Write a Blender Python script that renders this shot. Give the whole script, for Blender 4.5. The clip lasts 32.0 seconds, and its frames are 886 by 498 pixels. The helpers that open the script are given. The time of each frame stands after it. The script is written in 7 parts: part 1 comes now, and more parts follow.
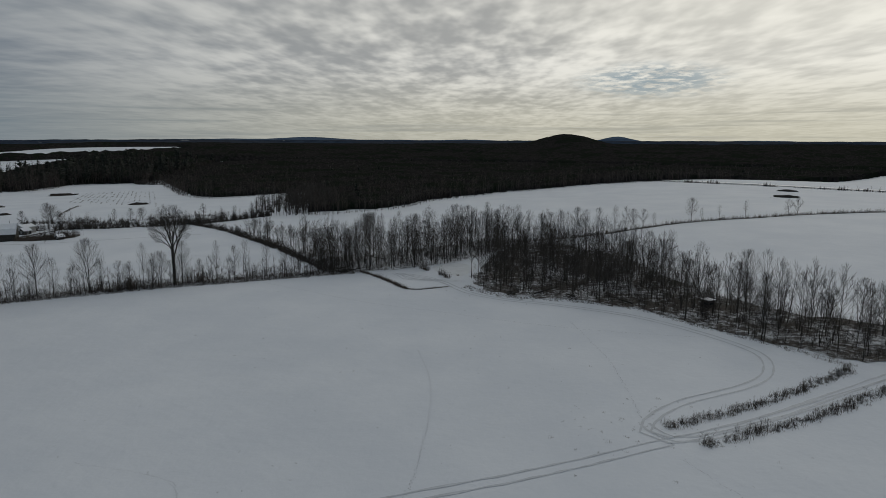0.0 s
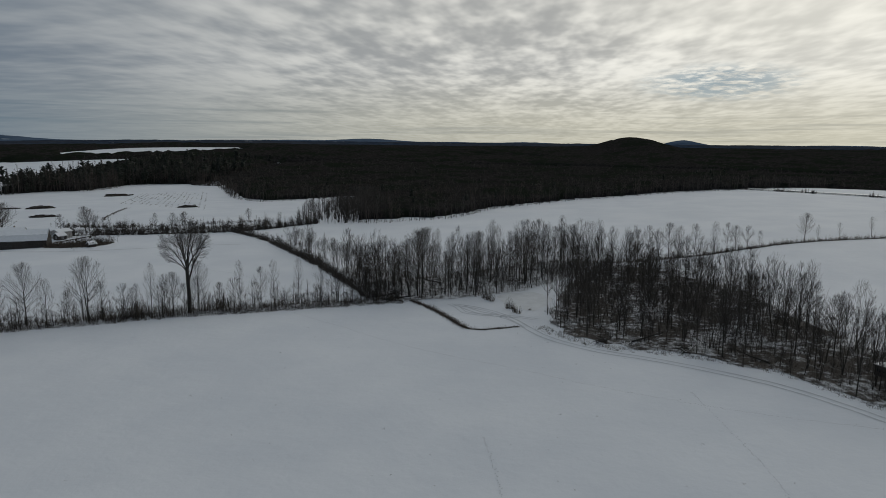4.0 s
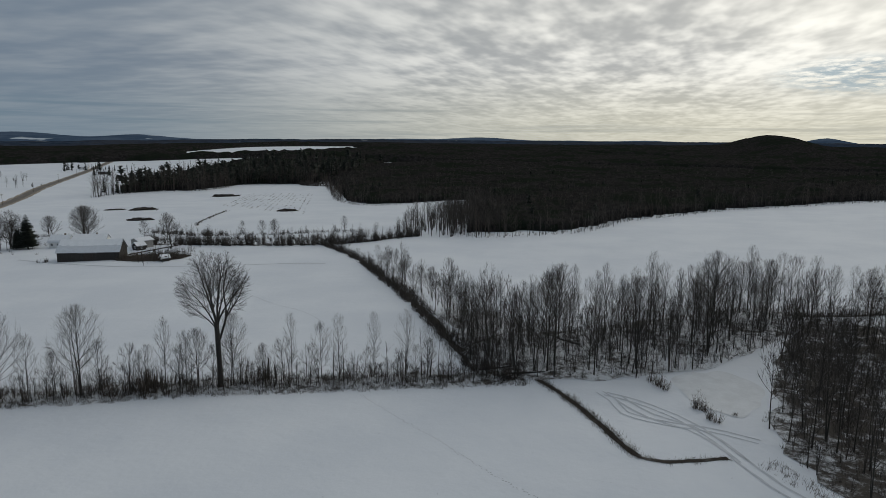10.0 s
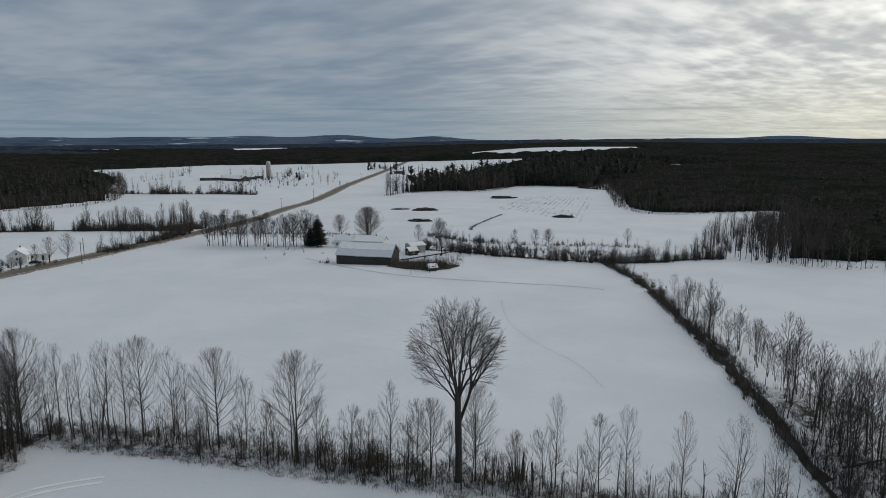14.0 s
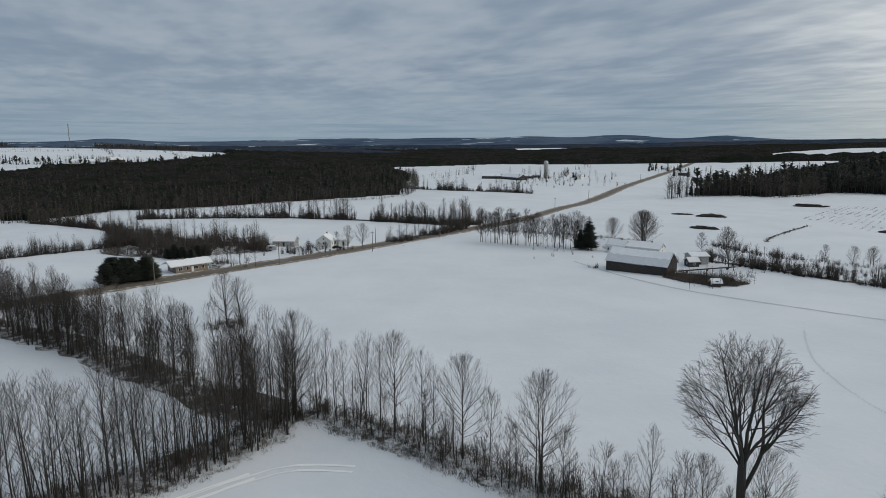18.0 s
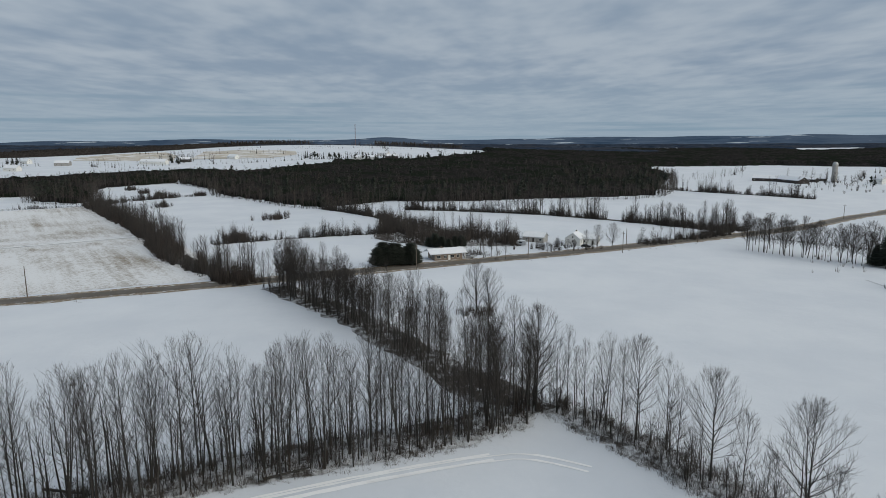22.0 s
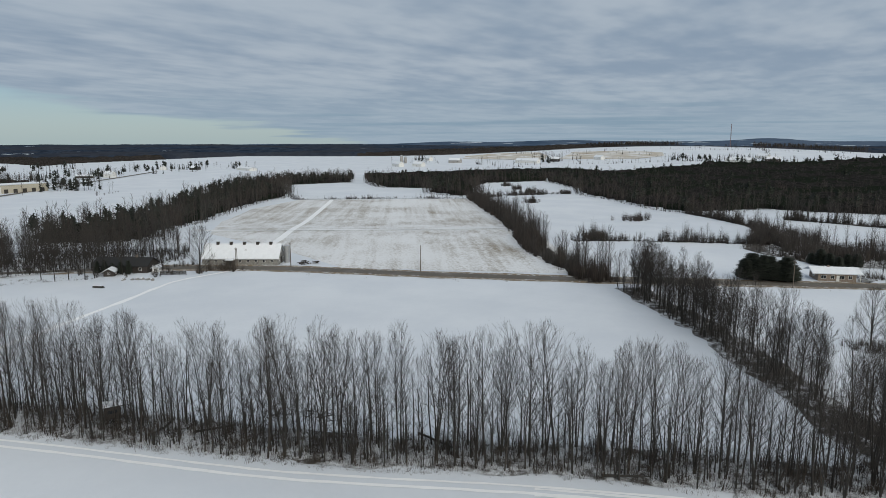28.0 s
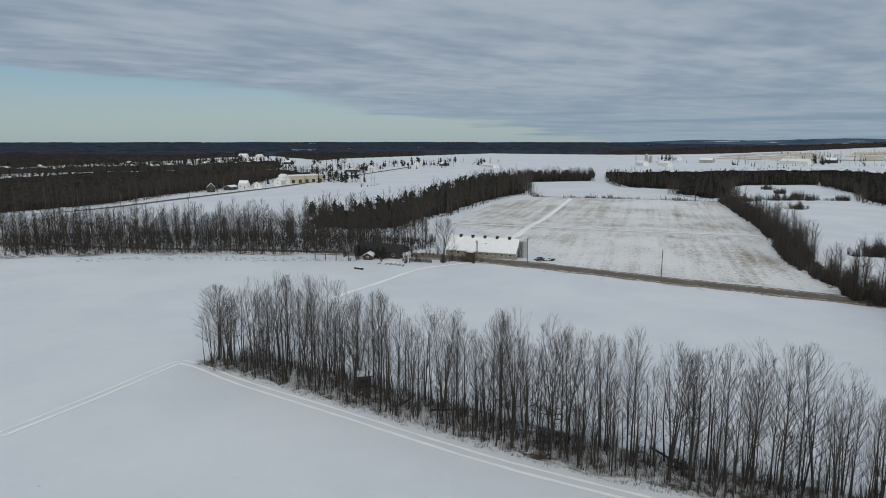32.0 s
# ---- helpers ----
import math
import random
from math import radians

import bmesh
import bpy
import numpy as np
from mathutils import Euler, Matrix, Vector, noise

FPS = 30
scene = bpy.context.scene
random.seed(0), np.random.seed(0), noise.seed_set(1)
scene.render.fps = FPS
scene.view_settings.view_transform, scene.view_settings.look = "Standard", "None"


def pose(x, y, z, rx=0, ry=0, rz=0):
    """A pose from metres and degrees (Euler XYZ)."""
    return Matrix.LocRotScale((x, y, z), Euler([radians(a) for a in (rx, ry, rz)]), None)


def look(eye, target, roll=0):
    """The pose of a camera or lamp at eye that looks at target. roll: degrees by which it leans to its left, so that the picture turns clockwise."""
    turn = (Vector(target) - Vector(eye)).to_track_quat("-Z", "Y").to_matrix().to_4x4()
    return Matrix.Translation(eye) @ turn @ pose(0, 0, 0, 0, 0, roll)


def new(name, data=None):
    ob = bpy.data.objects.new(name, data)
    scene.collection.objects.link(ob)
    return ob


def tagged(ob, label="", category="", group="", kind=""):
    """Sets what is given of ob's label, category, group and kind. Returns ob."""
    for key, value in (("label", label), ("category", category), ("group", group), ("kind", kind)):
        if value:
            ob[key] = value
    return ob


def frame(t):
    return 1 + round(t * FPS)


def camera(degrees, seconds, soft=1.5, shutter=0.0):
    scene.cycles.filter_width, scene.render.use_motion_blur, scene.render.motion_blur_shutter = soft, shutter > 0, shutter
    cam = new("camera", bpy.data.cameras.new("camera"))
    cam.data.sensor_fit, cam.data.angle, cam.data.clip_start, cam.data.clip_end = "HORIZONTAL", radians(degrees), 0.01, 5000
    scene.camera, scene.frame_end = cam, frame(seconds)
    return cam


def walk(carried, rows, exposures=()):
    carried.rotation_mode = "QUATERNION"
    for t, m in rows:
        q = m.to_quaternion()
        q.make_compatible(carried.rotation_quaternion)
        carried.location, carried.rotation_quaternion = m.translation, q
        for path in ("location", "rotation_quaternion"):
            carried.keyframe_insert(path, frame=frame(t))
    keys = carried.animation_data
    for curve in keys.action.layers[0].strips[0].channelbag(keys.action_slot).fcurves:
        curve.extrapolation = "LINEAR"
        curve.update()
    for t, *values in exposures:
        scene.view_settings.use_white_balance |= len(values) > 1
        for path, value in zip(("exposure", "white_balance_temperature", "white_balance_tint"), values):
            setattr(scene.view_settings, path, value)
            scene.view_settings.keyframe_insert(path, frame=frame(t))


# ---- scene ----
cam = camera(69.6, 32.0, soft=0.8)

PATH = [
    (0, (5.328, 1.782, 42.098), (5.276, 3.753, 41.763), 0.2),
    (0.5, (4.87, 6.439, 42.079), (4.797, 8.41, 41.747), 0.4),
    (1, (4.426, 11.124, 42.059), (4.333, 13.094, 41.727), 0.4),
    (1.5, (3.965, 15.86, 42.039), (3.85, 17.829, 41.708), 0.4),
    (2, (3.466, 20.646, 42.024), (3.328, 22.614, 41.693), 0.4),
    (2.5, (2.919, 25.453, 42.012), (2.758, 27.419, 41.681), 0.4),
    (3, (2.323, 30.25, 42.005), (2.139, 32.214, 41.672), 0.3),
    (3.5, (1.642, 34.994, 41.988), (1.436, 36.956, 41.657), 0.4),
    (5.5, (-1.52, 53.881, 41.891), (-1.811, 55.833, 41.565), 0.6),
    (6, (-2.483, 58.608, 41.887), (-2.795, 60.556, 41.555), 0.3),
    (6.5, (-3.605, 63.321, 41.884), (-3.937, 65.265, 41.555), 0.4),
    (7, (-4.807, 68.03, 41.897), (-5.161, 69.971, 41.568), 0.5),
    (7.5, (-6.02, 72.728, 41.917), (-6.393, 74.666, 41.59), 0.6),
    (8, (-7.191, 77.419, 41.944), (-7.581, 79.353, 41.615), 0.6),
    (8.5, (-8.338, 82.106, 41.983), (-8.758, 84.033, 41.651), 0.5),
    (9, (-9.535, 86.774, 42.038), (-10.001, 88.69, 41.704), 0.4),
    (9.5, (-10.859, 91.381, 42.092), (-11.372, 93.285, 41.759), 0.5),
    (10, (-12.337, 95.955, 42.159), (-12.9, 97.845, 41.823), 0.5),
    (10.5, (-13.97, 100.498, 42.23), (-14.607, 102.364, 41.892), 0.3),
    (11, (-15.785, 104.989, 42.287), (-16.525, 106.816, 41.95), 0.4),
    (11.5, (-17.844, 109.399, 42.322), (-18.682, 111.183, 41.983), 0.3),
    (12, (-20.231, 113.743, 42.339), (-21.159, 115.482, 41.998), 0.2),
    (12.5, (-22.932, 117.971, 42.365), (-23.947, 119.661, 42.024), 0.1),
    (13, (-25.852, 121.946, 42.41), (-26.952, 123.581, 42.068), 0.1),
    (13.5, (-28.843, 125.538, 42.482), (-30.035, 127.107, 42.141), 0.0),
    (14, (-31.687, 128.599, 42.544), (-32.984, 130.083, 42.205), 0.0),
    (14.5, (-34.14, 131.079, 42.586), (-35.535, 132.472, 42.248), -0.0),
    (15, (-35.994, 132.895, 42.599), (-37.478, 134.193, 42.262), -0.1),
    (15.5, (-37.122, 134.054, 42.563), (-38.686, 135.254, 42.227), -0.2),
    (17.5, (-38.862, 135.71, 42.038), (-40.619, 136.606, 41.702), -0.1),
    (18, (-39.017, 135.843, 41.94), (-40.813, 136.656, 41.603), -0.2),
    (18.5, (-39.032, 135.825, 41.837), (-40.865, 136.55, 41.501), -0.1),
    (19, (-38.995, 135.767, 41.755), (-40.86, 136.405, 41.418), -0.2),
    (19.5, (-38.916, 135.708, 41.702), (-40.81, 136.256, 41.365), -0.2),
    (20, (-38.837, 135.657, 41.67), (-40.755, 136.113, 41.332), -0.2),
    (20.5, (-38.793, 135.586, 41.647), (-40.731, 135.949, 41.309), -0.3),
    (21, (-38.778, 135.504, 41.629), (-40.731, 135.771, 41.291), -0.2),
    (21.5, (-38.771, 135.423, 41.604), (-40.735, 135.592, 41.265), -0.2),
    (22, (-38.782, 135.376, 41.585), (-40.752, 135.447, 41.246), -0.2),
    (22.5, (-38.783, 135.335, 41.569), (-40.754, 135.307, 41.231), -0.2),
    (23, (-38.762, 135.301, 41.557), (-40.729, 135.174, 41.219), -0.2),
    (23.5, (-38.713, 135.262, 41.538), (-40.671, 135.039, 41.201), -0.2),
    (24, (-38.666, 135.209, 41.519), (-40.612, 134.894, 41.183), -0.1),
    (24.5, (-38.667, 135.156, 41.5), (-40.599, 134.761, 41.164), -0.2),
    (26.5, (-38.838, 134.901, 41.285), (-40.671, 134.174, 40.952), -0.1),
    (27, (-38.859, 134.886, 41.261), (-40.657, 134.076, 40.927), -0.1),
    (27.5, (-38.834, 134.896, 41.252), (-40.592, 134.003, 40.918), -0.1),
    (28, (-38.796, 134.884, 41.247), (-40.511, 133.91, 40.914), -0.1),
    (28.5, (-38.766, 134.833, 41.237), (-40.432, 133.778, 40.904), -0.1),
    (29, (-38.766, 134.749, 41.225), (-40.379, 133.614, 40.892), -0.1),
    (29.5, (-38.773, 134.679, 41.22), (-40.329, 133.469, 40.885), -0.0),
    (30, (-38.792, 134.617, 41.216), (-40.289, 133.333, 40.881), -0.1),
    (30.5, (-38.807, 134.552, 41.21), (-40.24, 133.198, 40.874), -0.0),
    (31, (-38.783, 134.475, 41.195), (-40.153, 133.057, 40.858), -0.0),
    (31.5, (-38.753, 134.36, 41.187), (-40.061, 132.884, 40.85), -0.1),
    (32, (-38.732, 134.217, 41.181), (-39.978, 132.69, 40.843), 0.0),
]
EXPOSURES = [(0.0, -1.39), (6.0, -1.20), (9.0, -1.09), (13.0, -0.80), (19.0, -0.49), (23.0, -0.40), (28.0, -0.34), (32.0, -0.45)]
walk(cam, [(t, look(eye, target, roll)) for t, eye, target, roll in PATH], EXPOSURES)


# ---- light ----
SUN_YAW, SUN_UP = -32.0, 24.0
world = bpy.data.worlds.new("winter_sky")
scene.world = world
world.use_nodes = True


class Nodes:
    """Short way to write a node tree."""

    def __init__(self, tree):
        self.t = tree
        tree.nodes.clear()

    def add(self, kind, ins=None, **props):
        n = self.t.nodes.new("ShaderNode" + kind)
        for k, v in props.items():
            setattr(n, k, v)
        for k, v in (ins or {}).items():
            if isinstance(v, bpy.types.NodeSocket):
                self.t.links.new(v, n.inputs[k])
            else:
                n.inputs[k].default_value = v
        return n

    def math(self, op, a, b=0.0, c=0.0, clamp=False):
        n = self.add("Math", {0: a, 1: b, 2: c}, operation=op)
        n.use_clamp = clamp
        return n.outputs[0]

    def ramp(self, fac, stops):
        n = self.add("ValToRGB", {0: fac})
        e = n.color_ramp.elements
        while len(e) < len(stops):
            e.new(0.5)
        for k, (p, c) in enumerate(stops):
            e[k].position = p
            e[k].color = (*c, 1) if isinstance(c, tuple) else (c, c, c, 1)
        return n.outputs[0]

    def mix(self, fac, a, b, mode="MIX"):
        n = self.add("Mix", {0: fac, 6: a, 7: b}, data_type="RGBA", blend_type=mode)
        return n.outputs[2]

    def noise(self, vec, scale, detail=4.0, rough=0.55, **kw):
        return self.add("TexNoise", {"Vector": vec, "Scale": scale, "Detail": detail, "Roughness": rough}, **kw).outputs[0]

    def span(self, v, a, b, lo=0.0, hi=1.0):
        return self.add("MapRange", {0: v, 1: a, 2: b, 3: lo, 4: hi}, interpolation_type="SMOOTHSTEP").outputs[0]


def build_sky():
    n = Nodes(world.node_tree)
    co = n.add("TexCoord").outputs["Generated"]
    d = n.add("VectorMath", {0: co}, operation="NORMALIZE").outputs[0]
    s = n.add("SeparateXYZ", {0: d}).outputs
    up = n.math("MAXIMUM", s[2], 0.0)
    sky = n.add("TexSky", sky_type="NISHITA", sun_disc=False, sun_elevation=radians(SUN_UP), sun_rotation=radians(-SUN_YAW)).outputs[0]
    clear = n.mix(1.0, sky, (0.09, 0.09, 0.09, 1), "MULTIPLY")
    # cloud layer laid on a plane high above
    k = n.math("DIVIDE", 1.0, n.math("ADD", up, 0.045))
    flat = n.add("CombineXYZ", {0: n.math("MULTIPLY", s[0], k), 1: n.math("MULTIPLY", s[1], k)}).outputs[0]
    turned = n.add("Mapping", {0: flat, 2: (0, 0, radians(-8)), 3: (1.0, 0.42, 1.0)}).outputs[0]
    fine = n.noise(turned, 1.7, 3.5, 0.5, noise_dimensions="2D")
    wide = n.noise(n.add("Mapping", {0: flat, 2: (0, 0, radians(-24)), 3: (1.0, 0.8, 1.0)}).outputs[0], 0.40, 3.0, 0.5, noise_dimensions="2D")
    lumps = n.noise(n.add("Mapping", {0: flat, 2: (0, 0, radians(14)), 3: (1.0, 0.45, 1.0)}).outputs[0], 5.2, 2.5, 0.5, noise_dimensions="2D")
    across = n.add("Mapping", {0: flat, 2: (0, 0, radians(24)), 3: (0.5, 0.85, 1.0)}).outputs[0]
    fine_west = n.noise(across, 1.5, 4.0, 0.5, noise_dimensions="2D")
    lumps_west = n.noise(across, 4.4, 2.5, 0.5, noise_dimensions="2D")
    # how near to the hidden sun
    a, e = radians(SUN_YAW), radians(SUN_UP)
    sun_way = (-math.sin(a) * math.cos(e), math.cos(a) * math.cos(e), math.sin(e))
    near = n.add("VectorMath", {0: d, 1: sun_way}, operation="DOT_PRODUCT").outputs["Value"]
    glow = n.span(near, 0.16, 0.98)
    side = n.span(near, 0.25, 0.66)
    fine = n.math("MULTIPLY_ADD", side, n.math("SUBTRACT", fine, fine_west), fine_west)
    lumps = n.math("MULTIPLY_ADD", side, n.math("SUBTRACT", lumps, lumps_west), lumps_west)
    body = n.math("ADD", n.math("MULTIPLY", fine, n.math("MULTIPLY_ADD", glow, 0.02, 0.38)), n.math("ADD", n.math("MULTIPLY", wide, n.math("MULTIPLY_ADD", glow, -0.14, 0.38)), n.math("MULTIPLY", lumps, n.math("MULTIPLY_ADD", glow, 0.12, 0.24))))
    glow2 = n.span(near, 0.84, 1.0)
    dark = n.mix(glow, (0.315, 0.410, 0.530, 1), (0.98, 0.99, 0.96, 1))
    light = n.mix(glow, (0.500, 0.582, 0.672, 1), (2.12, 2.09, 1.94, 1))
    cloud = n.mix(n.span(body, 0.34, 0.66), dark, light)
    cloud = n.mix(glow2, cloud, n.mix(0.55, cloud, (2.35, 2.28, 2.02, 1)))
    # cream strip over the horizon below the sun
    low = n.math("SUBTRACT", 1.0, n.span(up, 0.0, 0.12))
    cream = n.mix(glow, (0.38, 0.495, 0.595, 1), (1.35, 1.28, 0.96, 1))
    cloud = n.mix(n.math("MULTIPLY", low, 0.7), cloud, cream)
    # thin level streaks far off under the layer
    bands = n.noise(n.add("Mapping", {0: d, 3: (2.2, 2.2, 95.0)}).outputs[0], 1.0, 3.0, 0.55)
    far_off = n.math("SUBTRACT", 1.0, n.span(up, 0.03, 0.085))
    cloud = n.mix(n.math("MULTIPLY", n.math("MULTIPLY", far_off, n.span(bands, 0.50, 0.66)), 0.55), cloud, n.mix(glow, (0.245, 0.375, 0.49, 1), (0.80, 0.80, 0.70, 1)))
    # a break in the layer low in the south, and one torn hole
    south = n.math("MULTIPLY_ADD", s[1], -0.985, n.math("MULTIPLY", s[0], 0.174))
    rim = n.math("MULTIPLY_ADD", n.math("MAXIMUM", south, 0.3), 0.185, -0.082)
    edge = n.math("ADD", up, n.math("MULTIPLY_ADD", wide, 0.05, -0.025))
    gap = n.math("SUBTRACT", 1.0, n.span(n.math("SUBTRACT", edge, rim), -0.012, 0.004))
    hole = n.add("Mapping", {0: d, 3: (1, 1, 4.2)}).outputs[0]
    h = (math.sin(radians(16.2)), math.cos(radians(16.2)), 4.2 * math.sin(radians(5.0)))
    off = n.add("VectorMath", {0: hole, 1: h}, operation="DISTANCE").outputs["Value"]
    rags = n.noise(n.add("Mapping", {0: d, 3: (1, 1, 5.0)}).outputs[0], 46.0, 4.0, 0.6)
    torn = n.math("MULTIPLY", n.math("SUBTRACT", 1.0, n.span(off, 0.045, 0.135)), n.span(rags, 0.36, 0.60))
    open_sky = n.math("MAXIMUM", gap, n.math("MULTIPLY", torn, 0.9))
    blue = n.mix(n.span(up, 0.0, 0.12), (0.51, 0.655, 0.695, 1), (0.31, 0.545, 0.745, 1))
    blue = n.mix(glow, blue, (0.46, 0.74, 0.98, 1))
    seen = n.mix(open_sky, cloud, n.mix(0.25, blue, clear))
    bg = n.add("Background", {0: seen, 1: 1.0})
    out = n.add("OutputWorld")
    n.t.links.new(bg.outputs[0], out.inputs[0])


build_sky()
lamp = bpy.data.lights.new("sun", "SUN")
lamp.energy, lamp.angle, lamp.color = 0.46, radians(16), (1.0, 0.95, 0.86)
sun = new("sun", lamp)
sun.rotation_euler = (radians(90 - SUN_UP), 0, radians(SUN_YAW + 180))


# ---- materials ----
def material(name, make):
    m = bpy.data.materials.new(name)
    m.use_nodes = True
    n = Nodes(m.node_tree)
    b = n.add("BsdfPrincipled")
    o = n.add("OutputMaterial")
    n.t.links.new(b.outputs[0], o.inputs[0])
    make(n, b, n.add("NewGeometry").outputs["Position"])
    return m


def bump(n, b, height, strength, distance=0.1):
    k = n.add("Bump", {"Strength": strength, "Distance": distance, "Height": height})
    n.t.links.new(k.outputs[0], b.inputs["Normal"])


def put(n, b, sock, v):
    if isinstance(v, bpy.types.NodeSocket):
        n.t.links.new(v, b.inputs[sock])
    else:
        b.inputs[sock].default_value = v


def snow_mat(n, b, p):
    big = n.noise(p, 0.035, 5, 0.6)
    small = n.noise(p, 0.9, 5, 0.65)
    tufts = n.span(n.noise(p, 2.6, 3, 0.7), 0.68, 0.76)
    where = n.span(n.noise(p, 0.06, 3, 0.5), 0.47, 0.70)
    c = n.mix(n.span(big, 0.3, 0.7), (0.655, 0.690, 0.742, 1), (0.735, 0.764, 0.805, 1))
    c = n.mix(n.math("MULTIPLY", small, 0.18), c, (0.56, 0.585, 0.625, 1))
    c = n.mix(n.math("MULTIPLY", n.math("MULTIPLY", tufts, where), 0.5), c, (0.33, 0.28, 0.2, 1))
    put(n, b, "Base Color", c)
    put(n, b, "Roughness", 0.7)
    put(n, b, "Specular IOR Level", 0.25)
    h = n.math("ADD", n.math("MULTIPLY", small, 0.4), n.math("MULTIPLY", n.noise(p, 0.25, 4, 0.5), 0.9))
    bump(n, b, h, 0.35, 0.35)


def stubble_mat(n, b, p):
    turned = n.add("Mapping", {0: p, 2: (0, 0, radians(-33))}).outputs[0]
    along = n.noise(n.add("Mapping", {0: turned, 3: (0.010, 0.22, 1)}).outputs[0], 1.0, 6, 0.65)
    wide = n.noise(n.add("Mapping", {0: turned, 3: (0.006, 0.03, 1)}).outputs[0], 1.0, 3, 0.5)
    patch = n.noise(p, 0.022, 5, 0.65)
    grit = n.noise(p, 0.9, 5, 0.8)
    f = n.math("ADD", n.math("MULTIPLY_ADD", along, 0.5, n.math("MULTIPLY", wide, 0.2)), n.math("ADD", n.math("MULTIPLY", patch, 0.65), n.math("MULTIPLY", grit, 1.0)))
    f = n.span(f, 1.06, 1.48)
    put(n, b, "Base Color", n.mix(f, (0.76, 0.765, 0.775, 1), (0.24, 0.195, 0.14, 1)))
    put(n, b, "Roughness", 0.85)
    bump(n, b, grit, 0.5, 0.12)


def litter_mat(n, b, p, more=0.0):
    f = n.noise(p, 0.5, 6, 0.75)
    g = n.noise(p, 0.07, 3, 0.5)
    k = n.span(n.math("ADD", f, n.math("MULTIPLY", g, 0.6)), 0.62 + more, 0.86 + more)
    c = n.mix(k, (0.055, 0.046, 0.038, 1), (0.66, 0.68, 0.71, 1))
    c = n.mix(n.math("MULTIPLY", n.span(n.noise(p, 2.2, 3, 0.7), 0.54, 0.66), 0.5), c, (0.085, 0.072, 0.058, 1))
    put(n, b, "Base Color", c)
    put(n, b, "Roughness", 0.9)
    bump(n, b, f, 0.7, 0.4)


def wood_floor_mat(n, b, p):
    f = n.noise(p, 0.3, 6, 0.75)
    put(n, b, "Base Color", n.mix(n.span(f, 0.5, 0.75), (0.035, 0.028, 0.022, 1), (0.20, 0.19, 0.18, 1)))
    put(n, b, "Roughness", 0.95)


def bark_mat(n, b, p):
    r = n.add("ObjectInfo").outputs["Random"]
    st = n.add("Mapping", {0: p, 3: (1, 1, 0.2)}).outputs[0]
    f = n.noise(st, 9.0, 4, 0.7)
    c = n.mix(f, (0.016, 0.0145, 0.013, 1), (0.056, 0.051, 0.046, 1))
    c = n.mix(n.math("MULTIPLY", r, 0.5), c, (0.048, 0.044, 0.039, 1))
    put(n, b, "Base Color", c)
    put(n, b, "Roughness", 0.9)


def twig_mat(n, b, p):
    r = n.add("NewGeometry").outputs["Random Per Island"]
    o = n.add("ObjectInfo").outputs["Random"]
    c = n.mix(r, (0.020, 0.0175, 0.016, 1), (0.056, 0.048, 0.042, 1))
    c = n.mix(n.math("MULTIPLY", o, 0.5), c, (0.052, 0.043, 0.037, 1))
    put(n, b, "Base Color", c)
    put(n, b, "Roughness", 0.9)


def grey_twig_mat(n, b, p):
    r = n.add("NewGeometry").outputs["Random Per Island"]
    big = n.noise(p, 0.02, 3, 0.5)
    c = n.mix(r, (0.022, 0.0200, 0.0185, 1), (0.082, 0.072, 0.064, 1))
    put(n, b, "Base Color", n.mix(n.span(big, 0.4, 0.62), c, n.mix(r, (0.022, 0.018, 0.016, 1), (0.08, 0.062, 0.052, 1))))
    put(n, b, "Roughness", 0.95)


def shrub_mat(n, b, p):
    r = n.add("NewGeometry").outputs["Random Per Island"]
    put(n, b, "Base Color", n.mix(r, (0.040, 0.033, 0.028, 1), (0.105, 0.084, 0.066, 1)))
    put(n, b, "Roughness", 0.95)


def needle_mat(n, b, p):
    r = n.add("NewGeometry").outputs["Random Per Island"]
    put(n, b, "Base Color", n.mix(r, (0.010, 0.015, 0.011, 1), (0.030, 0.037, 0.026, 1)))
    put(n, b, "Roughness", 0.85)


def canopy_mat(n, b, p):
    f = n.noise(p, 0.22, 6, 0.75)
    g = n.noise(p, 0.012, 5, 0.65)
    h = n.noise(p, 0.07, 3, 0.6)
    c = n.mix(n.span(f, 0.38, 0.68), (0.015, 0.0145, 0.0142, 1), (0.043, 0.040, 0.038, 1))
    c = n.mix(n.math("MULTIPLY", n.span(n.math("MULTIPLY_ADD", h, 0.5, g), 0.74, 0.82), 0.85), c, (0.014, 0.019, 0.013, 1))
    put(n, b, "Base Color", c)
    put(n, b, "Roughness", 1.0)
    put(n, b, "Specular IOR Level", 0.0)
    bump(n, b, f, 0.8, 1.6)


def bare_canopy_mat(n, b, p):
    f = n.noise(p, 0.25, 6, 0.75)
    g = n.noise(p, 0.03, 4, 0.6)
    c = n.mix(n.span(f, 0.36, 0.66), (0.022, 0.020, 0.019, 1), (0.062, 0.054, 0.049, 1))
    put(n, b, "Base Color", n.mix(n.math("MULTIPLY", n.span(g, 0.5, 0.65), 0.6), c, (0.03, 0.027, 0.024, 1)))
    put(n, b, "Roughness", 1.0)
    put(n, b, "Specular IOR Level", 0.0)
    bump(n, b, f, 0.8, 1.6)


def asphalt_mat(n, b, p):
    f = n.noise(p, 1.2, 5, 0.7)
    g = n.noise(p, 0.1, 4, 0.6)
    c = n.mix(f, (0.085, 0.073, 0.06, 1), (0.135, 0.118, 0.097, 1))
    put(n, b, "Base Color", n.mix(n.span(g, 0.45, 0.7), c, (0.16, 0.145, 0.13, 1)))
    put(n, b, "Roughness", 0.85)


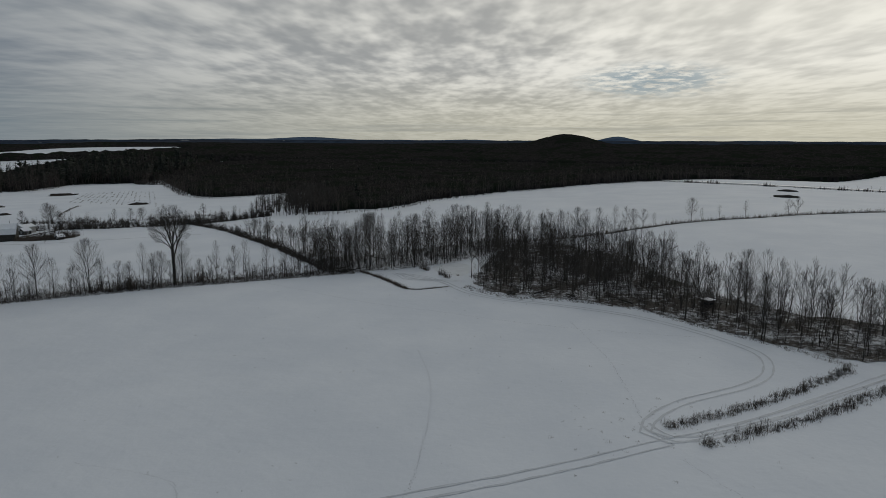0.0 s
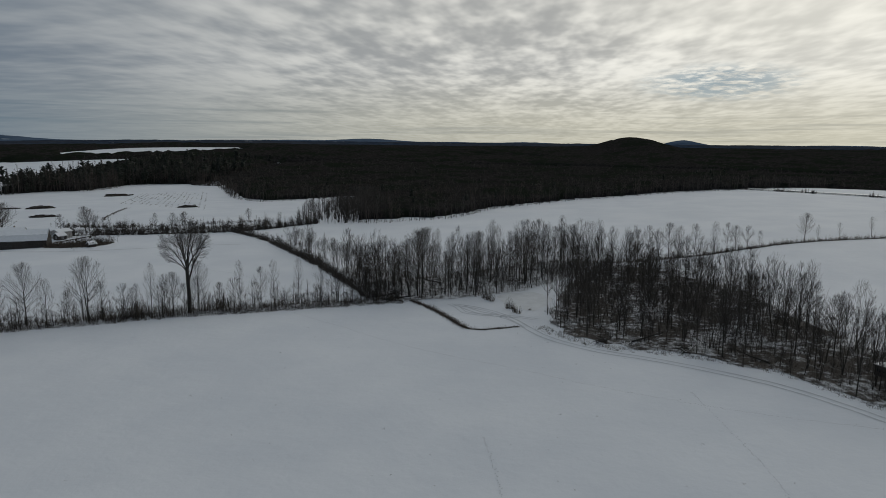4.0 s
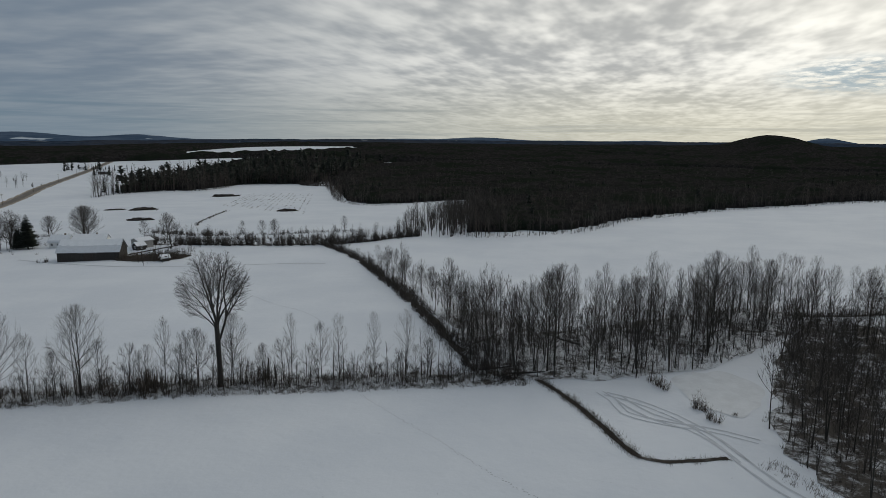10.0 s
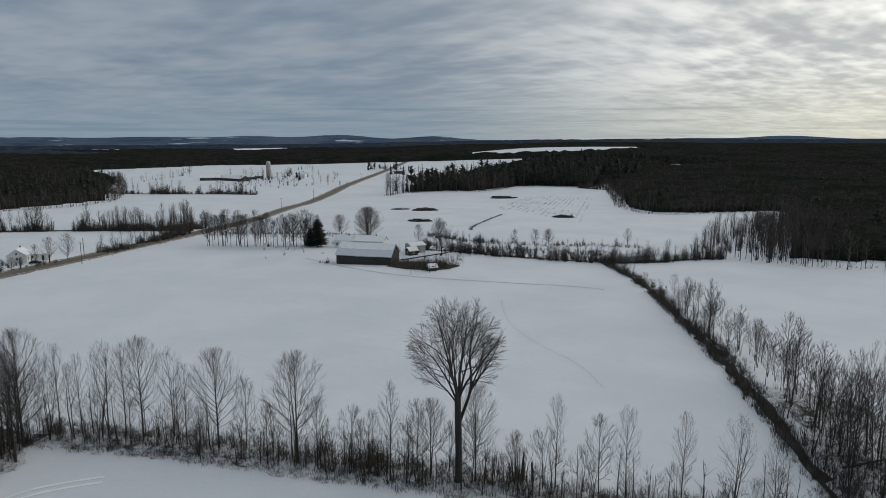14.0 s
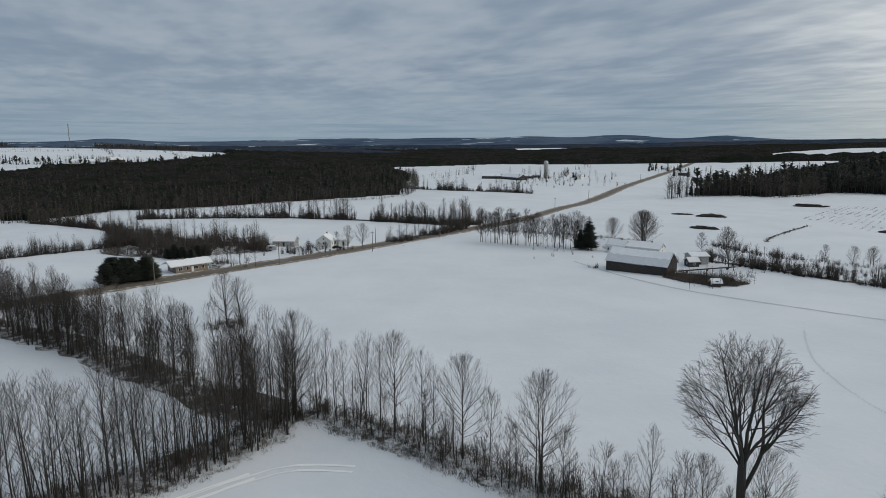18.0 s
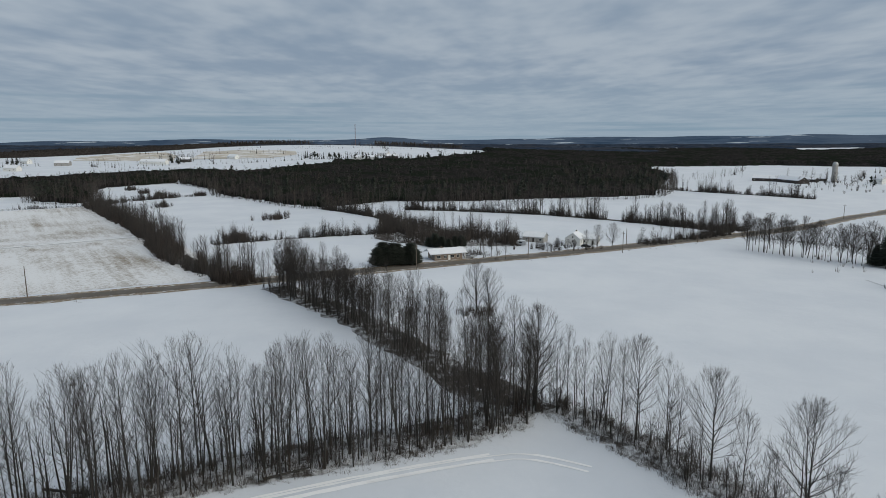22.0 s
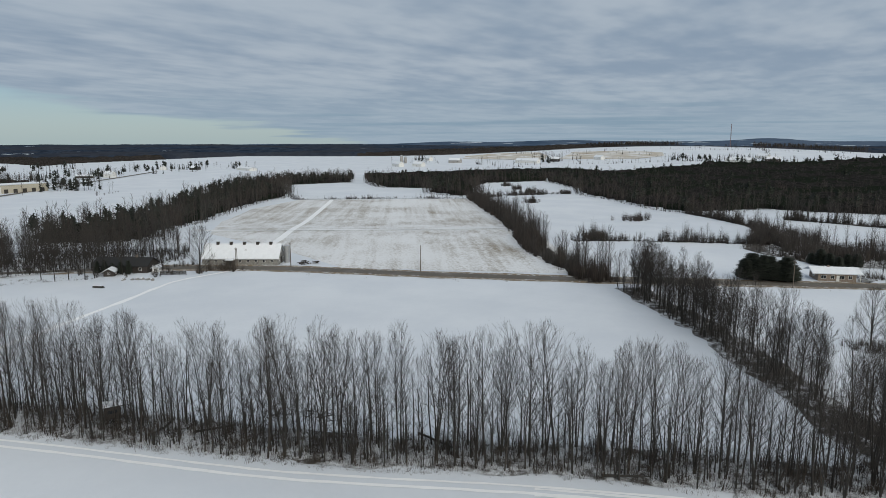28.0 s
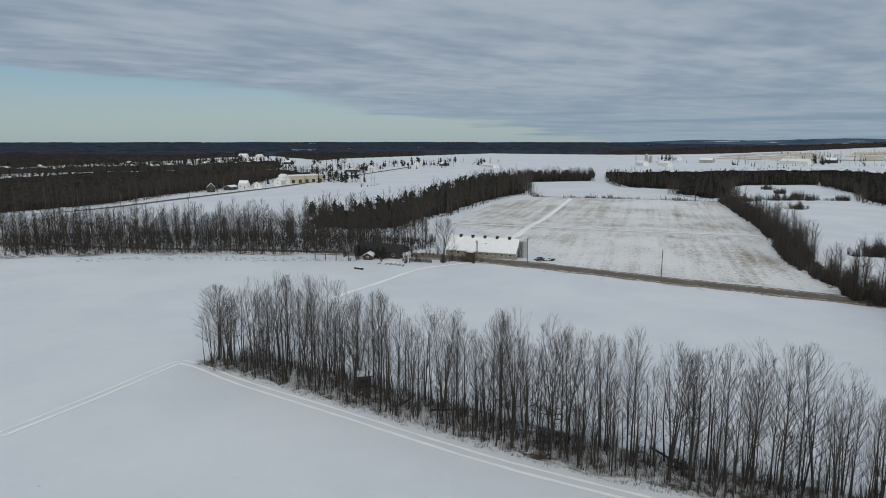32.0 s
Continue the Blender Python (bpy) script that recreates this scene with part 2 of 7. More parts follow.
def verge_mat(n, b, p):
    f = n.noise(p, 0.6, 6, 0.75)
    put(n, b, "Base Color", n.mix(n.span(f, 0.47, 0.68), (0.20, 0.15, 0.095, 1), (0.70, 0.71, 0.73, 1)))
    put(n, b, "Roughness", 0.9)
    bump(n, b, f, 0.6, 0.2)


def plain(color, rough=0.8, vary=0.35, scale=1.5, metal=0.0, grain=(1, 1, 1)):
    def make(n, b, p):
        st = n.add("Mapping", {0: p, 3: grain}).outputs[0]
        f = n.noise(st, scale, 5, 0.7)
        k = n.noise(p, scale * 0.15, 3, 0.5)
        dark = tuple(c * (1 - vary) for c in color) + (1,)
        c = n.mix(n.span(f, 0.3, 0.7), dark, (*color, 1))
        put(n, b, "Base Color", n.mix(n.math("MULTIPLY", n.span(k, 0.45, 0.7), vary), c, dark))
        put(n, b, "Roughness", rough)
        put(n, b, "Metallic", metal)
        bump(n, b, f, 0.2, 0.03)
    return make


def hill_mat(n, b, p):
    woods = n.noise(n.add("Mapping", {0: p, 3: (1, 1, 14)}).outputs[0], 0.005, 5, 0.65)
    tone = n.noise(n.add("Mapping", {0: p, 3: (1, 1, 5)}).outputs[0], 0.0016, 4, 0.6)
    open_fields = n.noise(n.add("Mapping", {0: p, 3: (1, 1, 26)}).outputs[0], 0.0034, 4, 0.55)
    # Blue here is aerial haze, painted into woods and open fields alike.
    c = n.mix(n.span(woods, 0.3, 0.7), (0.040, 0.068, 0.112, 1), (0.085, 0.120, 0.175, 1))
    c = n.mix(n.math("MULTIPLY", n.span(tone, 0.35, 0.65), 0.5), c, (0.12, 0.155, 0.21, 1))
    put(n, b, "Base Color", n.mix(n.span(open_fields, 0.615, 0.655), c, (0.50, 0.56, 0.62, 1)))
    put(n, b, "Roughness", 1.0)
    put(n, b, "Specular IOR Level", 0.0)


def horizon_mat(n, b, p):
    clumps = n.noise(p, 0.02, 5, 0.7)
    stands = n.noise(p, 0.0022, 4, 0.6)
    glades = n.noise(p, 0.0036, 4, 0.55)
    # The haze of distance is put into these blue base colours.
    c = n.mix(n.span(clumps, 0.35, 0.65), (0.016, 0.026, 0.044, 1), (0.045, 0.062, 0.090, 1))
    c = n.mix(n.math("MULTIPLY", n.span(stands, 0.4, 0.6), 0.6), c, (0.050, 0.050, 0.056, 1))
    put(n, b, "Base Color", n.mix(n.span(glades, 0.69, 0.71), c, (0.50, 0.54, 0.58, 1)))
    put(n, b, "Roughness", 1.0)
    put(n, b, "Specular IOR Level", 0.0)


SNOW = material("snow", snow_mat)
# Footprints are flat discs; a hollow's dark tone is put into this colour.
PRINT_GREY = material("pressed_hollow", plain((0.45, 0.475, 0.51), 0.8, 0.2, 2.0))
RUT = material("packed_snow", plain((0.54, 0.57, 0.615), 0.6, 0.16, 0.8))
# Whiter than the field snow, for tracks, paths and one far road.
PRESSED = material("wind_packed_snow", plain((0.93, 0.935, 0.94), 0.6, 0.04, 0.5))
ICE = material("pond_ice", plain((0.69, 0.715, 0.745), 0.6, 0.14, 0.35))
STUBBLE = material("stubble_in_snow", stubble_mat)
LITTER = material("leaf_litter_and_snow", litter_mat)
DARK_LITTER = material("dark_leaf_litter", lambda n, b, p: litter_mat(n, b, p, 0.12))
FLOOR = material("wood_floor", wood_floor_mat)
BARK = material("bark", bark_mat)
TWIG = material("twigs", twig_mat)
GREY_TWIG = material("grey_twigs", grey_twig_mat)
SHRUB = material("brush", shrub_mat)
NEEDLE = material("needles", needle_mat)
CANOPY = material("far_canopy", canopy_mat)
BARE_CANOPY = material("bare_canopy", bare_canopy_mat)
HAZED_WOODS = material("distant_blue_woods", horizon_mat)
ASPHALT = material("asphalt", asphalt_mat)
VERGE = material("verge_grass_and_snow", verge_mat)
HILLS_HAZED = material("distant_hill_woods", hill_mat)
GREY_WOOD = material("weathered_boards", plain((0.055, 0.050, 0.046), 0.85, 0.45, 2.0, grain=(3, 3, 0.25)))
DARK_WOOD = material("dark_boards", plain((0.055, 0.045, 0.04), 0.85, 0.4, 2.0, grain=(3, 3, 0.25)))
WHITE_PAINT = material("white_paint", plain((0.74, 0.74, 0.72), 0.6, 0.12, 1.0))
CREAM = material("cream_siding", plain((0.50, 0.46, 0.37), 0.7, 0.15, 1.0))
BRICK = material("tan_brick", plain((0.26, 0.21, 0.17), 0.85, 0.3, 2.5))
STONE = material("field_stone", plain((0.33, 0.32, 0.30), 0.9, 0.45, 1.6))
METAL_ROOF = material("steel_roof", plain((0.62, 0.65, 0.69), 0.45, 0.12, 0.8, metal=0.2))
ROOF_SNOW = material("roof_snow", plain((0.82, 0.84, 0.87), 0.65, 0.08, 0.6))
GLASS = material("window_glass", plain((0.025, 0.03, 0.035), 0.12, 0.1, 1.0))
CONCRETE = material("concrete", plain((0.38, 0.37, 0.35), 0.85, 0.25, 1.2))
POLE_WOOD = material("pole_wood", plain((0.16, 0.13, 0.105), 0.85, 0.3, 2.0, grain=(3, 3, 0.2)))
STEEL = material("galvanised_steel", plain((0.45, 0.46, 0.47), 0.45, 0.2, 2.0, metal=0.6))
RED_STEEL = material("red_painted_steel", plain((0.22, 0.13, 0.12), 0.6, 0.2, 2.0))
CAR_PAINT = material("dark_car_paint", plain((0.02, 0.022, 0.026), 0.25, 0.2, 3.0))
RUBBER = material("rubber", plain((0.02, 0.02, 0.02), 0.8, 0.2, 3.0))
def tan_field_mat(n, b, p):
    turned = n.add("Mapping", {0: p, 2: (0, 0, radians(20)), 3: (0.004, 0.02, 1)}).outputs[0]
    f = n.math("ADD", n.noise(turned, 1.0, 5, 0.6), n.math("MULTIPLY", n.noise(p, 0.05, 4, 0.7), 0.35))
    put(n, b, "Base Color", n.mix(n.span(f, 0.52, 0.80), (0.74, 0.74, 0.74, 1), (0.44, 0.38, 0.29, 1)))
    put(n, b, "Roughness", 0.9)


TAN_FIELD = material("tan_stubble_and_snow", tan_field_mat)
SOIL = material("bare_soil", plain((0.055, 0.045, 0.038), 0.95, 0.5, 0.8))


# ---- terrain ----
HILLS=[(5,0,0),(0,100,0),(0,200,0),(-80,187,0),(67,157,0),(-60,60,0),(100,60,1),(150,315,6),(245,480,5),(20,400,0),
(-134,331,-2.5),(-200,300,-7),(-290,325,-10.5),(-240,485,-8),(-398,638,-14),(-250,580,-10),(-130,151,-2),(-310,180,-7),
(-235,77,-4),(-260,143,-5.5),(-200,-40,-3),(-105,99,-1.5),(-80,20,-1),(-450,-100,-9),(-430,-220,-8),(-735,588,-9),(-60,-90,-2)]
RISES=[(-693,1437,16,500,420),(343,2098,36,100,420),(-1800,-170,33,520,560)]
def smooth(a,b,x):
    k=np.clip((np.asarray(x)-a)/(b-a),0,1); return k*k*(3-2*k)
def ground_z(x,y):
    x=np.asarray(x,float);y=np.asarray(y,float)
    w=np.full(np.broadcast(x,y).shape,0.004);s=w*-9.0
    for a,b,h in HILLS:
        k=np.exp(-((x-a)**2+(y-b)**2)/(2*75.0**2)); w=w+k; s=s+k*h
    z=s/w
    r=np.hypot(x+39,y-135); az=np.degrees(np.arctan2(-(x+39),y-135))
    north=smooth(75,40,np.abs(az+15))
    south=smooth(105,135,np.abs(az))
    z=z+(4+10*north+6*south)*smooth(900,1900,r)+(4+9*north+8*south)*smooth(2200,4500,r)+15*north*smooth(900,2400,r)
    for a,b,h,u,v in RISES:
        z=z+h*np.exp(-(((x-a)/u)**2+((y-b)/v)**2))
    return z


def lay(x, y, lift=0.0):
    return float(ground_z(x, y)) + lift


def mesh_np(name, verts, tris):
    me = bpy.data.meshes.new(name)
    v = np.asarray(verts, dtype=np.float32)
    f = np.asarray(tris, dtype=np.int32)
    me.vertices.add(len(v))
    me.loops.add(f.size)
    me.polygons.add(len(f))
    me.vertices.foreach_set("co", v.ravel())
    me.loops.foreach_set("vertex_index", f.ravel())
    me.polygons.foreach_set("loop_start", np.arange(0, f.size, f.shape[1], dtype=np.int32))
    me.update(calc_edges=True)
    return me


def smooth_shade(me):
    me.polygons.foreach_set("use_smooth", np.ones(len(me.polygons), dtype=bool))
    return me


def solid(name, me, mat, parent=None, label=""):
    if not me.materials:
        me.materials.append(mat)
    ob = new(name, me)
    ob.parent = parent
    if label:
        ob["label"] = label
    return ob


def part(name, bm, mat, parent=None, label=""):
    me = bpy.data.meshes.new(name)
    bm.to_mesh(me)
    bm.free()
    return solid(name, me, mat, parent, label)


def build_ground():
    turns = 420
    radii = [0.0]
    step = 6.0
    while radii[-1] < 4890:
        radii.append(min(4890.0, radii[-1] + step))
        step = 6.0 if radii[-1] < 420 else step * 1.035
    r, a = np.array(radii[1:]), np.linspace(0, 2 * math.pi, turns, endpoint=False)
    R, A = np.meshgrid(r, a, indexing="ij")
    X, Y = -39 + R * np.cos(A), 135 + R * np.sin(A)
    Z = ground_z(X, Y)
    V = np.concatenate([[[-39, 135, lay(-39, 135)]], np.stack([X, Y, Z], -1).reshape(-1, 3)])
    i, j = np.meshgrid(np.arange(len(r) - 1), np.arange(turns), indexing="ij")
    p, q = 1 + i * turns + j, 1 + i * turns + (j + 1) % turns
    quads = np.stack([p, p + turns, q + turns, q], -1).reshape(-1, 4)
    T = np.concatenate([quads[:, [0, 1, 2]], quads[:, [0, 2, 3]]])
    k = np.arange(turns)
    fan = np.stack([np.zeros(turns, int), 1 + k, 1 + (k + 1) % turns], -1)
    ob = solid("ground", smooth_shade(mesh_np("ground", V, np.concatenate([fan, T]))), SNOW)
    tagged(ob, "snow-covered rolling farmland with a few grass tufts", "snow field", kind="structure")


build_ground()


def patch(name, poly, mat, step=8.0, lift=0.06, label="", category="", kind="structure"):
    """A sheet that lies on the ground within an outline."""
    bm = bmesh.new()
    bm.faces.new([bm.verts.new((x, y, 0)) for x, y in poly])
    xs, ys = [p[0] for p in poly], [p[1] for p in poly]
    for axis, lo, hi in ((0, min(xs), max(xs)), (1, min(ys), max(ys))):
        c = lo + step
        while c < hi:
            at, no = [0, 0, 0], [0, 0, 0]
            at[axis], no[axis] = c, 1
            bmesh.ops.bisect_plane(bm, geom=bm.verts[:] + bm.edges[:] + bm.faces[:], plane_co=at, plane_no=no)
            c += step
    bmesh.ops.triangulate(bm, faces=bm.faces[:])
    for v in bm.verts:
        v.co.z = lay(v.co.x, v.co.y, lift)
    for f in bm.faces:
        if f.normal.z < 0:
            f.normal_flip()
        f.smooth = True
    return tagged(part(name, bm, mat), label, category, kind=kind)


def rough(poly, step=2.5, amp=1.2):
    """The outline with its straight runs broken up."""
    out = []
    for (ax, ay), (bx, by) in zip(poly, poly[1:] + poly[:1]):
        n = max(1, int(math.hypot(bx - ax, by - ay) / step))
        for k in range(n):
            x, y = ax + (bx - ax) * k / n, ay + (by - ay) * k / n
            v = noise.noise_vector(Vector((x / 5, y / 5, 3.3)))
            out.append((x + amp * v.x * 2, y + amp * v.y * 2))
    return out


def along(line, gap):
    """Points and left-hand normals every gap metres on a smoothed line."""
    P = [Vector((x, y, 0)) for x, y in line]
    pts = []
    for k in range(len(P) - 1):
        a, b, c, d = P[max(k - 1, 0)], P[k], P[k + 1], P[min(k + 2, len(P) - 1)]
        m = max(1, int((c - b).length / gap))
        for u in (i / m for i in range(m)):
            pts.append(0.5 * (2 * b + (c - a) * u + (2 * a - 5 * b + 4 * c - d) * u * u + (3 * b - 3 * c + d - a) * u ** 3))
    pts.append(P[-1])
    out = []
    for k, p in enumerate(pts):
        t = (pts[min(k + 1, len(pts) - 1)] - pts[max(k - 1, 0)]).normalized()
        out.append((p, Vector((-t.y, t.x, 0))))
    return out


def strip(name, line, width, mat, lift=0.08, gap=4.0, label="", category="", kind="structure", crown=0.0, shift=0.0, ragged=0.0):
    """A ribbon on the ground along a line."""
    rng = random.Random(len(line) * 31 + int(width * 100))
    bm = bmesh.new()
    last = None
    for p, n in along(line, gap):
        row = []
        for u in (-0.5, -0.25, 0.0, 0.25, 0.5):
            q = p + n * (shift + u * width + (rng.uniform(-ragged, ragged) if abs(u) == 0.5 else 0))
            row.append(bm.verts.new((q.x, q.y, lay(q.x, q.y, lift + crown * (1 - abs(u) * 2)))))
        if last:
            for k in range(4):
                f = bm.faces.new((last[k + 1], last[k], row[k], row[k + 1]))
                f.smooth = True
        last = row
    bm.normal_update()
    return tagged(part(name, bm, mat), label, category, kind=kind)


# ---- trees ----
class Twigs:
    """Collects tapering three-sided limbs as bare arrays."""

    def __init__(self):
        self.v, self.f, self.n = [], [], 0

    def limb(self, pts, radii, sides=3):
        base = self.n
        for k, (p, r) in enumerate(zip(pts, radii)):
            d = pts[min(k + 1, len(pts) - 1)] - pts[max(k - 1, 0)]
            d /= np.linalg.norm(d) + 1e-9
            u = np.cross(d, (0.31, 0.95, 0.05))
            u /= np.linalg.norm(u) + 1e-9
            w = np.cross(d, u)
            if r <= 0:
                self.v.append(p)
                self.n += 1
                continue
            for s in range(sides):
                a = 2 * math.pi * s / sides
                self.v.append(p + r * (math.cos(a) * u + math.sin(a) * w))
            self.n += sides
        for k in range(len(pts) - 1):
            a = base + k * sides
            for s in range(sides):
                t = (s + 1) % sides
                if radii[k + 1] <= 0:
                    self.f.append((a + s, a + t, a + sides))
                else:
                    self.f.append((a + s, a + t, a + sides + t))
                    self.f.append((a + s, a + sides + t, a + sides + s))

    def arrays(self):
        return np.array(self.v, dtype=np.float32), np.array(self.f, dtype=np.int32)


def turn_from(d, angle, spin):
    """d tipped by an angle, towards a side named by spin."""
    u = np.cross(d, (0.2, 0.3, 0.93) if abs(d[2]) < 0.9 else (1.0, 0.0, 0.0))
    u /= np.linalg.norm(u)
    w = np.cross(d, u)
    return d * math.cos(angle) + (u * math.cos(spin) + w * math.sin(spin)) * math.sin(angle)


def to_envelope(p, d, low, high, wide):
    """How far from p along d the rounded outline of a crown lies."""
    mid, half = np.array((0.0, 0.0, (low + high) / 2)), np.array((wide, wide, (high - low) / 2))
    o, v = (p - mid) / half, d / half
    a, b, c = v @ v, o @ v, o @ o - 1
    k = b * b - a * c
    return max((-b + math.sqrt(k)) / a, 0.0) if k > 0 else 0.0


def grow(seed, high, crown_from, wide, n1, n2, n3, girth=0.011, stems=1, wob=0.03, thick=1.0, tilt=(28, 58)):
    """A bare broadleaf tree with a rounded crown: (trunk arrays, crown arrays), base at the origin."""
    rng = random.Random(seed)
    trunk, crown = Twigs(), Twigs()
    up = np.array((0.0, 0.0, 1.0))
    low, top = high * (crown_from - 0.04), high * 1.02
    for stem in range(stems):
        lean = np.array((rng.uniform(-1, 1), rng.uniform(-1, 1), 0.0)) * (0.02 if stems == 1 else 0.13)
        h = high * (0.93 if stem == 0 else rng.uniform(0.75, 0.93))
        pts, rad = [], []
        steps = 7 if thick < 1.4 else 4
        off = np.zeros(3)
        for k in range(steps + 1):
            u = k / steps
            pts.append(up * h * u + lean * h * u + off.copy() + np.array((0.0, 0.0, -0.3 if k == 0 else 0.0)))
            rad.append(max(h * girth * (1 - u) ** 0.9 * (1.25 if k == 0 else 1.0), 0.014 * thick))
            off += np.array((rng.uniform(-1, 1), rng.uniform(-1, 1), 0)) * wob * h / steps
        trunk.limb(pts, rad, 5 if thick < 1.4 else 3)

        def at(u):
            k = min(int(u * steps), steps - 1)
            w = u * steps - k
            return pts[k] * (1 - w) + pts[k + 1] * w, rad[k] * (1 - w) + rad[k + 1] * w

        spin = rng.uniform(0, 6.3)
        count = n1 // stems
        for k in range(count):
            rel = (k + rng.random()) / count
            u = crown_from + (0.97 - crown_from) * rel ** 1.15
            p, r = at(u)
            spin += 2.4 + rng.uniform(-0.5, 0.5)
            d = turn_from(up, radians(tilt[1] + (tilt[0] - tilt[1]) * rel + rng.uniform(-9, 9)), spin)
            size = to_envelope(p, d, low, top, wide) * rng.uniform(0.8, 1.06)
            if size < 0.4:
                continue
            bend = np.array((rng.uniform(-1, 1), rng.uniform(-1, 1), 0.0)) * 0.06
            bp = [p + (d + bend * math.sin(3 * w)) * size * w + up * size * (0.20 * w * w - 0.08 * w) for w in (0.0, 0.36, 0.7, 1.0)]
            r0 = min(r * 0.62, 0.0085 * size + 0.011 * thick)
            br = [r0, r0 * 0.74, r0 * 0.45, 0.008 * thick]
            crown.limb(bp, br)
            for j in range(n2):
                w = 0.22 + 0.74 * (j + rng.random()) / n2
                s = min(int(w * 3), 2)
                x = bp[s] * (1 - (w * 3 - s)) + bp[s + 1] * (w * 3 - s)
                base_d = bp[s + 1] - bp[s]
                base_d = base_d / np.linalg.norm(base_d)
                e = turn_from(base_d, radians(rng.uniform(24, 46)), rng.uniform(0, 6.3)) + up * 0.30
                e /= np.linalg.norm(e)
                ln = min(to_envelope(x, e, low, top * 1.01, wide * 1.04), size * 0.62) * rng.uniform(0.65, 1.0) + 0.15
                crown.limb([x, x + e * ln], [0.0115 * thick + 0.0012 * ln, 0.0065 * thick])
                for i in range(n3):
                    z = x + e * ln * (0.25 + 0.7 * (i + rng.random()) / n3)
                    t = turn_from(e, radians(rng.uniform(20, 42)), rng.uniform(0, 6.3)) + up * 0.22
                    crown.limb([z, z + t * (0.25 + ln * rng.uniform(0.25, 0.5))], [0.0105 * thick, 0])
    return trunk.arrays(), crown.arrays()


def conifer(seed, high, wide, tiers, per, base=0.08, droop=0.25, shape=0.8):
    rng = random.Random(seed)
    trunk, crown = Twigs(), Twigs()
    trunk.limb([np.array((0, 0, -0.3)), np.array((0, 0, high * 0.5)), np.array((0, 0, high * 0.98))], [high * 0.014, high * 0.009, 0.02], 5)
    for k in range(tiers):
        u = base + (1 - base) * k / tiers
        reach = wide * (1 - u) ** shape * rng.uniform(0.8, 1.1) + 0.12
        for j in range(per):
            a = 6.283 * (j + rng.random()) / per
            ln = reach * rng.uniform(0.65, 1.15)
            p = np.array((0, 0, high * u))
            d = np.array((math.cos(a), math.sin(a), 0.25 - droop * rng.uniform(0.5, 1.5)))
            side = np.array((-math.sin(a), math.cos(a), 0.0))
            for s in ((-0.5, 0.0, 0.5) if tiers < 12 else (-0.55, -0.2, 0.2, 0.55)):
                q = p + d * ln * (0.15 if abs(s) < 0.3 else 0.3)
                crown.limb([q, p + (d + side * s) * ln], [0.16 * ln ** 0.5, 0])
    return trunk.arrays(), crown.arrays()


def bush(seed, high, wide, stems, n2, thick=1.0):
    """Brush: many thin stems from the ground."""
    rng = random.Random(seed)
    t = Twigs()
    for k in range(stems):
        a = rng.uniform(0, 6.283)
        r = wide * 0.5 * rng.random() ** 0.6
        p = np.array((math.cos(a) * r * 0.5, math.sin(a) * r * 0.5, -0.1))
        h = high * rng.uniform(0.55, 1.0) * (1 - 0.35 * (r / (wide * 0.5)) ** 2)
        q = np.array((math.cos(a) * r, math.sin(a) * r, h))
        m = (p + q) / 2 + np.array((rng.uniform(-1, 1), rng.uniform(-1, 1), 0)) * 0.1 * wide
        if thick > 1.45:
            t.limb([p, q], [0.03 * thick, 0])
            m = (p + q) / 2
        else:
            t.limb([p, m, q], [0.03 * thick, 0.02 * thick, 0])
        for j in range(n2):
            w = rng.uniform(0.25, 0.95)
            x = p + (m - p) * w * 2 if w < 0.5 else m + (q - m) * (w * 2 - 1)
            d = turn_from((q - p) / np.linalg.norm(q - p), radians(rng.uniform(20, 60)), rng.uniform(0, 6.3))
            t.limb([x, x + d * h * rng.uniform(0.15, 0.35)], [0.014 * thick, 0])
    return t.arrays()


def grass(seed, high, wide, blades):
    rng = random.Random(seed)
    t = Twigs()
    for k in range(blades):
        a, r = rng.uniform(0, 6.283), wide * 0.5 * rng.random() ** 0.5
        p = np.array((math.cos(a) * r, math.sin(a) * r, -0.05))
        q = p + np.array((rng.uniform(-0.35, 0.35) * high, rng.uniform(-0.35, 0.35) * high, high * rng.uniform(0.5, 1.05)))
        t.limb([p, q], [0.022, 0])
    return t.arrays()


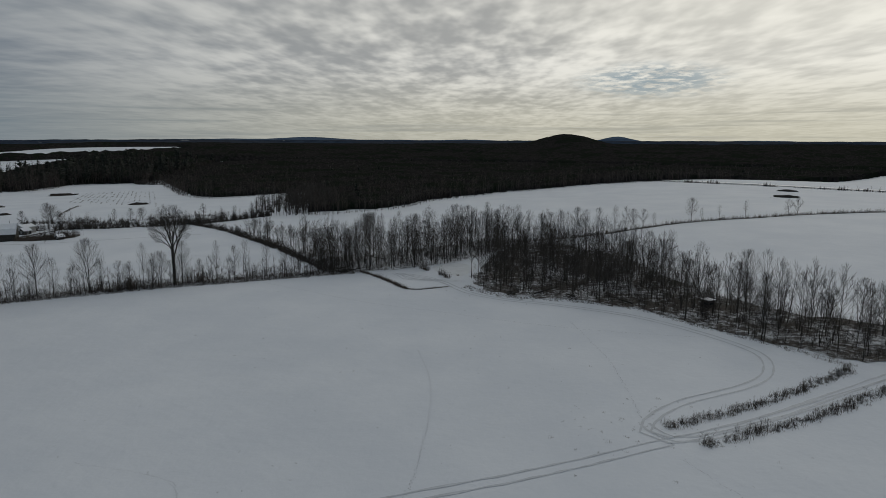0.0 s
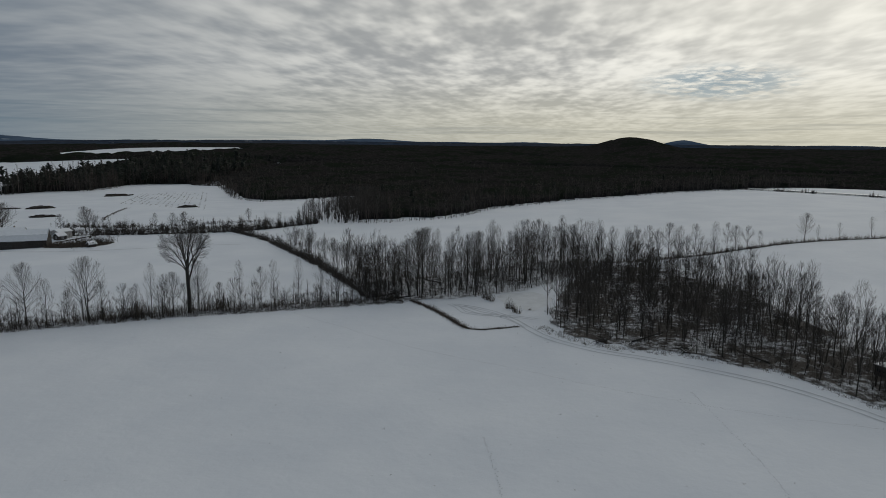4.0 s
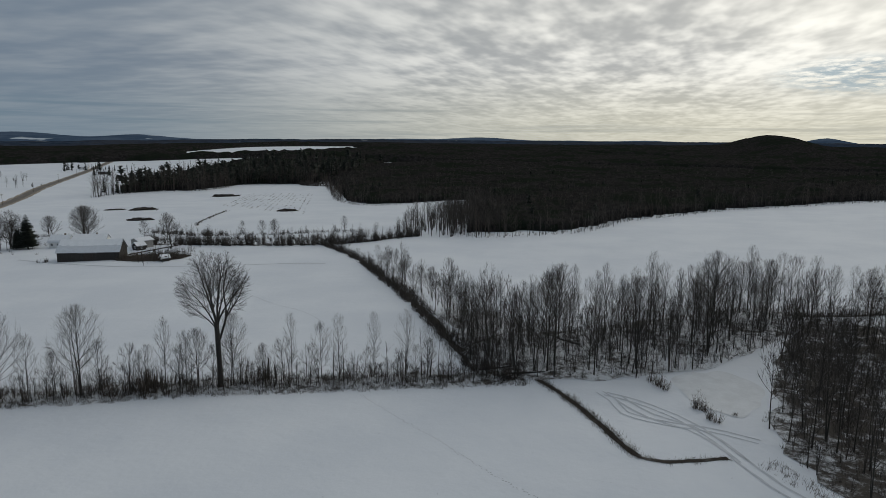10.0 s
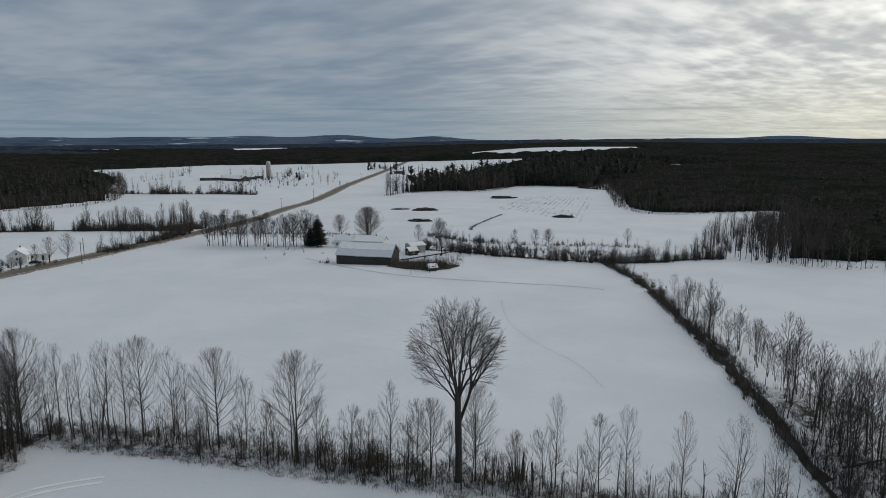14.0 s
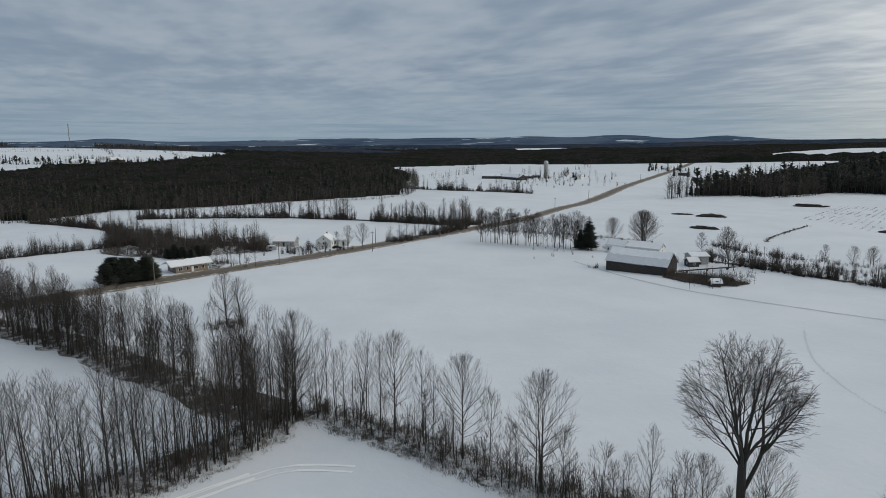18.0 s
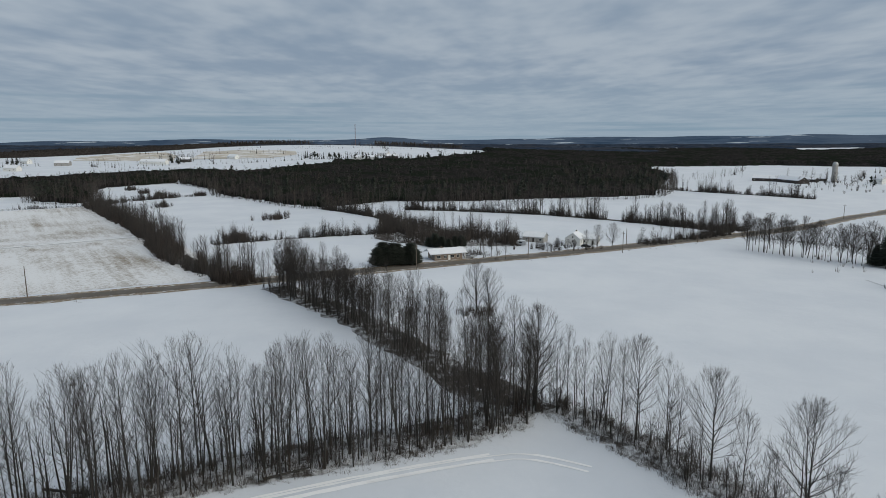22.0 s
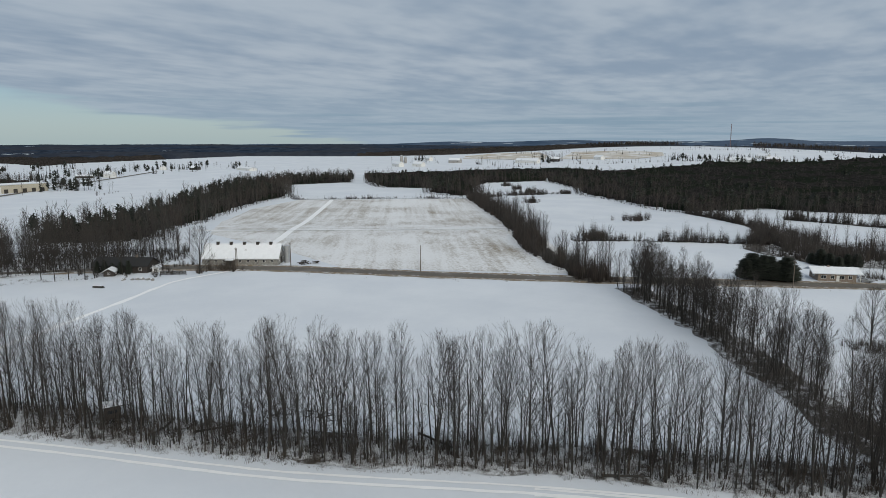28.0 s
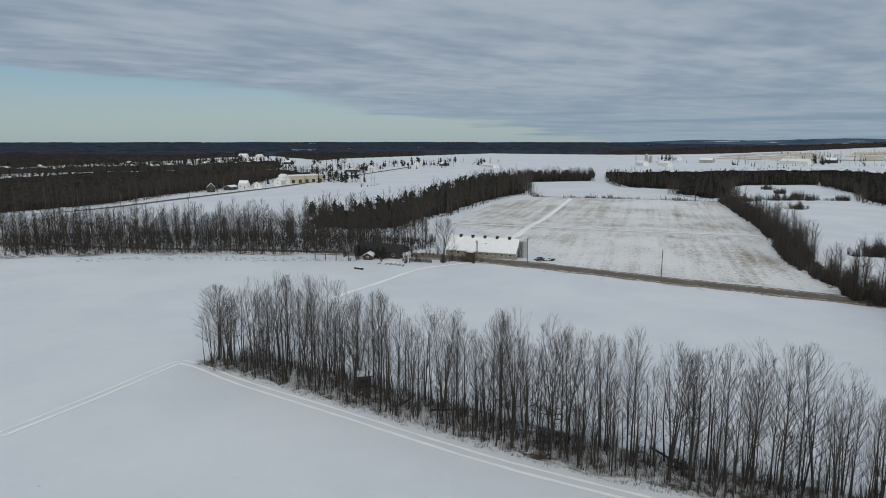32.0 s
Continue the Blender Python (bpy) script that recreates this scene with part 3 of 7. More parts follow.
def far_tree(seed, high, crown_from, spread, n1, n2, thick, stems=1, rise=0.5):
    """A bare tree for the middle distance, with fewer and stouter twigs."""
    rng = random.Random(seed)
    trunk, crown = Twigs(), Twigs()
    up = np.array((0.0, 0.0, 1.0))
    for s in range(stems):
        top = np.array((rng.uniform(-1, 1) * 0.05 * high * stems, rng.uniform(-1, 1) * 0.05 * high * stems, high * rng.uniform(0.85, 1.0)))
        trunk.limb([np.array((0, 0, -0.3)), top * 0.5 + np.array((rng.uniform(-0.3, 0.3), rng.uniform(-0.3, 0.3), 0)), top], [high * 0.0115, high * 0.007, 0.02], 4)
        spin = rng.uniform(0, 6)
        for k in range(n1 // stems):
            u = crown_from + (0.98 - crown_from) * (k + rng.random()) * stems / n1
            rel = (u - crown_from) / (1 - crown_from)
            spin += 2.4 + rng.uniform(-0.5, 0.5)
            size = spread * (0.3 + 0.8 * math.sin(math.pi * min(1, 0.2 + 0.8 * rel))) * rng.uniform(0.7, 1.1)
            d = turn_from(up, radians(rng.uniform(30, 58) * (1.1 - 0.45 * rel)), spin)
            p = top * u
            q = p + d * size * 0.5
            d2 = d + up * rise * 0.5
            r = q + d2 / np.linalg.norm(d2) * size * 0.5
            crown.limb([p, q, r], [0.035 * thick, 0.024 * thick, 0])
            for j in range(n2):
                w = 0.3 + 0.7 * (j + rng.random()) / n2
                x = p + (q - p) * w * 2 if w < 0.5 else q + (r - q) * (w * 2 - 1)
                e = turn_from(d2 / np.linalg.norm(d2), radians(rng.uniform(20, 55)), rng.uniform(0, 6.3))
                crown.limb([x, x + e * size * rng.uniform(0.25, 0.5)], [0.015 * thick, 0])
    return trunk.arrays(), crown.arrays()


def joined(name, kinds, places, mat, label, category):
    """Many plants as one mesh: places are (kind, x, y, turn, size)."""
    V, F, n = [], [], 0
    for k, x, y, a, s in places:
        v, f = kinds[k]
        c, si = math.cos(a), math.sin(a)
        R = np.array(((c, -si, 0), (si, c, 0), (0, 0, 1)), dtype=np.float32) * s
        V.append(v @ R.T + np.array((x, y, lay(x, y)), dtype=np.float32))
        F.append(f + n)
        n += len(v)
    ob = solid(name, mesh_np(name, np.concatenate(V), np.concatenate(F)), mat)
    return tagged(ob, label, category, kind="stuff")


def both(arrays):
    (a, f), (b, g) = arrays
    return np.concatenate([a, b]), np.concatenate([f, g + len(a)])


def inside(x, y, poly):
    hit = False
    for k in range(len(poly)):
        (x1, y1), (x2, y2) = poly[k], poly[k - 1]
        if (y1 > y) != (y2 > y) and x < (x2 - x1) * (y - y1) / (y2 - y1) + x1:
            hit = not hit
    return hit


def scatter(poly, gap, rng):
    """Uneven places within an outline, about gap apart."""
    xs, ys = [p[0] for p in poly], [p[1] for p in poly]
    out = []
    y = min(ys)
    while y < max(ys):
        x = min(xs)
        while x < max(xs):
            px, py = x + rng.uniform(-0.5, 0.5) * gap, y + rng.uniform(-0.5, 0.5) * gap
            if inside(px, py, poly):
                out.append((px, py))
            x += gap
        y += gap
    return out


def line_places(line, gap, wide, rng):
    out = []
    for p, n in along(line, gap):
        q = p + n * rng.uniform(-0.5, 0.5) * wide
        out.append((q.x + rng.uniform(-0.4, 0.4) * gap, q.y + rng.uniform(-0.4, 0.4) * gap))
    return out


class Kind:
    """One model of a tree, set down again and again as things of their own."""

    def __init__(self, name, arrays, trunk_mat, crown_mat):
        self.name = name
        (tv, tf), (cv, cf) = arrays
        self.trunk, self.crown = mesh_np("trunk", tv, tf), mesh_np("crown", cv, cf)
        smooth_shade(self.trunk)
        self.trunk.materials.append(trunk_mat)
        self.crown.materials.append(crown_mat)
        self.all = both(arrays)

    def set_down(self, x, y, turn, size, label, group, wide=1.0):
        ob = new(self.name)
        ob.matrix_basis = Matrix.Translation((x, y, lay(x, y))) @ Matrix.Rotation(turn, 4, "Z") @ Matrix.Diagonal((size * wide, size * wide, size, 1))
        for me in (self.trunk, self.crown):
            kid = new(me.name, me)
            kid.parent = ob
        return tagged(ob, label, "tree", group)


def great_elm(seed):
    """A tall vase-shaped tree: a bare bole that parts into arching leaders, and a second stem that leaves it low."""
    r = random.Random(seed)
    trunk, crown = Twigs(), Twigs()
    up = np.array((0.0, 0.0, 1.0))

    def curve(p, d, length, r0, r1, parts, out, sag, wob):
        """A limb that leans outwards and sags as it goes; its points, radii and last direction."""
        pts, rad = [p], [r0]
        for k in range(parts):
            away = np.array((pts[-1][0], pts[-1][1], 0.0))
            away /= np.linalg.norm(away) + 0.6
            d = d + away * out / parts - up * sag / parts + np.array([r.uniform(-1, 1) for _ in range(3)]) * wob
            d /= np.linalg.norm(d)
            pts.append(pts[-1] + d * length / parts)
            rad.append(r0 + (r1 - r0) * (k + 1) / parts)
        return pts, rad

    def fits(p, d, wish):
        return min(wish, to_envelope(p, d, 11.4, 24.9, 6.1 + 0.9 * max(0.0, -d[0])))

    def fan(p, d, wish, r0, level):
        length = fits(p, d, wish) * (r.uniform(0.84, 0.98) if level == 0 else r.uniform(0.66, 1.06))
        if length < 0.3:
            return
        parts = (7, 5, 3, 2, 1)[level]
        pts, rad = curve(p, d, length, r0, max(r0 * 0.07, 0.0075), parts, (0.34, 0.28, 0.2, 0.1, 0.0)[level], (0.08, 0.2, 0.16, 0.05, 0.0)[level], (0.16, 0.19, 0.16, 0.10, 0.0)[level])
        (trunk if level == 0 else crown).limb(pts, rad, (6, 4, 3, 3, 3)[level])
        if level == 4:
            return
        count = (9, 7, 5, 4)[level]
        for k in range(count):
            w = 0.22 + 0.76 * (k + r.random()) / count
            i = min(int(w * parts), parts - 1)
            x = pts[i] + (pts[i + 1] - pts[i]) * (w * parts - i)
            base_d = (pts[i + 1] - pts[i]) / np.linalg.norm(pts[i + 1] - pts[i])
            e = turn_from(base_d, radians(r.uniform(20, 42)), r.uniform(0, 6.3)) + up * (0.12 if level < 2 else 0.05)
            fan(x, e / np.linalg.norm(e), length * (0.62, 0.56, 0.5, 0.5)[level] * (1.15 - 0.35 * w), max(rad[i] * 0.5, 0.0085), level + 1)

    bole = [np.array(p) for p in ((0, 0, -0.4), (0.02, 0.03, 0.6), (0.05, 0.05, 4.0), (-0.05, 0.05, 8.2), (-0.12, 0.0, 11.4))]
    trunk.limb(bole, [0.72, 0.50, 0.43, 0.44, 0.40], 9)
    side, side_r = curve(np.array((0.05, 0.05, 8.0)), np.array((0.42, 0.22, 0.88)), 4.6, 0.24, 0.17, 4, -0.25, -0.5, 0.05)
    trunk.limb(side, side_r, 7)
    for k, (tip, a, w, g) in enumerate(((3, 0.5, 15, 0.23), (12, 3.0, 14, 0.21), (19, 4.3, 13, 0.18), (22, 1.6, 13, 0.18), (30, 2.6, 11, 0.17), (17, 5.6, 13, 0.19), (36, 3.5, 9, 0.14), (10, 1.2, 14, 0.19), (14, 4.9, 14, 0.17))):
        d = np.array((math.sin(radians(tip)) * math.cos(a), math.sin(radians(tip)) * math.sin(a), math.cos(radians(tip))))
        fan(bole[4] + np.array((0, 0, -0.15 * k)), d, w, g, 0)
    for tip, a, w, g in ((8, 0.4, 12, 0.18), (28, 0.2, 8, 0.15), (24, 5.9, 8, 0.13), (40, 0.9, 6, 0.11)):
        d = np.array((math.sin(radians(tip)) * math.cos(a), math.sin(radians(tip)) * math.sin(a), math.cos(radians(tip))))
        fan(side[-1] - up * 0.1, d, w, g, 0)
    return trunk.arrays(), crown.arrays()


def fuzz(seed, high, wide, n, r=0.04):
    """A rounded bare shrub or sapling clump seen from afar: fine stems that fan up to a dome."""
    g = random.Random(seed)
    t = Twigs()
    for k in range(n):
        a, u = g.uniform(0, 6.283), g.random() ** 0.6
        top = np.array((math.cos(a) * u * wide / 2, math.sin(a) * u * wide / 2, high * math.sqrt(1 - 0.8 * u * u) * g.uniform(0.62, 1.06)))
        w = g.choice((0.0, 0.0, 0.25, 0.45))
        low = top * np.array((0.35 + w * 0.6, 0.35 + w * 0.6, 1.0))
        low[2] = high * w - (0.1 if w == 0 else 0.0)
        t.limb([low, top], [r * (1.3 if w == 0 else 0.9), 0])
    return t.arrays()


SLIM = [Kind("slender_tree", grow(10 + k, h, f, w, 30, 5, 2, girth=0.0078, wob=0.03, tilt=(14, 44), thick=0.95), BARK, TWIG)
        for k, (h, f, w) in enumerate(((17.0, 0.18, 2.3), (16.0, 0.24, 1.9), (17.5, 0.22, 2.3), (15.5, 0.16, 2.2), (16.5, 0.28, 2.0)))]
FORKED = [Kind("slender_tree", grow(30 + k, h, 0.3, w, 30, 5, 2, girth=0.0074, stems=n, wob=0.03, tilt=(14, 44), thick=0.95), BARK, TWIG)
          for k, (h, w, n) in enumerate(((16.5, 2.6, 2), (15.5, 2.7, 3), (17.0, 2.7, 2)))]
ROUND = [Kind("spreading_tree", grow(50 + k, h, f, w, 34, 8, 4, girth=0.0120, wob=0.02, thick=1.05, stems=n, tilt=(16, 56)), BARK, TWIG)
         for k, (h, w, f, n) in enumerate(((16.0, 4.6, 0.22, 1), (15.0, 4.4, 0.24, 2), (16.5, 4.2, 0.24, 1)))]
SAPLING = [Kind("young_tree", grow(70 + k, h, 0.16, w, 20, 5, 3, girth=0.008, tilt=(16, 50), wob=0.05, stems=n, thick=1.35), BARK, TWIG) for k, (h, w, n) in enumerate(((10.0, 2.2, 1), (11.5, 2.2, 1), (9.0, 2.6, 3)))]
SEMI = [both(grow(230 + k, h, f, w, 15, 4, 2, girth=0.0085, thick=2.2, tilt=(16, 48), wob=0.05, stems=n)) for k, (h, f, w, n) in enumerate(((16.5, 0.32, 3.0, 1), (15, 0.32, 3.0, 2), (13, 0.28, 3.0, 1), (16, 0.38, 2.5, 1), (12, 0.25, 2.8, 2), (10, 0.2, 2.6, 3)))]
SHRUBBY = [both(grow(240 + k, h, 0.08, w, 12, 3, 1, girth=0.009, thick=1.9, tilt=(24, 66), wob=0.10, stems=n)) for k, (h, w, n) in enumerate(((4.6, 2.3, 4), (3.6, 2.1, 4), (5.6, 2.4, 4), (3.0, 2.0, 4)))]
ELM = Kind("elm_tree", great_elm(8), BARK, TWIG)
BUSHES = [bush(90 + k, h, w, 13, 4, 1.4) for k, (h, w) in enumerate(((2.6, 2.6), (3.6, 3.2), (1.8, 2.4), (4.6, 3.0)))]
THICKET = [bush(210 + k, h, w, 9, 3, 2.4) for k, (h, w) in enumerate(((2.6, 3.0), (3.8, 3.6), (1.8, 2.8), (4.8, 3.6)))]
LOW = [grass(110 + k, h, w, 14) for k, (h, w) in enumerate(((0.7, 1.4), (1.0, 1.8), (0.5, 1.2)))]
MID = [both(far_tree(130 + k, h, 0.26, s, 18, 6, 1.9, n, 1.0)) for k, (h, s, n) in enumerate(((16, 4.0, 1), (14, 3.4, 2), (12, 4.2, 1), (17, 4.2, 1)))]


def wood_tree(seed, high, spread, n1, n2, bare=0.28, thick=1.0):
    """A tree of a far wood: stout twigs, few of them."""
    r = random.Random(seed)
    t = Twigs()
    top = np.array((r.uniform(-0.6, 0.6), r.uniform(-0.6, 0.6), high))
    t.limb([np.array((0, 0, -0.3)), top], [high * 0.013, 0.03], 3)
    for k in range(n1):
        rel = (k + r.random()) / n1
        d = turn_from(np.array((0.0, 0.0, 1.0)), radians(r.uniform(28, 60) * (1.1 - 0.5 * rel)), k * 2.4 + r.uniform(-0.5, 0.5))
        size = spread * (0.35 + 0.75 * math.sin(math.pi * min(1, 0.2 + 0.8 * rel))) * r.uniform(0.7, 1.15)
        p = top * (bare + (0.96 - bare) * rel)
        t.limb([p, p + d * size], [0.16 * thick, 0])
        for j in range(n2):
            x = p + d * size * r.uniform(0.35, 0.95)
            e = turn_from(d, radians(r.uniform(20, 60)), r.uniform(0, 6.3)) + np.array((0, 0, 0.2))
            t.limb([x, x + e * size * r.uniform(0.3, 0.55)], [0.085 * thick, 0])
    return t.arrays()


def far_fir(seed, high, wide, pine=False):
    """A dark evergreen of a far wood, ragged: a cone, or a pine's broken dome."""
    r = random.Random(seed)
    t = Twigs()
    t.limb([np.array((0, 0, -0.3)), np.array((r.uniform(-0.4, 0.4), 0, high))], [high * 0.016, 0.05], 3)
    for k in range(72):
        u = r.uniform(0.34, 0.97) if pine else 0.06 + 0.9 * r.random() ** 1.15
        reach = wide * (math.sin(math.pi * (0.25 + 0.72 * (u - 0.34) / 0.63)) ** 0.7 if pine else (1.03 - u) ** 0.7) * r.uniform(0.45, 1.2)
        a = r.uniform(0, 6.283)
        p = np.array((0, 0, high * u))
        t.limb([p, p + np.array((math.cos(a) * reach, math.sin(a) * reach, reach * (r.uniform(0.0, 0.45) if pine else r.uniform(-0.45, 0.05))))], [0.30 * reach ** 0.5 + 0.08, 0])
    return t.arrays()


CROWNS = [wood_tree(300 + k, h, s, 10, 2, 0.24, 0.7) for k, (h, s) in enumerate(((15, 3.8), (13, 4.2), (16.5, 3.6), (12, 3.6), (14, 4.6)))]
FIRS = [far_fir(310 + k, h, w, p) for k, (h, w, p) in enumerate(((14, 3.2, False), (12, 3.0, False), (15, 3.8, True), (13, 3.6, True)))]
LOW_TREES = [fuzz(330 + k, h, w, n) for k, (h, w, n) in enumerate(((5.2, 3.6, 56), (3.8, 3.6, 50), (7.4, 4.0, 66), (3.0, 3.2, 44)))]
HEDGING = [bush(320 + k, h, w, 10, 2, 1.5) for k, (h, w) in enumerate(((2.6, 3.0), (3.6, 3.4), (1.8, 2.8), (4.4, 3.2)))]
STEMS = [both(far_tree(280 + k, h, 0.3, s, 8, 3, 0.75, n)) for k, (h, s, n) in enumerate(((9, 2.0, 1), (7, 1.8, 2), (11, 2.2, 1), (5.5, 1.8, 3)))]
YARD = [Kind("yard_tree", grow(260 + k, h, 0.10, w, 34, 6, 3, girth=0.012, stems=n, tilt=(12, 50), thick=1.6), BARK, TWIG) for k, (h, w, n) in enumerate(((16, 4.8, 3), (15, 4.6, 2), (16.5, 4.6, 4)))]
TALL_YARD = [Kind("roadside_tree", grow(270 + k, h, 0.28, w, 28, 5, 3, girth=0.010, stems=n, tilt=(16, 48), wob=0.04, thick=2.1), BARK, TWIG) for k, (h, w, n) in enumerate(((17, 3.4, 1), (16, 3.0, 1), (18, 3.4, 2)))]
CEDAR = [conifer(190 + k, h, w, 26, 12, 0.02, -0.35, 0.38) for k, (h, w) in enumerate(((8.5, 2.2), (9.5, 2.4), (7.5, 2.0)))]
SPRUCE_PARTS = [conifer(170 + k, h, w, 34, 11) for k, (h, w) in enumerate(((13, 2.6), (10, 2.4), (16, 3.0)))]
SPRUCE_KIND = [Kind("spruce_tree", p, BARK, NEEDLE) for p in SPRUCE_PARTS]
CEDAR_KIND = [Kind("cedar_tree", p, BARK, NEEDLE) for p in CEDAR]


# ---- woods and distance ----
rng = random.Random(5)
WOOD_NORTH = [(-251, 593), (-213, 563), (-180, 600), (-152, 640), (-120, 540), (-93, 394), (-47, 400), (-29, 422), (-16, 455), (13, 491), (49, 532), (129, 575), (207, 625),
              (290, 690), (520, 860), (760, 1080), (300, 1290), (-300, 1290), (-430, 1080), (-400, 850), (-317, 709)]
WOOD_PINES = [(-497, 575), (-507, 609), (-493, 655), (-462, 677), (-460, 716), (-466, 771), (-392, 807), (-395, 900), (-420, 1120), (-560, 1180), (-640, 1080), (-640, 1000), (-590, 830), (-545, 700)]
WOOD_WEST = [(-800, -150), (-698, -77), (-630, -51), (-585, -7), (-534, 32), (-513, 62), (-541, 97), (-563, 110), (-547, 142), (-550, 183), (-572, 235), (-600, 350), (-857, 460), (-1150, 520), (-1290, 330), (-1260, 140), (-1180, 0), (-960, -110), (-880, -170)]
WOOD_ARM = [(-188, -150), (-205, -130), (-228, -124), (-248, -146), (-309, -190), (-381, -235), (-429, -258), (-480, -276), (-500, -300), (-545, -345), (-590, -384), (-672, -352), (-760, -420), (-680, -475), (-590, -455), (-480, -385), (-400, -322), (-300, -245), (-235, -205), (-195, -180)]
WOOD_CORNER = [(-682, -338), (-640, -300), (-611, -265), (-622, -214), (-573, -187), (-556, -140), (-580, -134), (-615, -152), (-685, -191), (-740, -197), (-800, -150), (-880, -170), (-960, -110), (-1000, -190), (-900, -290), (-800, -380), (-768, -408)]
WOOD_SOUTH = [(-60, -380), (-153, -420), (-211, -472), (-272, -512), (-330, -562), (-395, -650), (-480, -700), (-470, -775), (-400, -815), (-327, -845), (-250, -845), (-190, -820), (-145, -765), (-100, -745), (200, -780), (300, -500)]
CLEARINGS_NEAR = (
    [(-851, 1150), (-980, 1300), (-1000, 1700), (-900, 2050), (-620, 1450), (-700, 1230)],
    [(-600, 380), (-1150, 520), (-1180, 780), (-960, 1000), (-700, 1180), (-640, 1080), (-540, 600)],
    [(-850, -120), (-1180, -10), (-1260, 140), (-1500, 300), (-1950, 320), (-2050, -60), (-1960, -300), (-1640, -460), (-1480, -700), (-1420, -930), (-1000, -640)],
    [(-860, -420), (-800, -560), (-1000, -640), (-1420, -930), (-1350, -1250), (-800, -1180), (-560, -900), (-660, -720)],
    [(-440, -720), (-480, -860), (-620, -1050), (-800, -1180), (-900, -900), (-650, -700)])
CLEARINGS = CLEARINGS_NEAR + (
    [(-100, -1000), (-300, -990), (-560, -960), (-720, -1090), (-740, -1400), (-600, -1400), (-450, -1290), (-250, -1220), (-100, -1120)],
    [(-860, -450), (-1160, -480), (-1150, -780), (-900, -820)],
    [(-2600, 760), (-2600, 1250), (-3150, 1400), (-3150, 860)],
    [(-2300, 1500), (-2250, 1750), (-2900, 2150), (-2950, 1800)],
    [(-2600, -1150), (-3300, -1500), (-3350, -1250), (-2800, -1000)],
    [(-120, 1600), (60, 1600), (60, 1680), (-120, 1680)])


def lumps(x, y, wave, seed):
    return np.array([noise.noise(Vector((a / wave, b / wave, seed))) for a, b in zip(x.ravel(), y.ravel())]).reshape(x.shape)


def from_line(X, Y, line):
    """Distance of places from an open line."""
    best = np.full(np.shape(X), 1e9)
    for (ax, ay), (bx, by) in zip(line[:-1], line[1:]):
        dx, dy = bx - ax, by - ay
        u = np.clip(((X - ax) * dx + (Y - ay) * dy) / (dx * dx + dy * dy), 0, 1)
        best = np.minimum(best, np.hypot(X - ax - u * dx, Y - ay - u * dy))
    return best


def canopy(name, poly, cell, high, label, front, mat):
    """A lumpy roof of bare crowns over a wood, with dark sides for its inner shade down to the ground."""
    xs, ys = np.arange(min(p[0] for p in poly), max(p[0] for p in poly), cell), np.arange(min(p[1] for p in poly), max(p[1] for p in poly), cell)
    X, Y = np.meshgrid(xs, ys, indexing="ij")
    r = random.Random(3)
    X = X + np.array([[r.uniform(-0.35, 0.35) * cell for _ in ys] for _ in xs])
    Y = Y + np.array([[r.uniform(-0.35, 0.35) * cell for _ in ys] for _ in xs])
    keep = np.array([[inside(a, b, poly) for a, b in zip(ra, rb)] for ra, rb in zip(X, Y)])
    deep = from_line(X, Y, front)
    keep &= deep > 3
    high = high * np.clip(0.45 + deep / 60, 0, 1)
    rough = np.array([[r.uniform(-1, 1) for _ in ys] for _ in xs])
    Z = ground_z(X, Y) + high + 1.1 * rough + 1.8 * lumps(X, Y, 40.0, 1.7)
    ids = np.arange(X.size).reshape(X.shape)
    cells = keep[:-1, :-1] & keep[1:, :-1] & keep[1:, 1:] & keep[:-1, 1:]
    V = list(map(tuple, np.stack([X, Y, Z], -1).reshape(-1, 3)))
    F = []
    edges = {}
    for i, j in zip(*np.nonzero(cells)):
        q = (ids[i, j], ids[i + 1, j], ids[i + 1, j + 1], ids[i, j + 1])
        F += [(q[0], q[1], q[2]), (q[0], q[2], q[3])]
        for k in range(4):
            e = (q[k], q[(k + 1) % 4])
            if (e[1], e[0]) in edges:
                del edges[(e[1], e[0])]
            else:
                edges[e] = True
    # The sides carry the wood's inner shade and undergrowth as one dark colour.
    low = {}
    for a, b in edges:
        for k in (a, b):
            if k not in low:
                x, y, z = V[k]
                low[k] = len(V)
                V.append((x, y, lay(x, y, 0.0)))
        F += [(b, a, low[a]), (b, low[a], low[b])]
    used = np.unique(np.array(F))
    back = np.full(len(V), -1)
    back[used] = np.arange(len(used))
    ob = solid(name, smooth_shade(mesh_np(name, np.array(V)[used], back[np.array(F)])), mat)
    return tagged(ob, label, "woodland", kind="stuff")


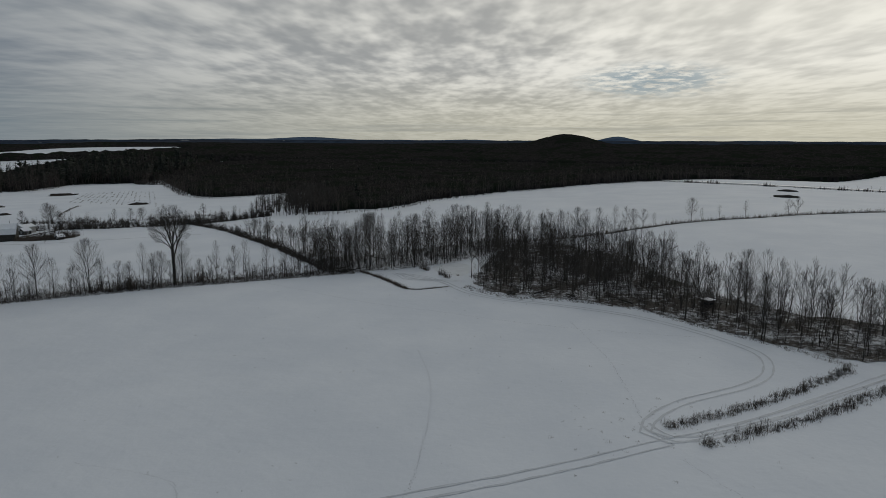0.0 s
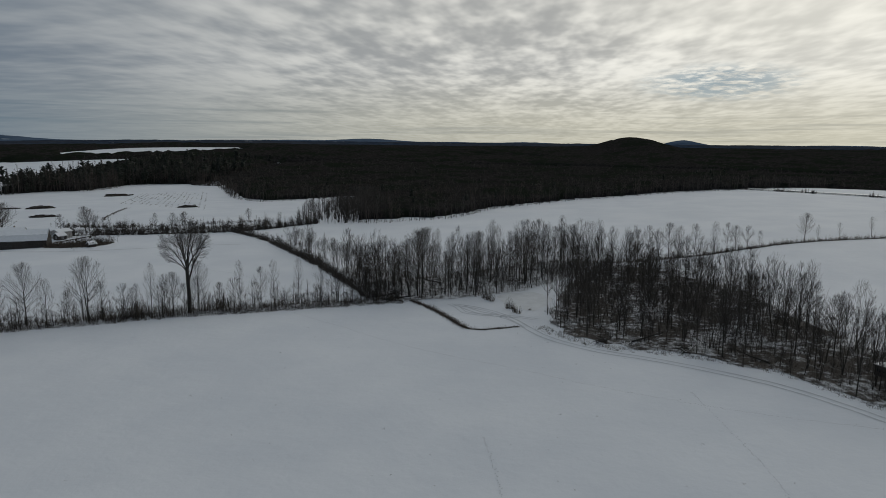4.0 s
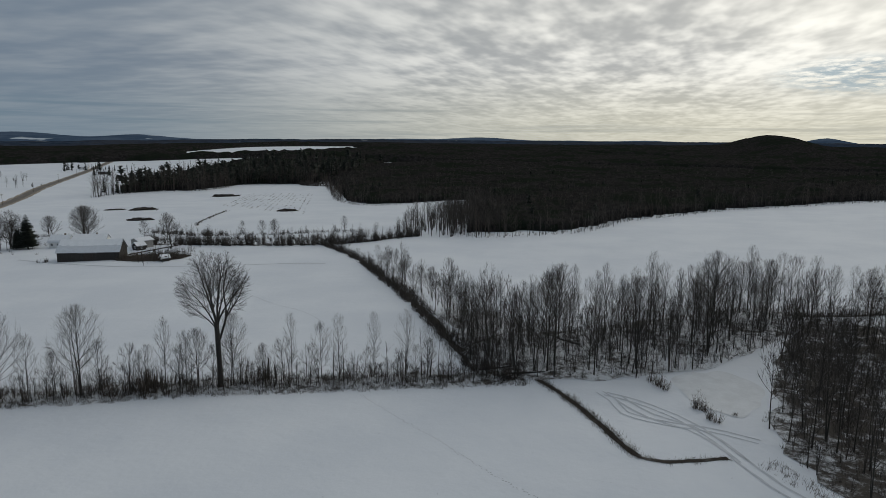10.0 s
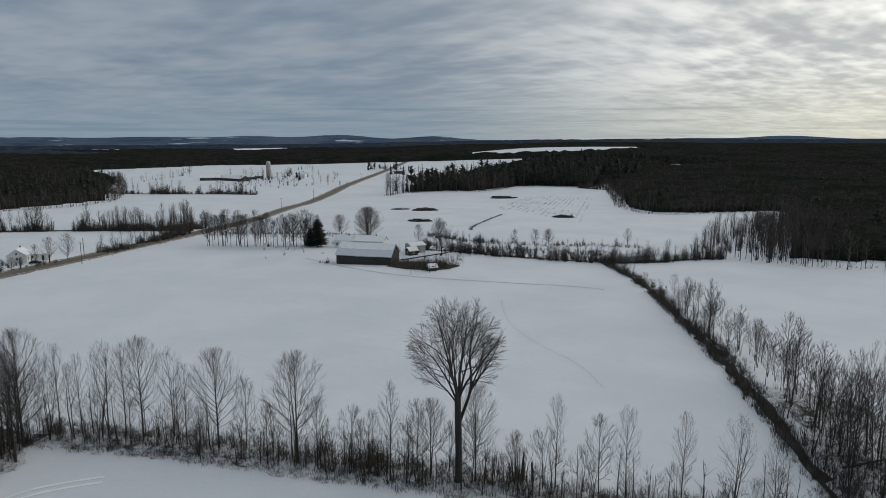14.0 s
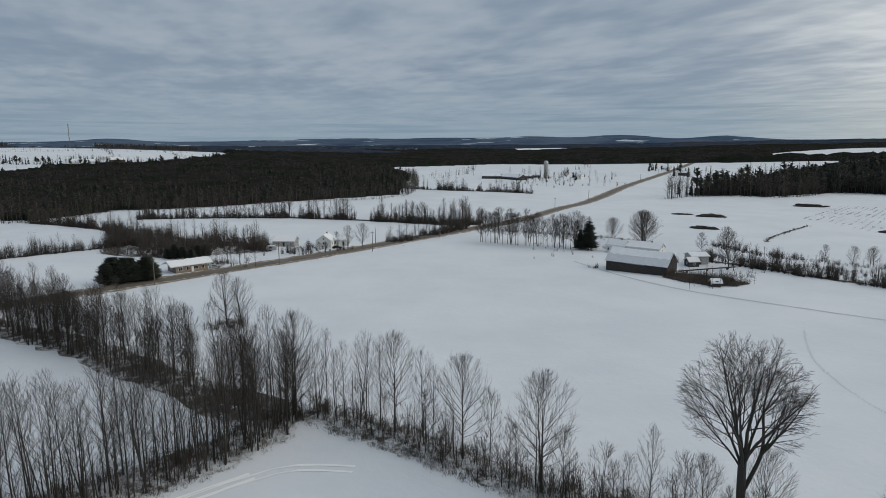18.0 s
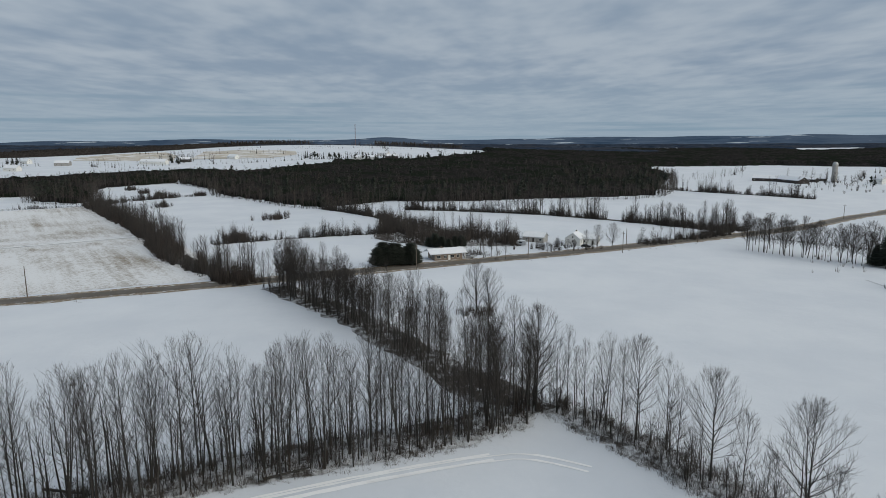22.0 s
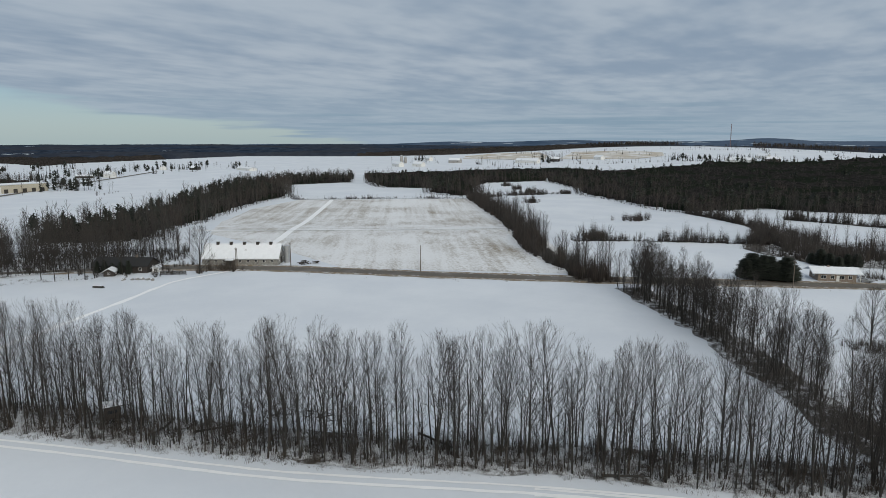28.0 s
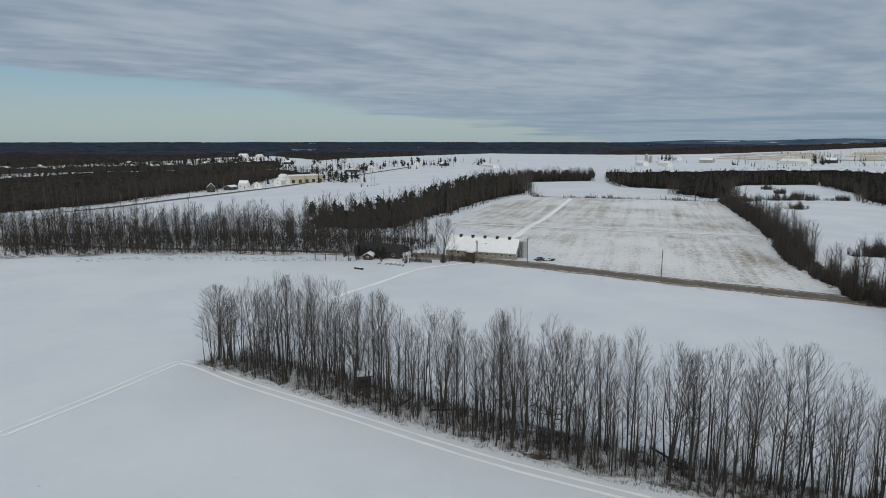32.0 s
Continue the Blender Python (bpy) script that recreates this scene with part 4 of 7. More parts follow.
def far_woods():
    turns = 900
    radii = [1120.0]
    while radii[-1] < 4850:
        radii.append(radii[-1] * 1.012)
    r, a = np.array(radii), np.linspace(0, 2 * math.pi, turns, endpoint=False)
    R, A = np.meshgrid(r, a, indexing="ij")
    q = random.Random(9)
    J = np.array([[q.uniform(-1, 1) for _ in a] for _ in r])
    X, Y = -39 + R * np.cos(A + J * 0.002), 135 + R * np.sin(A + J * 0.002)
    keep = np.array([[not any(inside(x, y, c) for c in CLEARINGS) for x, y in zip(rx, ry)] for rx, ry in zip(X, Y)])
    keep[0] = False
    Z = ground_z(X, Y) + np.where(keep, 9.0 + 2.2 * np.roll(J, 7, 1) + 5.0 * lumps(X, Y, 260.0, 0.3), -3.0)
    i, j = np.meshgrid(np.arange(len(r) - 1), np.arange(turns), indexing="ij")
    p, s = i * turns + j, i * turns + (j + 1) % turns
    quads = np.stack([p, p + turns, s + turns, s], -1).reshape(-1, 4)
    k = keep.ravel()
    quads = quads[k[quads].any(1)]
    # Past these distances the woods take the colour with haze painted in.
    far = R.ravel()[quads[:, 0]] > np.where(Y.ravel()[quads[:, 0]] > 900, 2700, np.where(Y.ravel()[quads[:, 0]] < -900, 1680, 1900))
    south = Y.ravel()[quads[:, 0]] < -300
    for name, q, mat, label in (("far_woods", quads[~far & ~south], CANOPY, "dark leafless woods rolling away"), ("far_woods", quads[~far & south], BARE_CANOPY, "grey-brown leafless woods rolling away"), ("horizon_woods", quads[far], HAZED_WOODS, "woods with glades at the horizon, tinted blue-grey for haze")):
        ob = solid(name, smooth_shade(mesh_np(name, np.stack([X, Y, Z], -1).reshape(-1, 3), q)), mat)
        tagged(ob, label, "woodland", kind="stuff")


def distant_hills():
    """Low ridges that close the view, blue with haze painted into their colour."""
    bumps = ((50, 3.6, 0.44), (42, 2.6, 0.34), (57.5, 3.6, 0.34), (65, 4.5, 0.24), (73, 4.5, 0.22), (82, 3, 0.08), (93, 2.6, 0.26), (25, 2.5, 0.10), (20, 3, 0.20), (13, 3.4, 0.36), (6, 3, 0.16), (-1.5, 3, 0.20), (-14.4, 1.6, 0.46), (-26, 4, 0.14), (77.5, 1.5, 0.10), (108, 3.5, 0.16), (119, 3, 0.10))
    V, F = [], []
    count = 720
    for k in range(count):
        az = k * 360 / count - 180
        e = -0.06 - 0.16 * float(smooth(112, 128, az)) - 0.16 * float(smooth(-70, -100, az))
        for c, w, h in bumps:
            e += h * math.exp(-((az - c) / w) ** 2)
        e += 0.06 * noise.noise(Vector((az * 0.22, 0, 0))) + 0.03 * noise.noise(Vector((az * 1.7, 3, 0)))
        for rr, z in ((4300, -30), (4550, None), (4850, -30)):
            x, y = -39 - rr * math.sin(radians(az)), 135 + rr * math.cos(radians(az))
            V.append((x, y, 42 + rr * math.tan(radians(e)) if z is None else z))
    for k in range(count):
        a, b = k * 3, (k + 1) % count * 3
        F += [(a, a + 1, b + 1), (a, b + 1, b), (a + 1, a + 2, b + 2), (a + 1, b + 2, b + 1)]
    tagged(solid("backdrop_hills", smooth_shade(mesh_np("hills", V, F)), HILLS_HAZED), "low wooded hills along the horizon, tinted blue for haze", "hills", kind="structure")


far_woods()
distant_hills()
def brush(name, places, size, label, kinds=None, mat=None):
    kinds = kinds or BUSHES
    joined(name, kinds, [(rng.randrange(len(kinds)), x, y, rng.uniform(0, 6.28), rng.uniform(*size)) for x, y in places], mat or SHRUB, label, "brush")


# each wood: outline, its open side as a line, share of evergreens, names
WOODS = (("north_woods", WOOD_NORTH, [(-400, 850), (-317, 709)] + WOOD_NORTH[:14], 0.05, 0.62, "dense leafless maple wood behind the fields"),
         ("pine_woods", WOOD_PINES, WOOD_PINES[:7], 0.7, 1.3, "dark mixed wood with tall pines beside the road"),
         ("west_woods", WOOD_WEST, WOOD_WEST[:13], 0.34, 0.7, "dense mixed wood with spruces beyond the road"),
         ("arm_woods", WOOD_ARM, WOOD_ARM[:12], 0.42, 0.78, "dense mixed wood along a stubble field"),
         ("corner_woods", WOOD_CORNER, WOOD_CORNER[:11], 0.30, 0.7, "dense mixed wood round snowy glades"),
         ("south_woods", WOOD_SOUTH, WOOD_SOUTH[:8], 0.08, 0.7, "leafless wood behind a country road"))
for name, poly, front, green, size, label in WOODS:
    arm = name == "arm_woods"
    canopy("woods", poly, 5.0 if arm else 6.5, 4.5 if arm else 10.0 if name == "pine_woods" else 6.5, label, poly + poly[:1] if arm else front, BARE_CANOPY if name == "south_woods" else CANOPY)
    spots = [p for p in scatter(poly, 5.8 if arm else 9.0, rng)]
    deep = from_line(np.array([p[0] for p in spots]), np.array([p[1] for p in spots]), front)
    bare, dark = [], []
    for (x, y), d in zip(spots, deep):
        if rng.random() > (1.0 if d < 60 else 0.6 if d < 150 else 0.15) or math.hypot(x + 39, y - 135) > 1150:
            continue
        far = math.hypot(x + 39, y - 135)
        clump = noise.noise(Vector((x / 55, y / 55, 4.0))) * 0.55
        if rng.random() < green + clump * (1 if green > 0.1 else 0.2) + (0.12 if arm and d > 18 else -0.2 if arm else 0):
            dark.append((rng.randrange(4), x, y, rng.uniform(0, 6.28), rng.uniform(0.7, 1.15) * size * (1.0 if arm else 1.25)))
        else:
            bare.append((rng.randrange(5), x, y, rng.uniform(0, 6.28), rng.uniform(0.7, 1.15) * size * 1.25))
    for x, y in line_places(front, 1.5, 10, rng):
        bare.append((rng.randrange(5), x, y, rng.uniform(0, 6.28), rng.uniform(0.4, 1.15) * size * 1.25))
    joined("wood_trees", CROWNS, bare, GREY_TWIG, "bare grey crowns of a dense wood", "trees")
    joined("wood_spruces", FIRS, dark, NEEDLE, "dark spruces standing in a wood", "trees")
    brush("wood_brush", line_places(front, 1.5, 6, rng), (0.4, 0.9), "grey brush along the edge of a wood", HEDGING, TWIG)

for ring in ([(-1790, -414), (-1812, -344), (-1812, -268), (-1826, -194), (-1832, -161), (-1880, -161), (-1880, -268), (-1862, -414)], [(-1845, 10), (-1868, 100), (-1890, 250), (-1960, 270), (-1930, 100), (-1900, 10)], [(-1500, -770), (-1590, -640), (-1640, -580), (-1690, -600), (-1640, -740), (-1560, -830)]):
    joined("crest_woods", CROWNS + FIRS[2:], [(rng.randrange(7), x, y, rng.uniform(0, 6.28), rng.uniform(0.75, 1.1)) for x, y in scatter(ring, 6.0, rng)], TWIG, "dark wood along the crest of a far rise", "trees")
for x, y, spread, count in ((-1352, -366, 8, 9), (-1335, -352, 9, 10), (-1320, -339, 8, 8), (-1300, -305, 12, 16), (-1294, -261, 6, 5), (-1385, 8, 12, 14), (-1350, 40, 16, 22), (-1330, 90, 16, 18), (-1300, 130, 14, 14), (-1660, 160, 10, 6), (-1180, -420, 7, 6), (-1250, -600, 12, 9)):
    joined("farm_clump", CROWNS + FIRS[:2], [(rng.randrange(7), x + rng.gauss(0, spread), y + rng.gauss(0, spread), rng.uniform(0, 6.28), rng.uniform(0.5, 0.95)) for _ in range(count)], TWIG, "dark clump of trees round a far farm", "trees")

RISE_FOOT = [(-1330, -110), (-1287, -58), (-1300, -32), (-1268, 9), (-1225, 60), (-1215, 120), (-1290, 165), (-1310, 204), (-1420, 262), (-1470, 290)]
joined("rise_spruces", FIRS, [(rng.randrange(4), x, y, rng.uniform(0, 6.28), rng.uniform(0.4, 1.25)) for x, y in line_places(RISE_FOOT, 4.0, 26, rng) if noise.noise(Vector((x / 30, y / 30, 3))) > -0.12], NEEDLE, "dark spruces at the foot of a far rise", "trees")
joined("rise_trees", CROWNS, [(rng.randrange(5), x, y, rng.uniform(0, 6.28), rng.uniform(0.4, 0.9)) for x, y in line_places(RISE_FOOT, 4.5, 30, rng)], GREY_TWIG, "bare trees at the foot of a far rise", "trees")
HILL_LINES = ([(-1500, -640), (-1450, -350), (-1420, -150)], [(-1290, -330), (-1450, -290), (-1620, -250)], [(-1350, 70), (-1700, 40), (-1900, -60)], [(-1400, 200), (-1600, 180), (-1780, 150)], [(-1250, -420), (-1150, -330), (-1220, -160)], [(-1560, -160), (-1620, 0), (-1650, 120)], [(-1637, -129), (-1690, -75), (-1747, -20)], [(-1747, -20), (-1710, 154), (-1692, 240)], [(-1138, -420), (-1100, -330), (-1057, -239)], [(-1200, -181), (-1250, -120), (-1300, -40)],
              [(-400, -440), (-436, -470), (-436, -484)], [(-1020, 640), (-900, 560), (-820, 470)], [(-840, 700), (-760, 640), (-690, 560)], [(-980, 860), (-900, 760), (-840, 700)])
for line in HILL_LINES:
    joined("field_trees", CROWNS + LOW_TREES + FIRS[:1], [(rng.randrange(10), x, y, rng.uniform(0, 6.28), rng.uniform(0.35, 0.8)) for x, y in line_places(line, 5.0, 8, rng) if noise.noise(Vector((x / 60, y / 60, 2))) > -0.15], GREY_TWIG, "scattered bare trees along a far field line", "trees")

# ---- road, fields ----
ROAD = [(-60, -190), (-105, -138), (-150, -94), (-181, -60), (-196, -35), (-209, -5), (-219, 22), (-243, 76), (-267, 122), (-296, 180), (-319, 222), (-357, 285), (-409, 371), (-521, 510), (-625, 645), (-758, 818), (-930, 1050), (-1130, 1320)]
strip("road_verge", ROAD, 12.0, VERGE, 0.05, 5.0, "road verge with dead grass poking out of snow", "verge", ragged=0.8)
strip("road", ROAD, 6.4, ASPHALT, 0.10, 5.0, "grey country road with dry worn asphalt", "road", crown=0.06)
strip("far_road", [(60, -250), (-95, -352), (-201, -425), (-341, -512), (-487, -628), (-725, -799)], 7.0, ASPHALT, 0.35, 8.0, "distant country road along a wood", "road")
strip("far_road", [(120, 664), (160, 648), (201, 630), (258, 579), (304, 527), (380, 455)], 9.0, PRESSED, 0.6, 8.0, "distant road under packed snow beside a wood", "road", ragged=0.6)
patch("stubble_field", [(-251, 72), (-214, -6), (-228, -40), (-252, -118), (-310, -176), (-380, -222), (-455, -243), (-543, -116), (-420, -28)], STUBBLE, 9, 0.06, "corn stubble poking through thin snow", "field")
strip("field_path", [(-222, -42), (-240, -65), (-261.5, -79), (-340, -134), (-448, -205), (-464, -216)], 3.4, PRESSED, 0.16, 5, "snow-covered farm track across stubble", "path")
strip("field_path", [(-262, -140), (-264, -127), (-310, -66), (-361, -10), (-374, 4)], 3.8, PRESSED, 0.2, 5, "snow-covered farm track across stubble", "path")

# ---- tree rows near the camera ----
ROW_FRONT = [(-76, 14), (-83, 33), (-91, 58), (-101, 86), (-113, 111), (-121, 136), (-130, 152)]
ROW_BAND = ROW_FRONT + [(x - 11, y + 3) for x, y in reversed(ROW_FRONT)]
patch("row_floor", rough(ROW_BAND, 2.0, 0.8), LITTER, 4, 0.08, "leaf litter and thin snow under a tree row", "ground")
CORNER_HEDGE = [(-134, 153), (-160, 138), (-190, 122), (-215, 105), (-236, 90)]
strip("hedge_floor", CORNER_HEDGE, 10, DARK_LITTER, 0.07, 4, "leaf litter and thin snow under a hedge", "ground", ragged=1.2)
NORTH_ROW = [(-138, 156.5), (-131, 161), (-112, 171.5), (-98, 178), (-87, 184), (-68, 191.5), (-55, 197), (-42, 202), (-30, 207)]
strip("row_floor", NORTH_ROW, 6.4, LITTER, 0.03, 1.4, "leaf litter and thin snow under a tree row", "ground", ragged=1.5)
LOT_NORTH = [(-38, 204), (-26, 206), (-10, 212), (4, 222), (16, 238), (32, 262), (22, 274), (0, 258), (-22, 240), (-38, 230), (-50, 234), (-45, 220)]
LOT_EAST = [(10, 187), (14, 179), (22.5, 173), (36, 169), (50, 162), (60, 148), (70, 135), (79, 124), (84, 120), (112, 128), (104, 146), (84, 160), (76, 176), (70, 200), (66, 228), (48, 256), (30, 264), (20, 240), (12, 212)]
LOT_WEST = [(-46, 227), (-39, 212), (-32, 214), (-33, 236), (-42, 246), (-52, 250), (-60, 248)]
patch("wood_floor", rough(LOT_WEST), LITTER, 4, 0.1, "brushy litter and snow in a small wood", "ground")
patch("wood_floor", rough(LOT_NORTH), LITTER, 4, 0.07, "brushy litter and snow in a small wood", "ground")
patch("wood_floor", rough(LOT_EAST), DARK_LITTER, 4, 0.075, "brushy litter and snow in a small wood", "ground")
HEDGE_NE = [(-145, 353), (-128, 336), (-111, 317), (-96, 296), (-80, 273), (-68, 255), (-57, 238), (-47, 221), (-38, 208)]
strip("hedge_floor", HEDGE_NE, 2.2, FLOOR, 0.06, 3, "dark brushy strip between two fields", "ground", ragged=0.6)
HEDGE_EAST = [(26, 264), (50, 272), (69, 281), (111, 306), (155, 321), (190, 334), (260, 352), (360, 372)]
strip("hedge_floor", HEDGE_EAST, 1.6, FLOOR, 0.06, 5, "dark brushy strip between two fields", "ground", ragged=0.5)


def plant(places, kinds, size, label, group, wide=1.0):
    for x, y in places:
        k = kinds[rng.randrange(len(kinds))]
        k.set_down(x, y, rng.uniform(0, 6.28), rng.uniform(*size), label, group, wide)


# the long row: tallest in the middle, a spreading tree at its end
row_places = [p for p in scatter(ROW_BAND, 2.85, rng)]
plant([p for p in row_places if p[1] > 22], SLIM + FORKED, (0.78, 1.12), "tall slender leafless tree in a dense row on snow", "trees of the long row")
plant([p for p in row_places if p[1] <= 22], FORKED, (0.72, 0.9), "slender leafless tree at the end of a row", "trees of the long row")
ROUND[1].set_down(-80, 15, 0.4, 0.95, "spreading leafless tree at the end of a row", "trees of the long row", 1.15)
joined("row_stems", STEMS, [(rng.randrange(4), x, y, rng.uniform(0, 6.28), rng.uniform(0.6, 1.25)) for x, y in scatter(ROW_BAND, 2.0, rng)], TWIG, "thin leafless saplings under a tree row", "trees")
brush("row_saplings", [p for p in scatter(ROW_BAND, 5.5, rng)], (0.6, 1.2), "thin leafless saplings under a tree row", [k.all for k in SAPLING[:1]] + BUSHES, TWIG)
plant(line_places(CORNER_HEDGE, 1.9, 8, rng), SLIM + FORKED + SLIM + ROUND, (0.68, 1.06), "leafless tree in a wide hedge between fields", "trees of the corner hedge")
plant(line_places(CORNER_HEDGE[2:], 2.0, 9, rng), FORKED + ROUND, (0.62, 0.95), "leafless tree in a wide hedge between fields", "trees of the corner hedge")
joined("hedge_trees", SEMI, [(rng.randrange(6), x, y, rng.uniform(0, 6.28), rng.uniform(0.55, 0.9)) for x, y in line_places(CORNER_HEDGE[1:], 0.9, 9, rng)], TWIG, "slender leafless trees in a hedge", "trees")
for x, y, h in ((-130.5, 151.5, 15.5), (-136, 154, 17.0)):
    ROUND[0].set_down(x, y, h, h / 16.0, "stout leafless tree at the corner of two hedges", "trees of the corner hedge", 0.95)
for x, y, h, k in ((-136, 159, 14.8, SLIM[0]), (-134.5, 157, 13.5, FORKED[1]), (-132, 159.5, 12.5, SLIM[4]), (-129.5, 162.5, 13.8, FORKED[2]), (-133, 161, 13.5, SLIM[1]), (-131, 164, 15, FORKED[0]), (-127, 165, 15.3, SLIM[3]), (-124.5, 166.5, 16.5, ROUND[2]), (-121, 169.5, 14.5, FORKED[2]),
                   (-117, 169.5, 13, SLIM[2]), (-112.5, 172, 15.9, ROUND[0]), (-109.5, 174.5, 11.2, SAPLING[1]), (-100.5, 177, 16.4, ROUND[1]), (-87, 181.5, 14.2, SLIM[4]), (-84, 186, 11, ROUND[1]),
                   (-78.5, 188.5, 14, ROUND[2]), (-70, 194, 13, SLIM[1]), (-65, 196, 11, SAPLING[0]), (-62, 197, 12.7, SLIM[3]), (-56, 199, 12.9, SLIM[4]), (-51, 202, 13, FORKED[1]), (-47, 203, 11.5, FORKED[0]),
                   (-41, 206, 12, SLIM[2]), (-94, 181, 9, SAPLING[2]), (-91.5, 182.5, 8.5, SAPLING[1]), (-74.5, 191.5, 7.5, SAPLING[0]), (-105, 176, 8, SAPLING[0])):
    top = float(k.all[0][:, 2].max())
    k.set_down(x, y, rng.uniform(0, 6.28), h / top, "leafless tree with a fan of fine branches in a field row", "trees of the field row", 0.9 if k is ROUND[2] else 1.0)
ELM.set_down(-80.3, 187.2, 0.6, 1.0, "great leafless elm with a bare bole and vase-shaped crown", "")
for x, y, h, lean in ((-74, 192.5, 4.0, 0.05), (-72.8, 193.2, 2.6, -0.1)):
    t = Twigs()
    t.limb([np.array(p) for p in ((0, 0, -0.3), (lean, 0, h * 0.5), (lean * 3, 0.1, h))], [0.2, 0.17, 0.1], 7)
    ob = solid("broken_snag", mesh_np("broken_snag", *t.arrays()), BARK)
    ob.location = (x, y, lay(x, y))
    tagged(ob, "dead broken tree stump standing in a field row", "snag")
plant(scatter(LOT_NORTH, 5.0, rng), SLIM + FORKED + ROUND[:1], (0.6, 1.02), "slender leafless tree in a small wood", "trees of the small wood")
plant(scatter(LOT_EAST, 9.5, rng), ROUND + SLIM + FORKED, (0.66, 0.98), "round leafless tree in a small brushy wood", "trees of the small wood")
plant([(-10, 217), (-25, 214), (4, 231)], ROUND, (1.1, 1.3), "broad leafless tree standing over a small wood", "trees of the small wood")
joined("wood_trees", SEMI, [(rng.randrange(6), x, y, rng.uniform(0, 6.28), rng.uniform(0.6, 0.95)) for x, y in scatter(rough(LOT_EAST, 3, 2.0), 4.5, rng)], TWIG, "slender leafless trees in a small wood", "trees")
joined("hedge_trees", SEMI, [(rng.randrange(6), x, y, rng.uniform(0, 6.28), rng.uniform(0.5, 0.85)) for x, y in line_places([(-92, 294), (-79, 276), (-65, 258), (-53, 241), (-44, 223)], 1.5, 6, rng)], TWIG, "slender leafless trees in a hedge", "trees")
ROUND[0].set_down(-26, 211, 2.4, 1.12, "broad leafless tree with an arching crown over a small wood", "trees of the small wood")
for k in range(5):
    SAPLING[1].set_down(-105 + rng.uniform(-0.8, 0.8), 82.5 + rng.uniform(-0.8, 0.8), k * 1.3, rng.uniform(0.45, 0.7), "thin pale birch sapling before a tree row", "birch saplings", 0.8)
for x, y, turn, length in ((-95.5, 55, 0.5, 7.0), (-99, 62, 2.2, 6.0), (-112, 92, 1.2, 8.0), (-40.5, 226, 0.9, 9.0), (-26, 230.5, 2.7, 10.0), (-35, 208.5, 0.3, 7.0), (-29, 207.6, 0.1, 6.0), (30, 178, 0.6, 9.0), (48, 168, 2.3, 8.0), (124.5 - 240, 118, 1.8, 6.0)):
    t = Twigs()
    t.limb([np.array(p) for p in ((-length / 2, 0, 0.25), (0, 0.15, 0.55), (length / 2, -0.1, 1.1))], [0.19, 0.15, 0.07], 7)
    for k in range(6):
        u = rng.uniform(0.0, 0.48) * length
        t.limb([np.array((u, 0, 0.8)), np.array((u + rng.uniform(0.4, 1.3), rng.uniform(-1.2, 1.2), rng.uniform(0.6, 2.0)))], [0.05, 0.012], 4)
    ob = solid("fallen_trunk", mesh_np("fallen_trunk", *t.arrays()), BARK)
    ob.matrix_basis = Matrix.Translation((x, y, lay(x, y))) @ Matrix.Rotation(turn, 4, "Z")
    tagged(ob, "fallen tree trunk with broken limbs on snow", "fallen tree", "fallen trunks")
YARD[2].set_down(-201, 150, 1.0, 0.82, "leafless tree alone in a snow field with brush at its foot", "", 1.05)
YARD[0].set_down(-199, 153.5, 2.0, 0.76, "leafless tree in a snow field beside another", "")
brush("brush", [(-201 + rng.uniform(-4, 4), 150 + rng.uniform(-5, 5)) for _ in range(44)], (0.4, 0.85), "brown brush round the foot of a field tree")
for x, y, h in ((117, 311, 12), (74, 283, 12.7), (147, 320, 9.5), (172, 328, 9), (178, 331, 9.5), (122, 311, 7), (132, 315, 7.5), (48, 272, 13), (52, 274, 12), (56, 276, 13.5), (60, 277, 12), (66, 280, 12.5), (80, 288, 11.5),
                (84, 291, 10), (90, 296, 9), (96, 300, 6.5), (40, 268, 13), (35, 266, 13.5), (44, 270, 12)):
    k = (SAPLING + FORKED)[rng.randrange(6)] if rng.random() < 0.6 else ROUND[rng.randrange(3)]
    k.set_down(x, y, rng.uniform(0, 6.28), h / float(k.all[0][:, 2].max()), "leafless tree on a hedge line between snow fields", "trees of the far hedge")

brush("brush", scatter(ROW_BAND, 1.5, rng), (0.3, 0.95), "brown leafless brush under a tree row")
joined("row_stems", STEMS, [(rng.randrange(4), x, y, rng.uniform(0, 6.28), rng.uniform(0.5, 1.0)) for x, y in line_places(NORTH_ROW, 1.8, 4.5, rng)], TWIG, "thin leafless saplings in a field row", "trees")
plant(line_places(NORTH_ROW[4:], 3.2, 4.0, rng), SAPLING, (0.45, 0.95), "young leafless tree in a field row", "trees of the field row", 1.1)
plant(line_places(NORTH_ROW[:5], 6.0, 4.0, rng), SAPLING, (0.45, 0.9), "young leafless tree in a field row", "trees of the field row", 1.1)
brush("brush", line_places(NORTH_ROW, 0.5, 4.5, rng), (0.25, 0.8), "brown leafless brush under a tree row")
brush("brush", [(x + rng.uniform(-4, 4), y + rng.uniform(-2, 2)) for x, y in ((-93, 181), (-90, 183), (-96, 179.5), (-76, 191)) for _ in range(8)], (0.8, 1.5), "thicket of bare shrubs in a field row")
joined("hedge_stems", STEMS, [(rng.randrange(4), x, y, rng.uniform(0, 6.28), rng.uniform(0.5, 1.1)) for x, y in line_places(CORNER_HEDGE, 1.6, 10, rng)], TWIG, "thin leafless saplings in a hedge", "trees")
BAND_SOUTH = [(-60, -150), (-109, -118), (-140, -92), (-172, -72), (-196, -66), (-212, -82), (-190, -116), (-160, -150), (-110, -190), (-60, -215)]


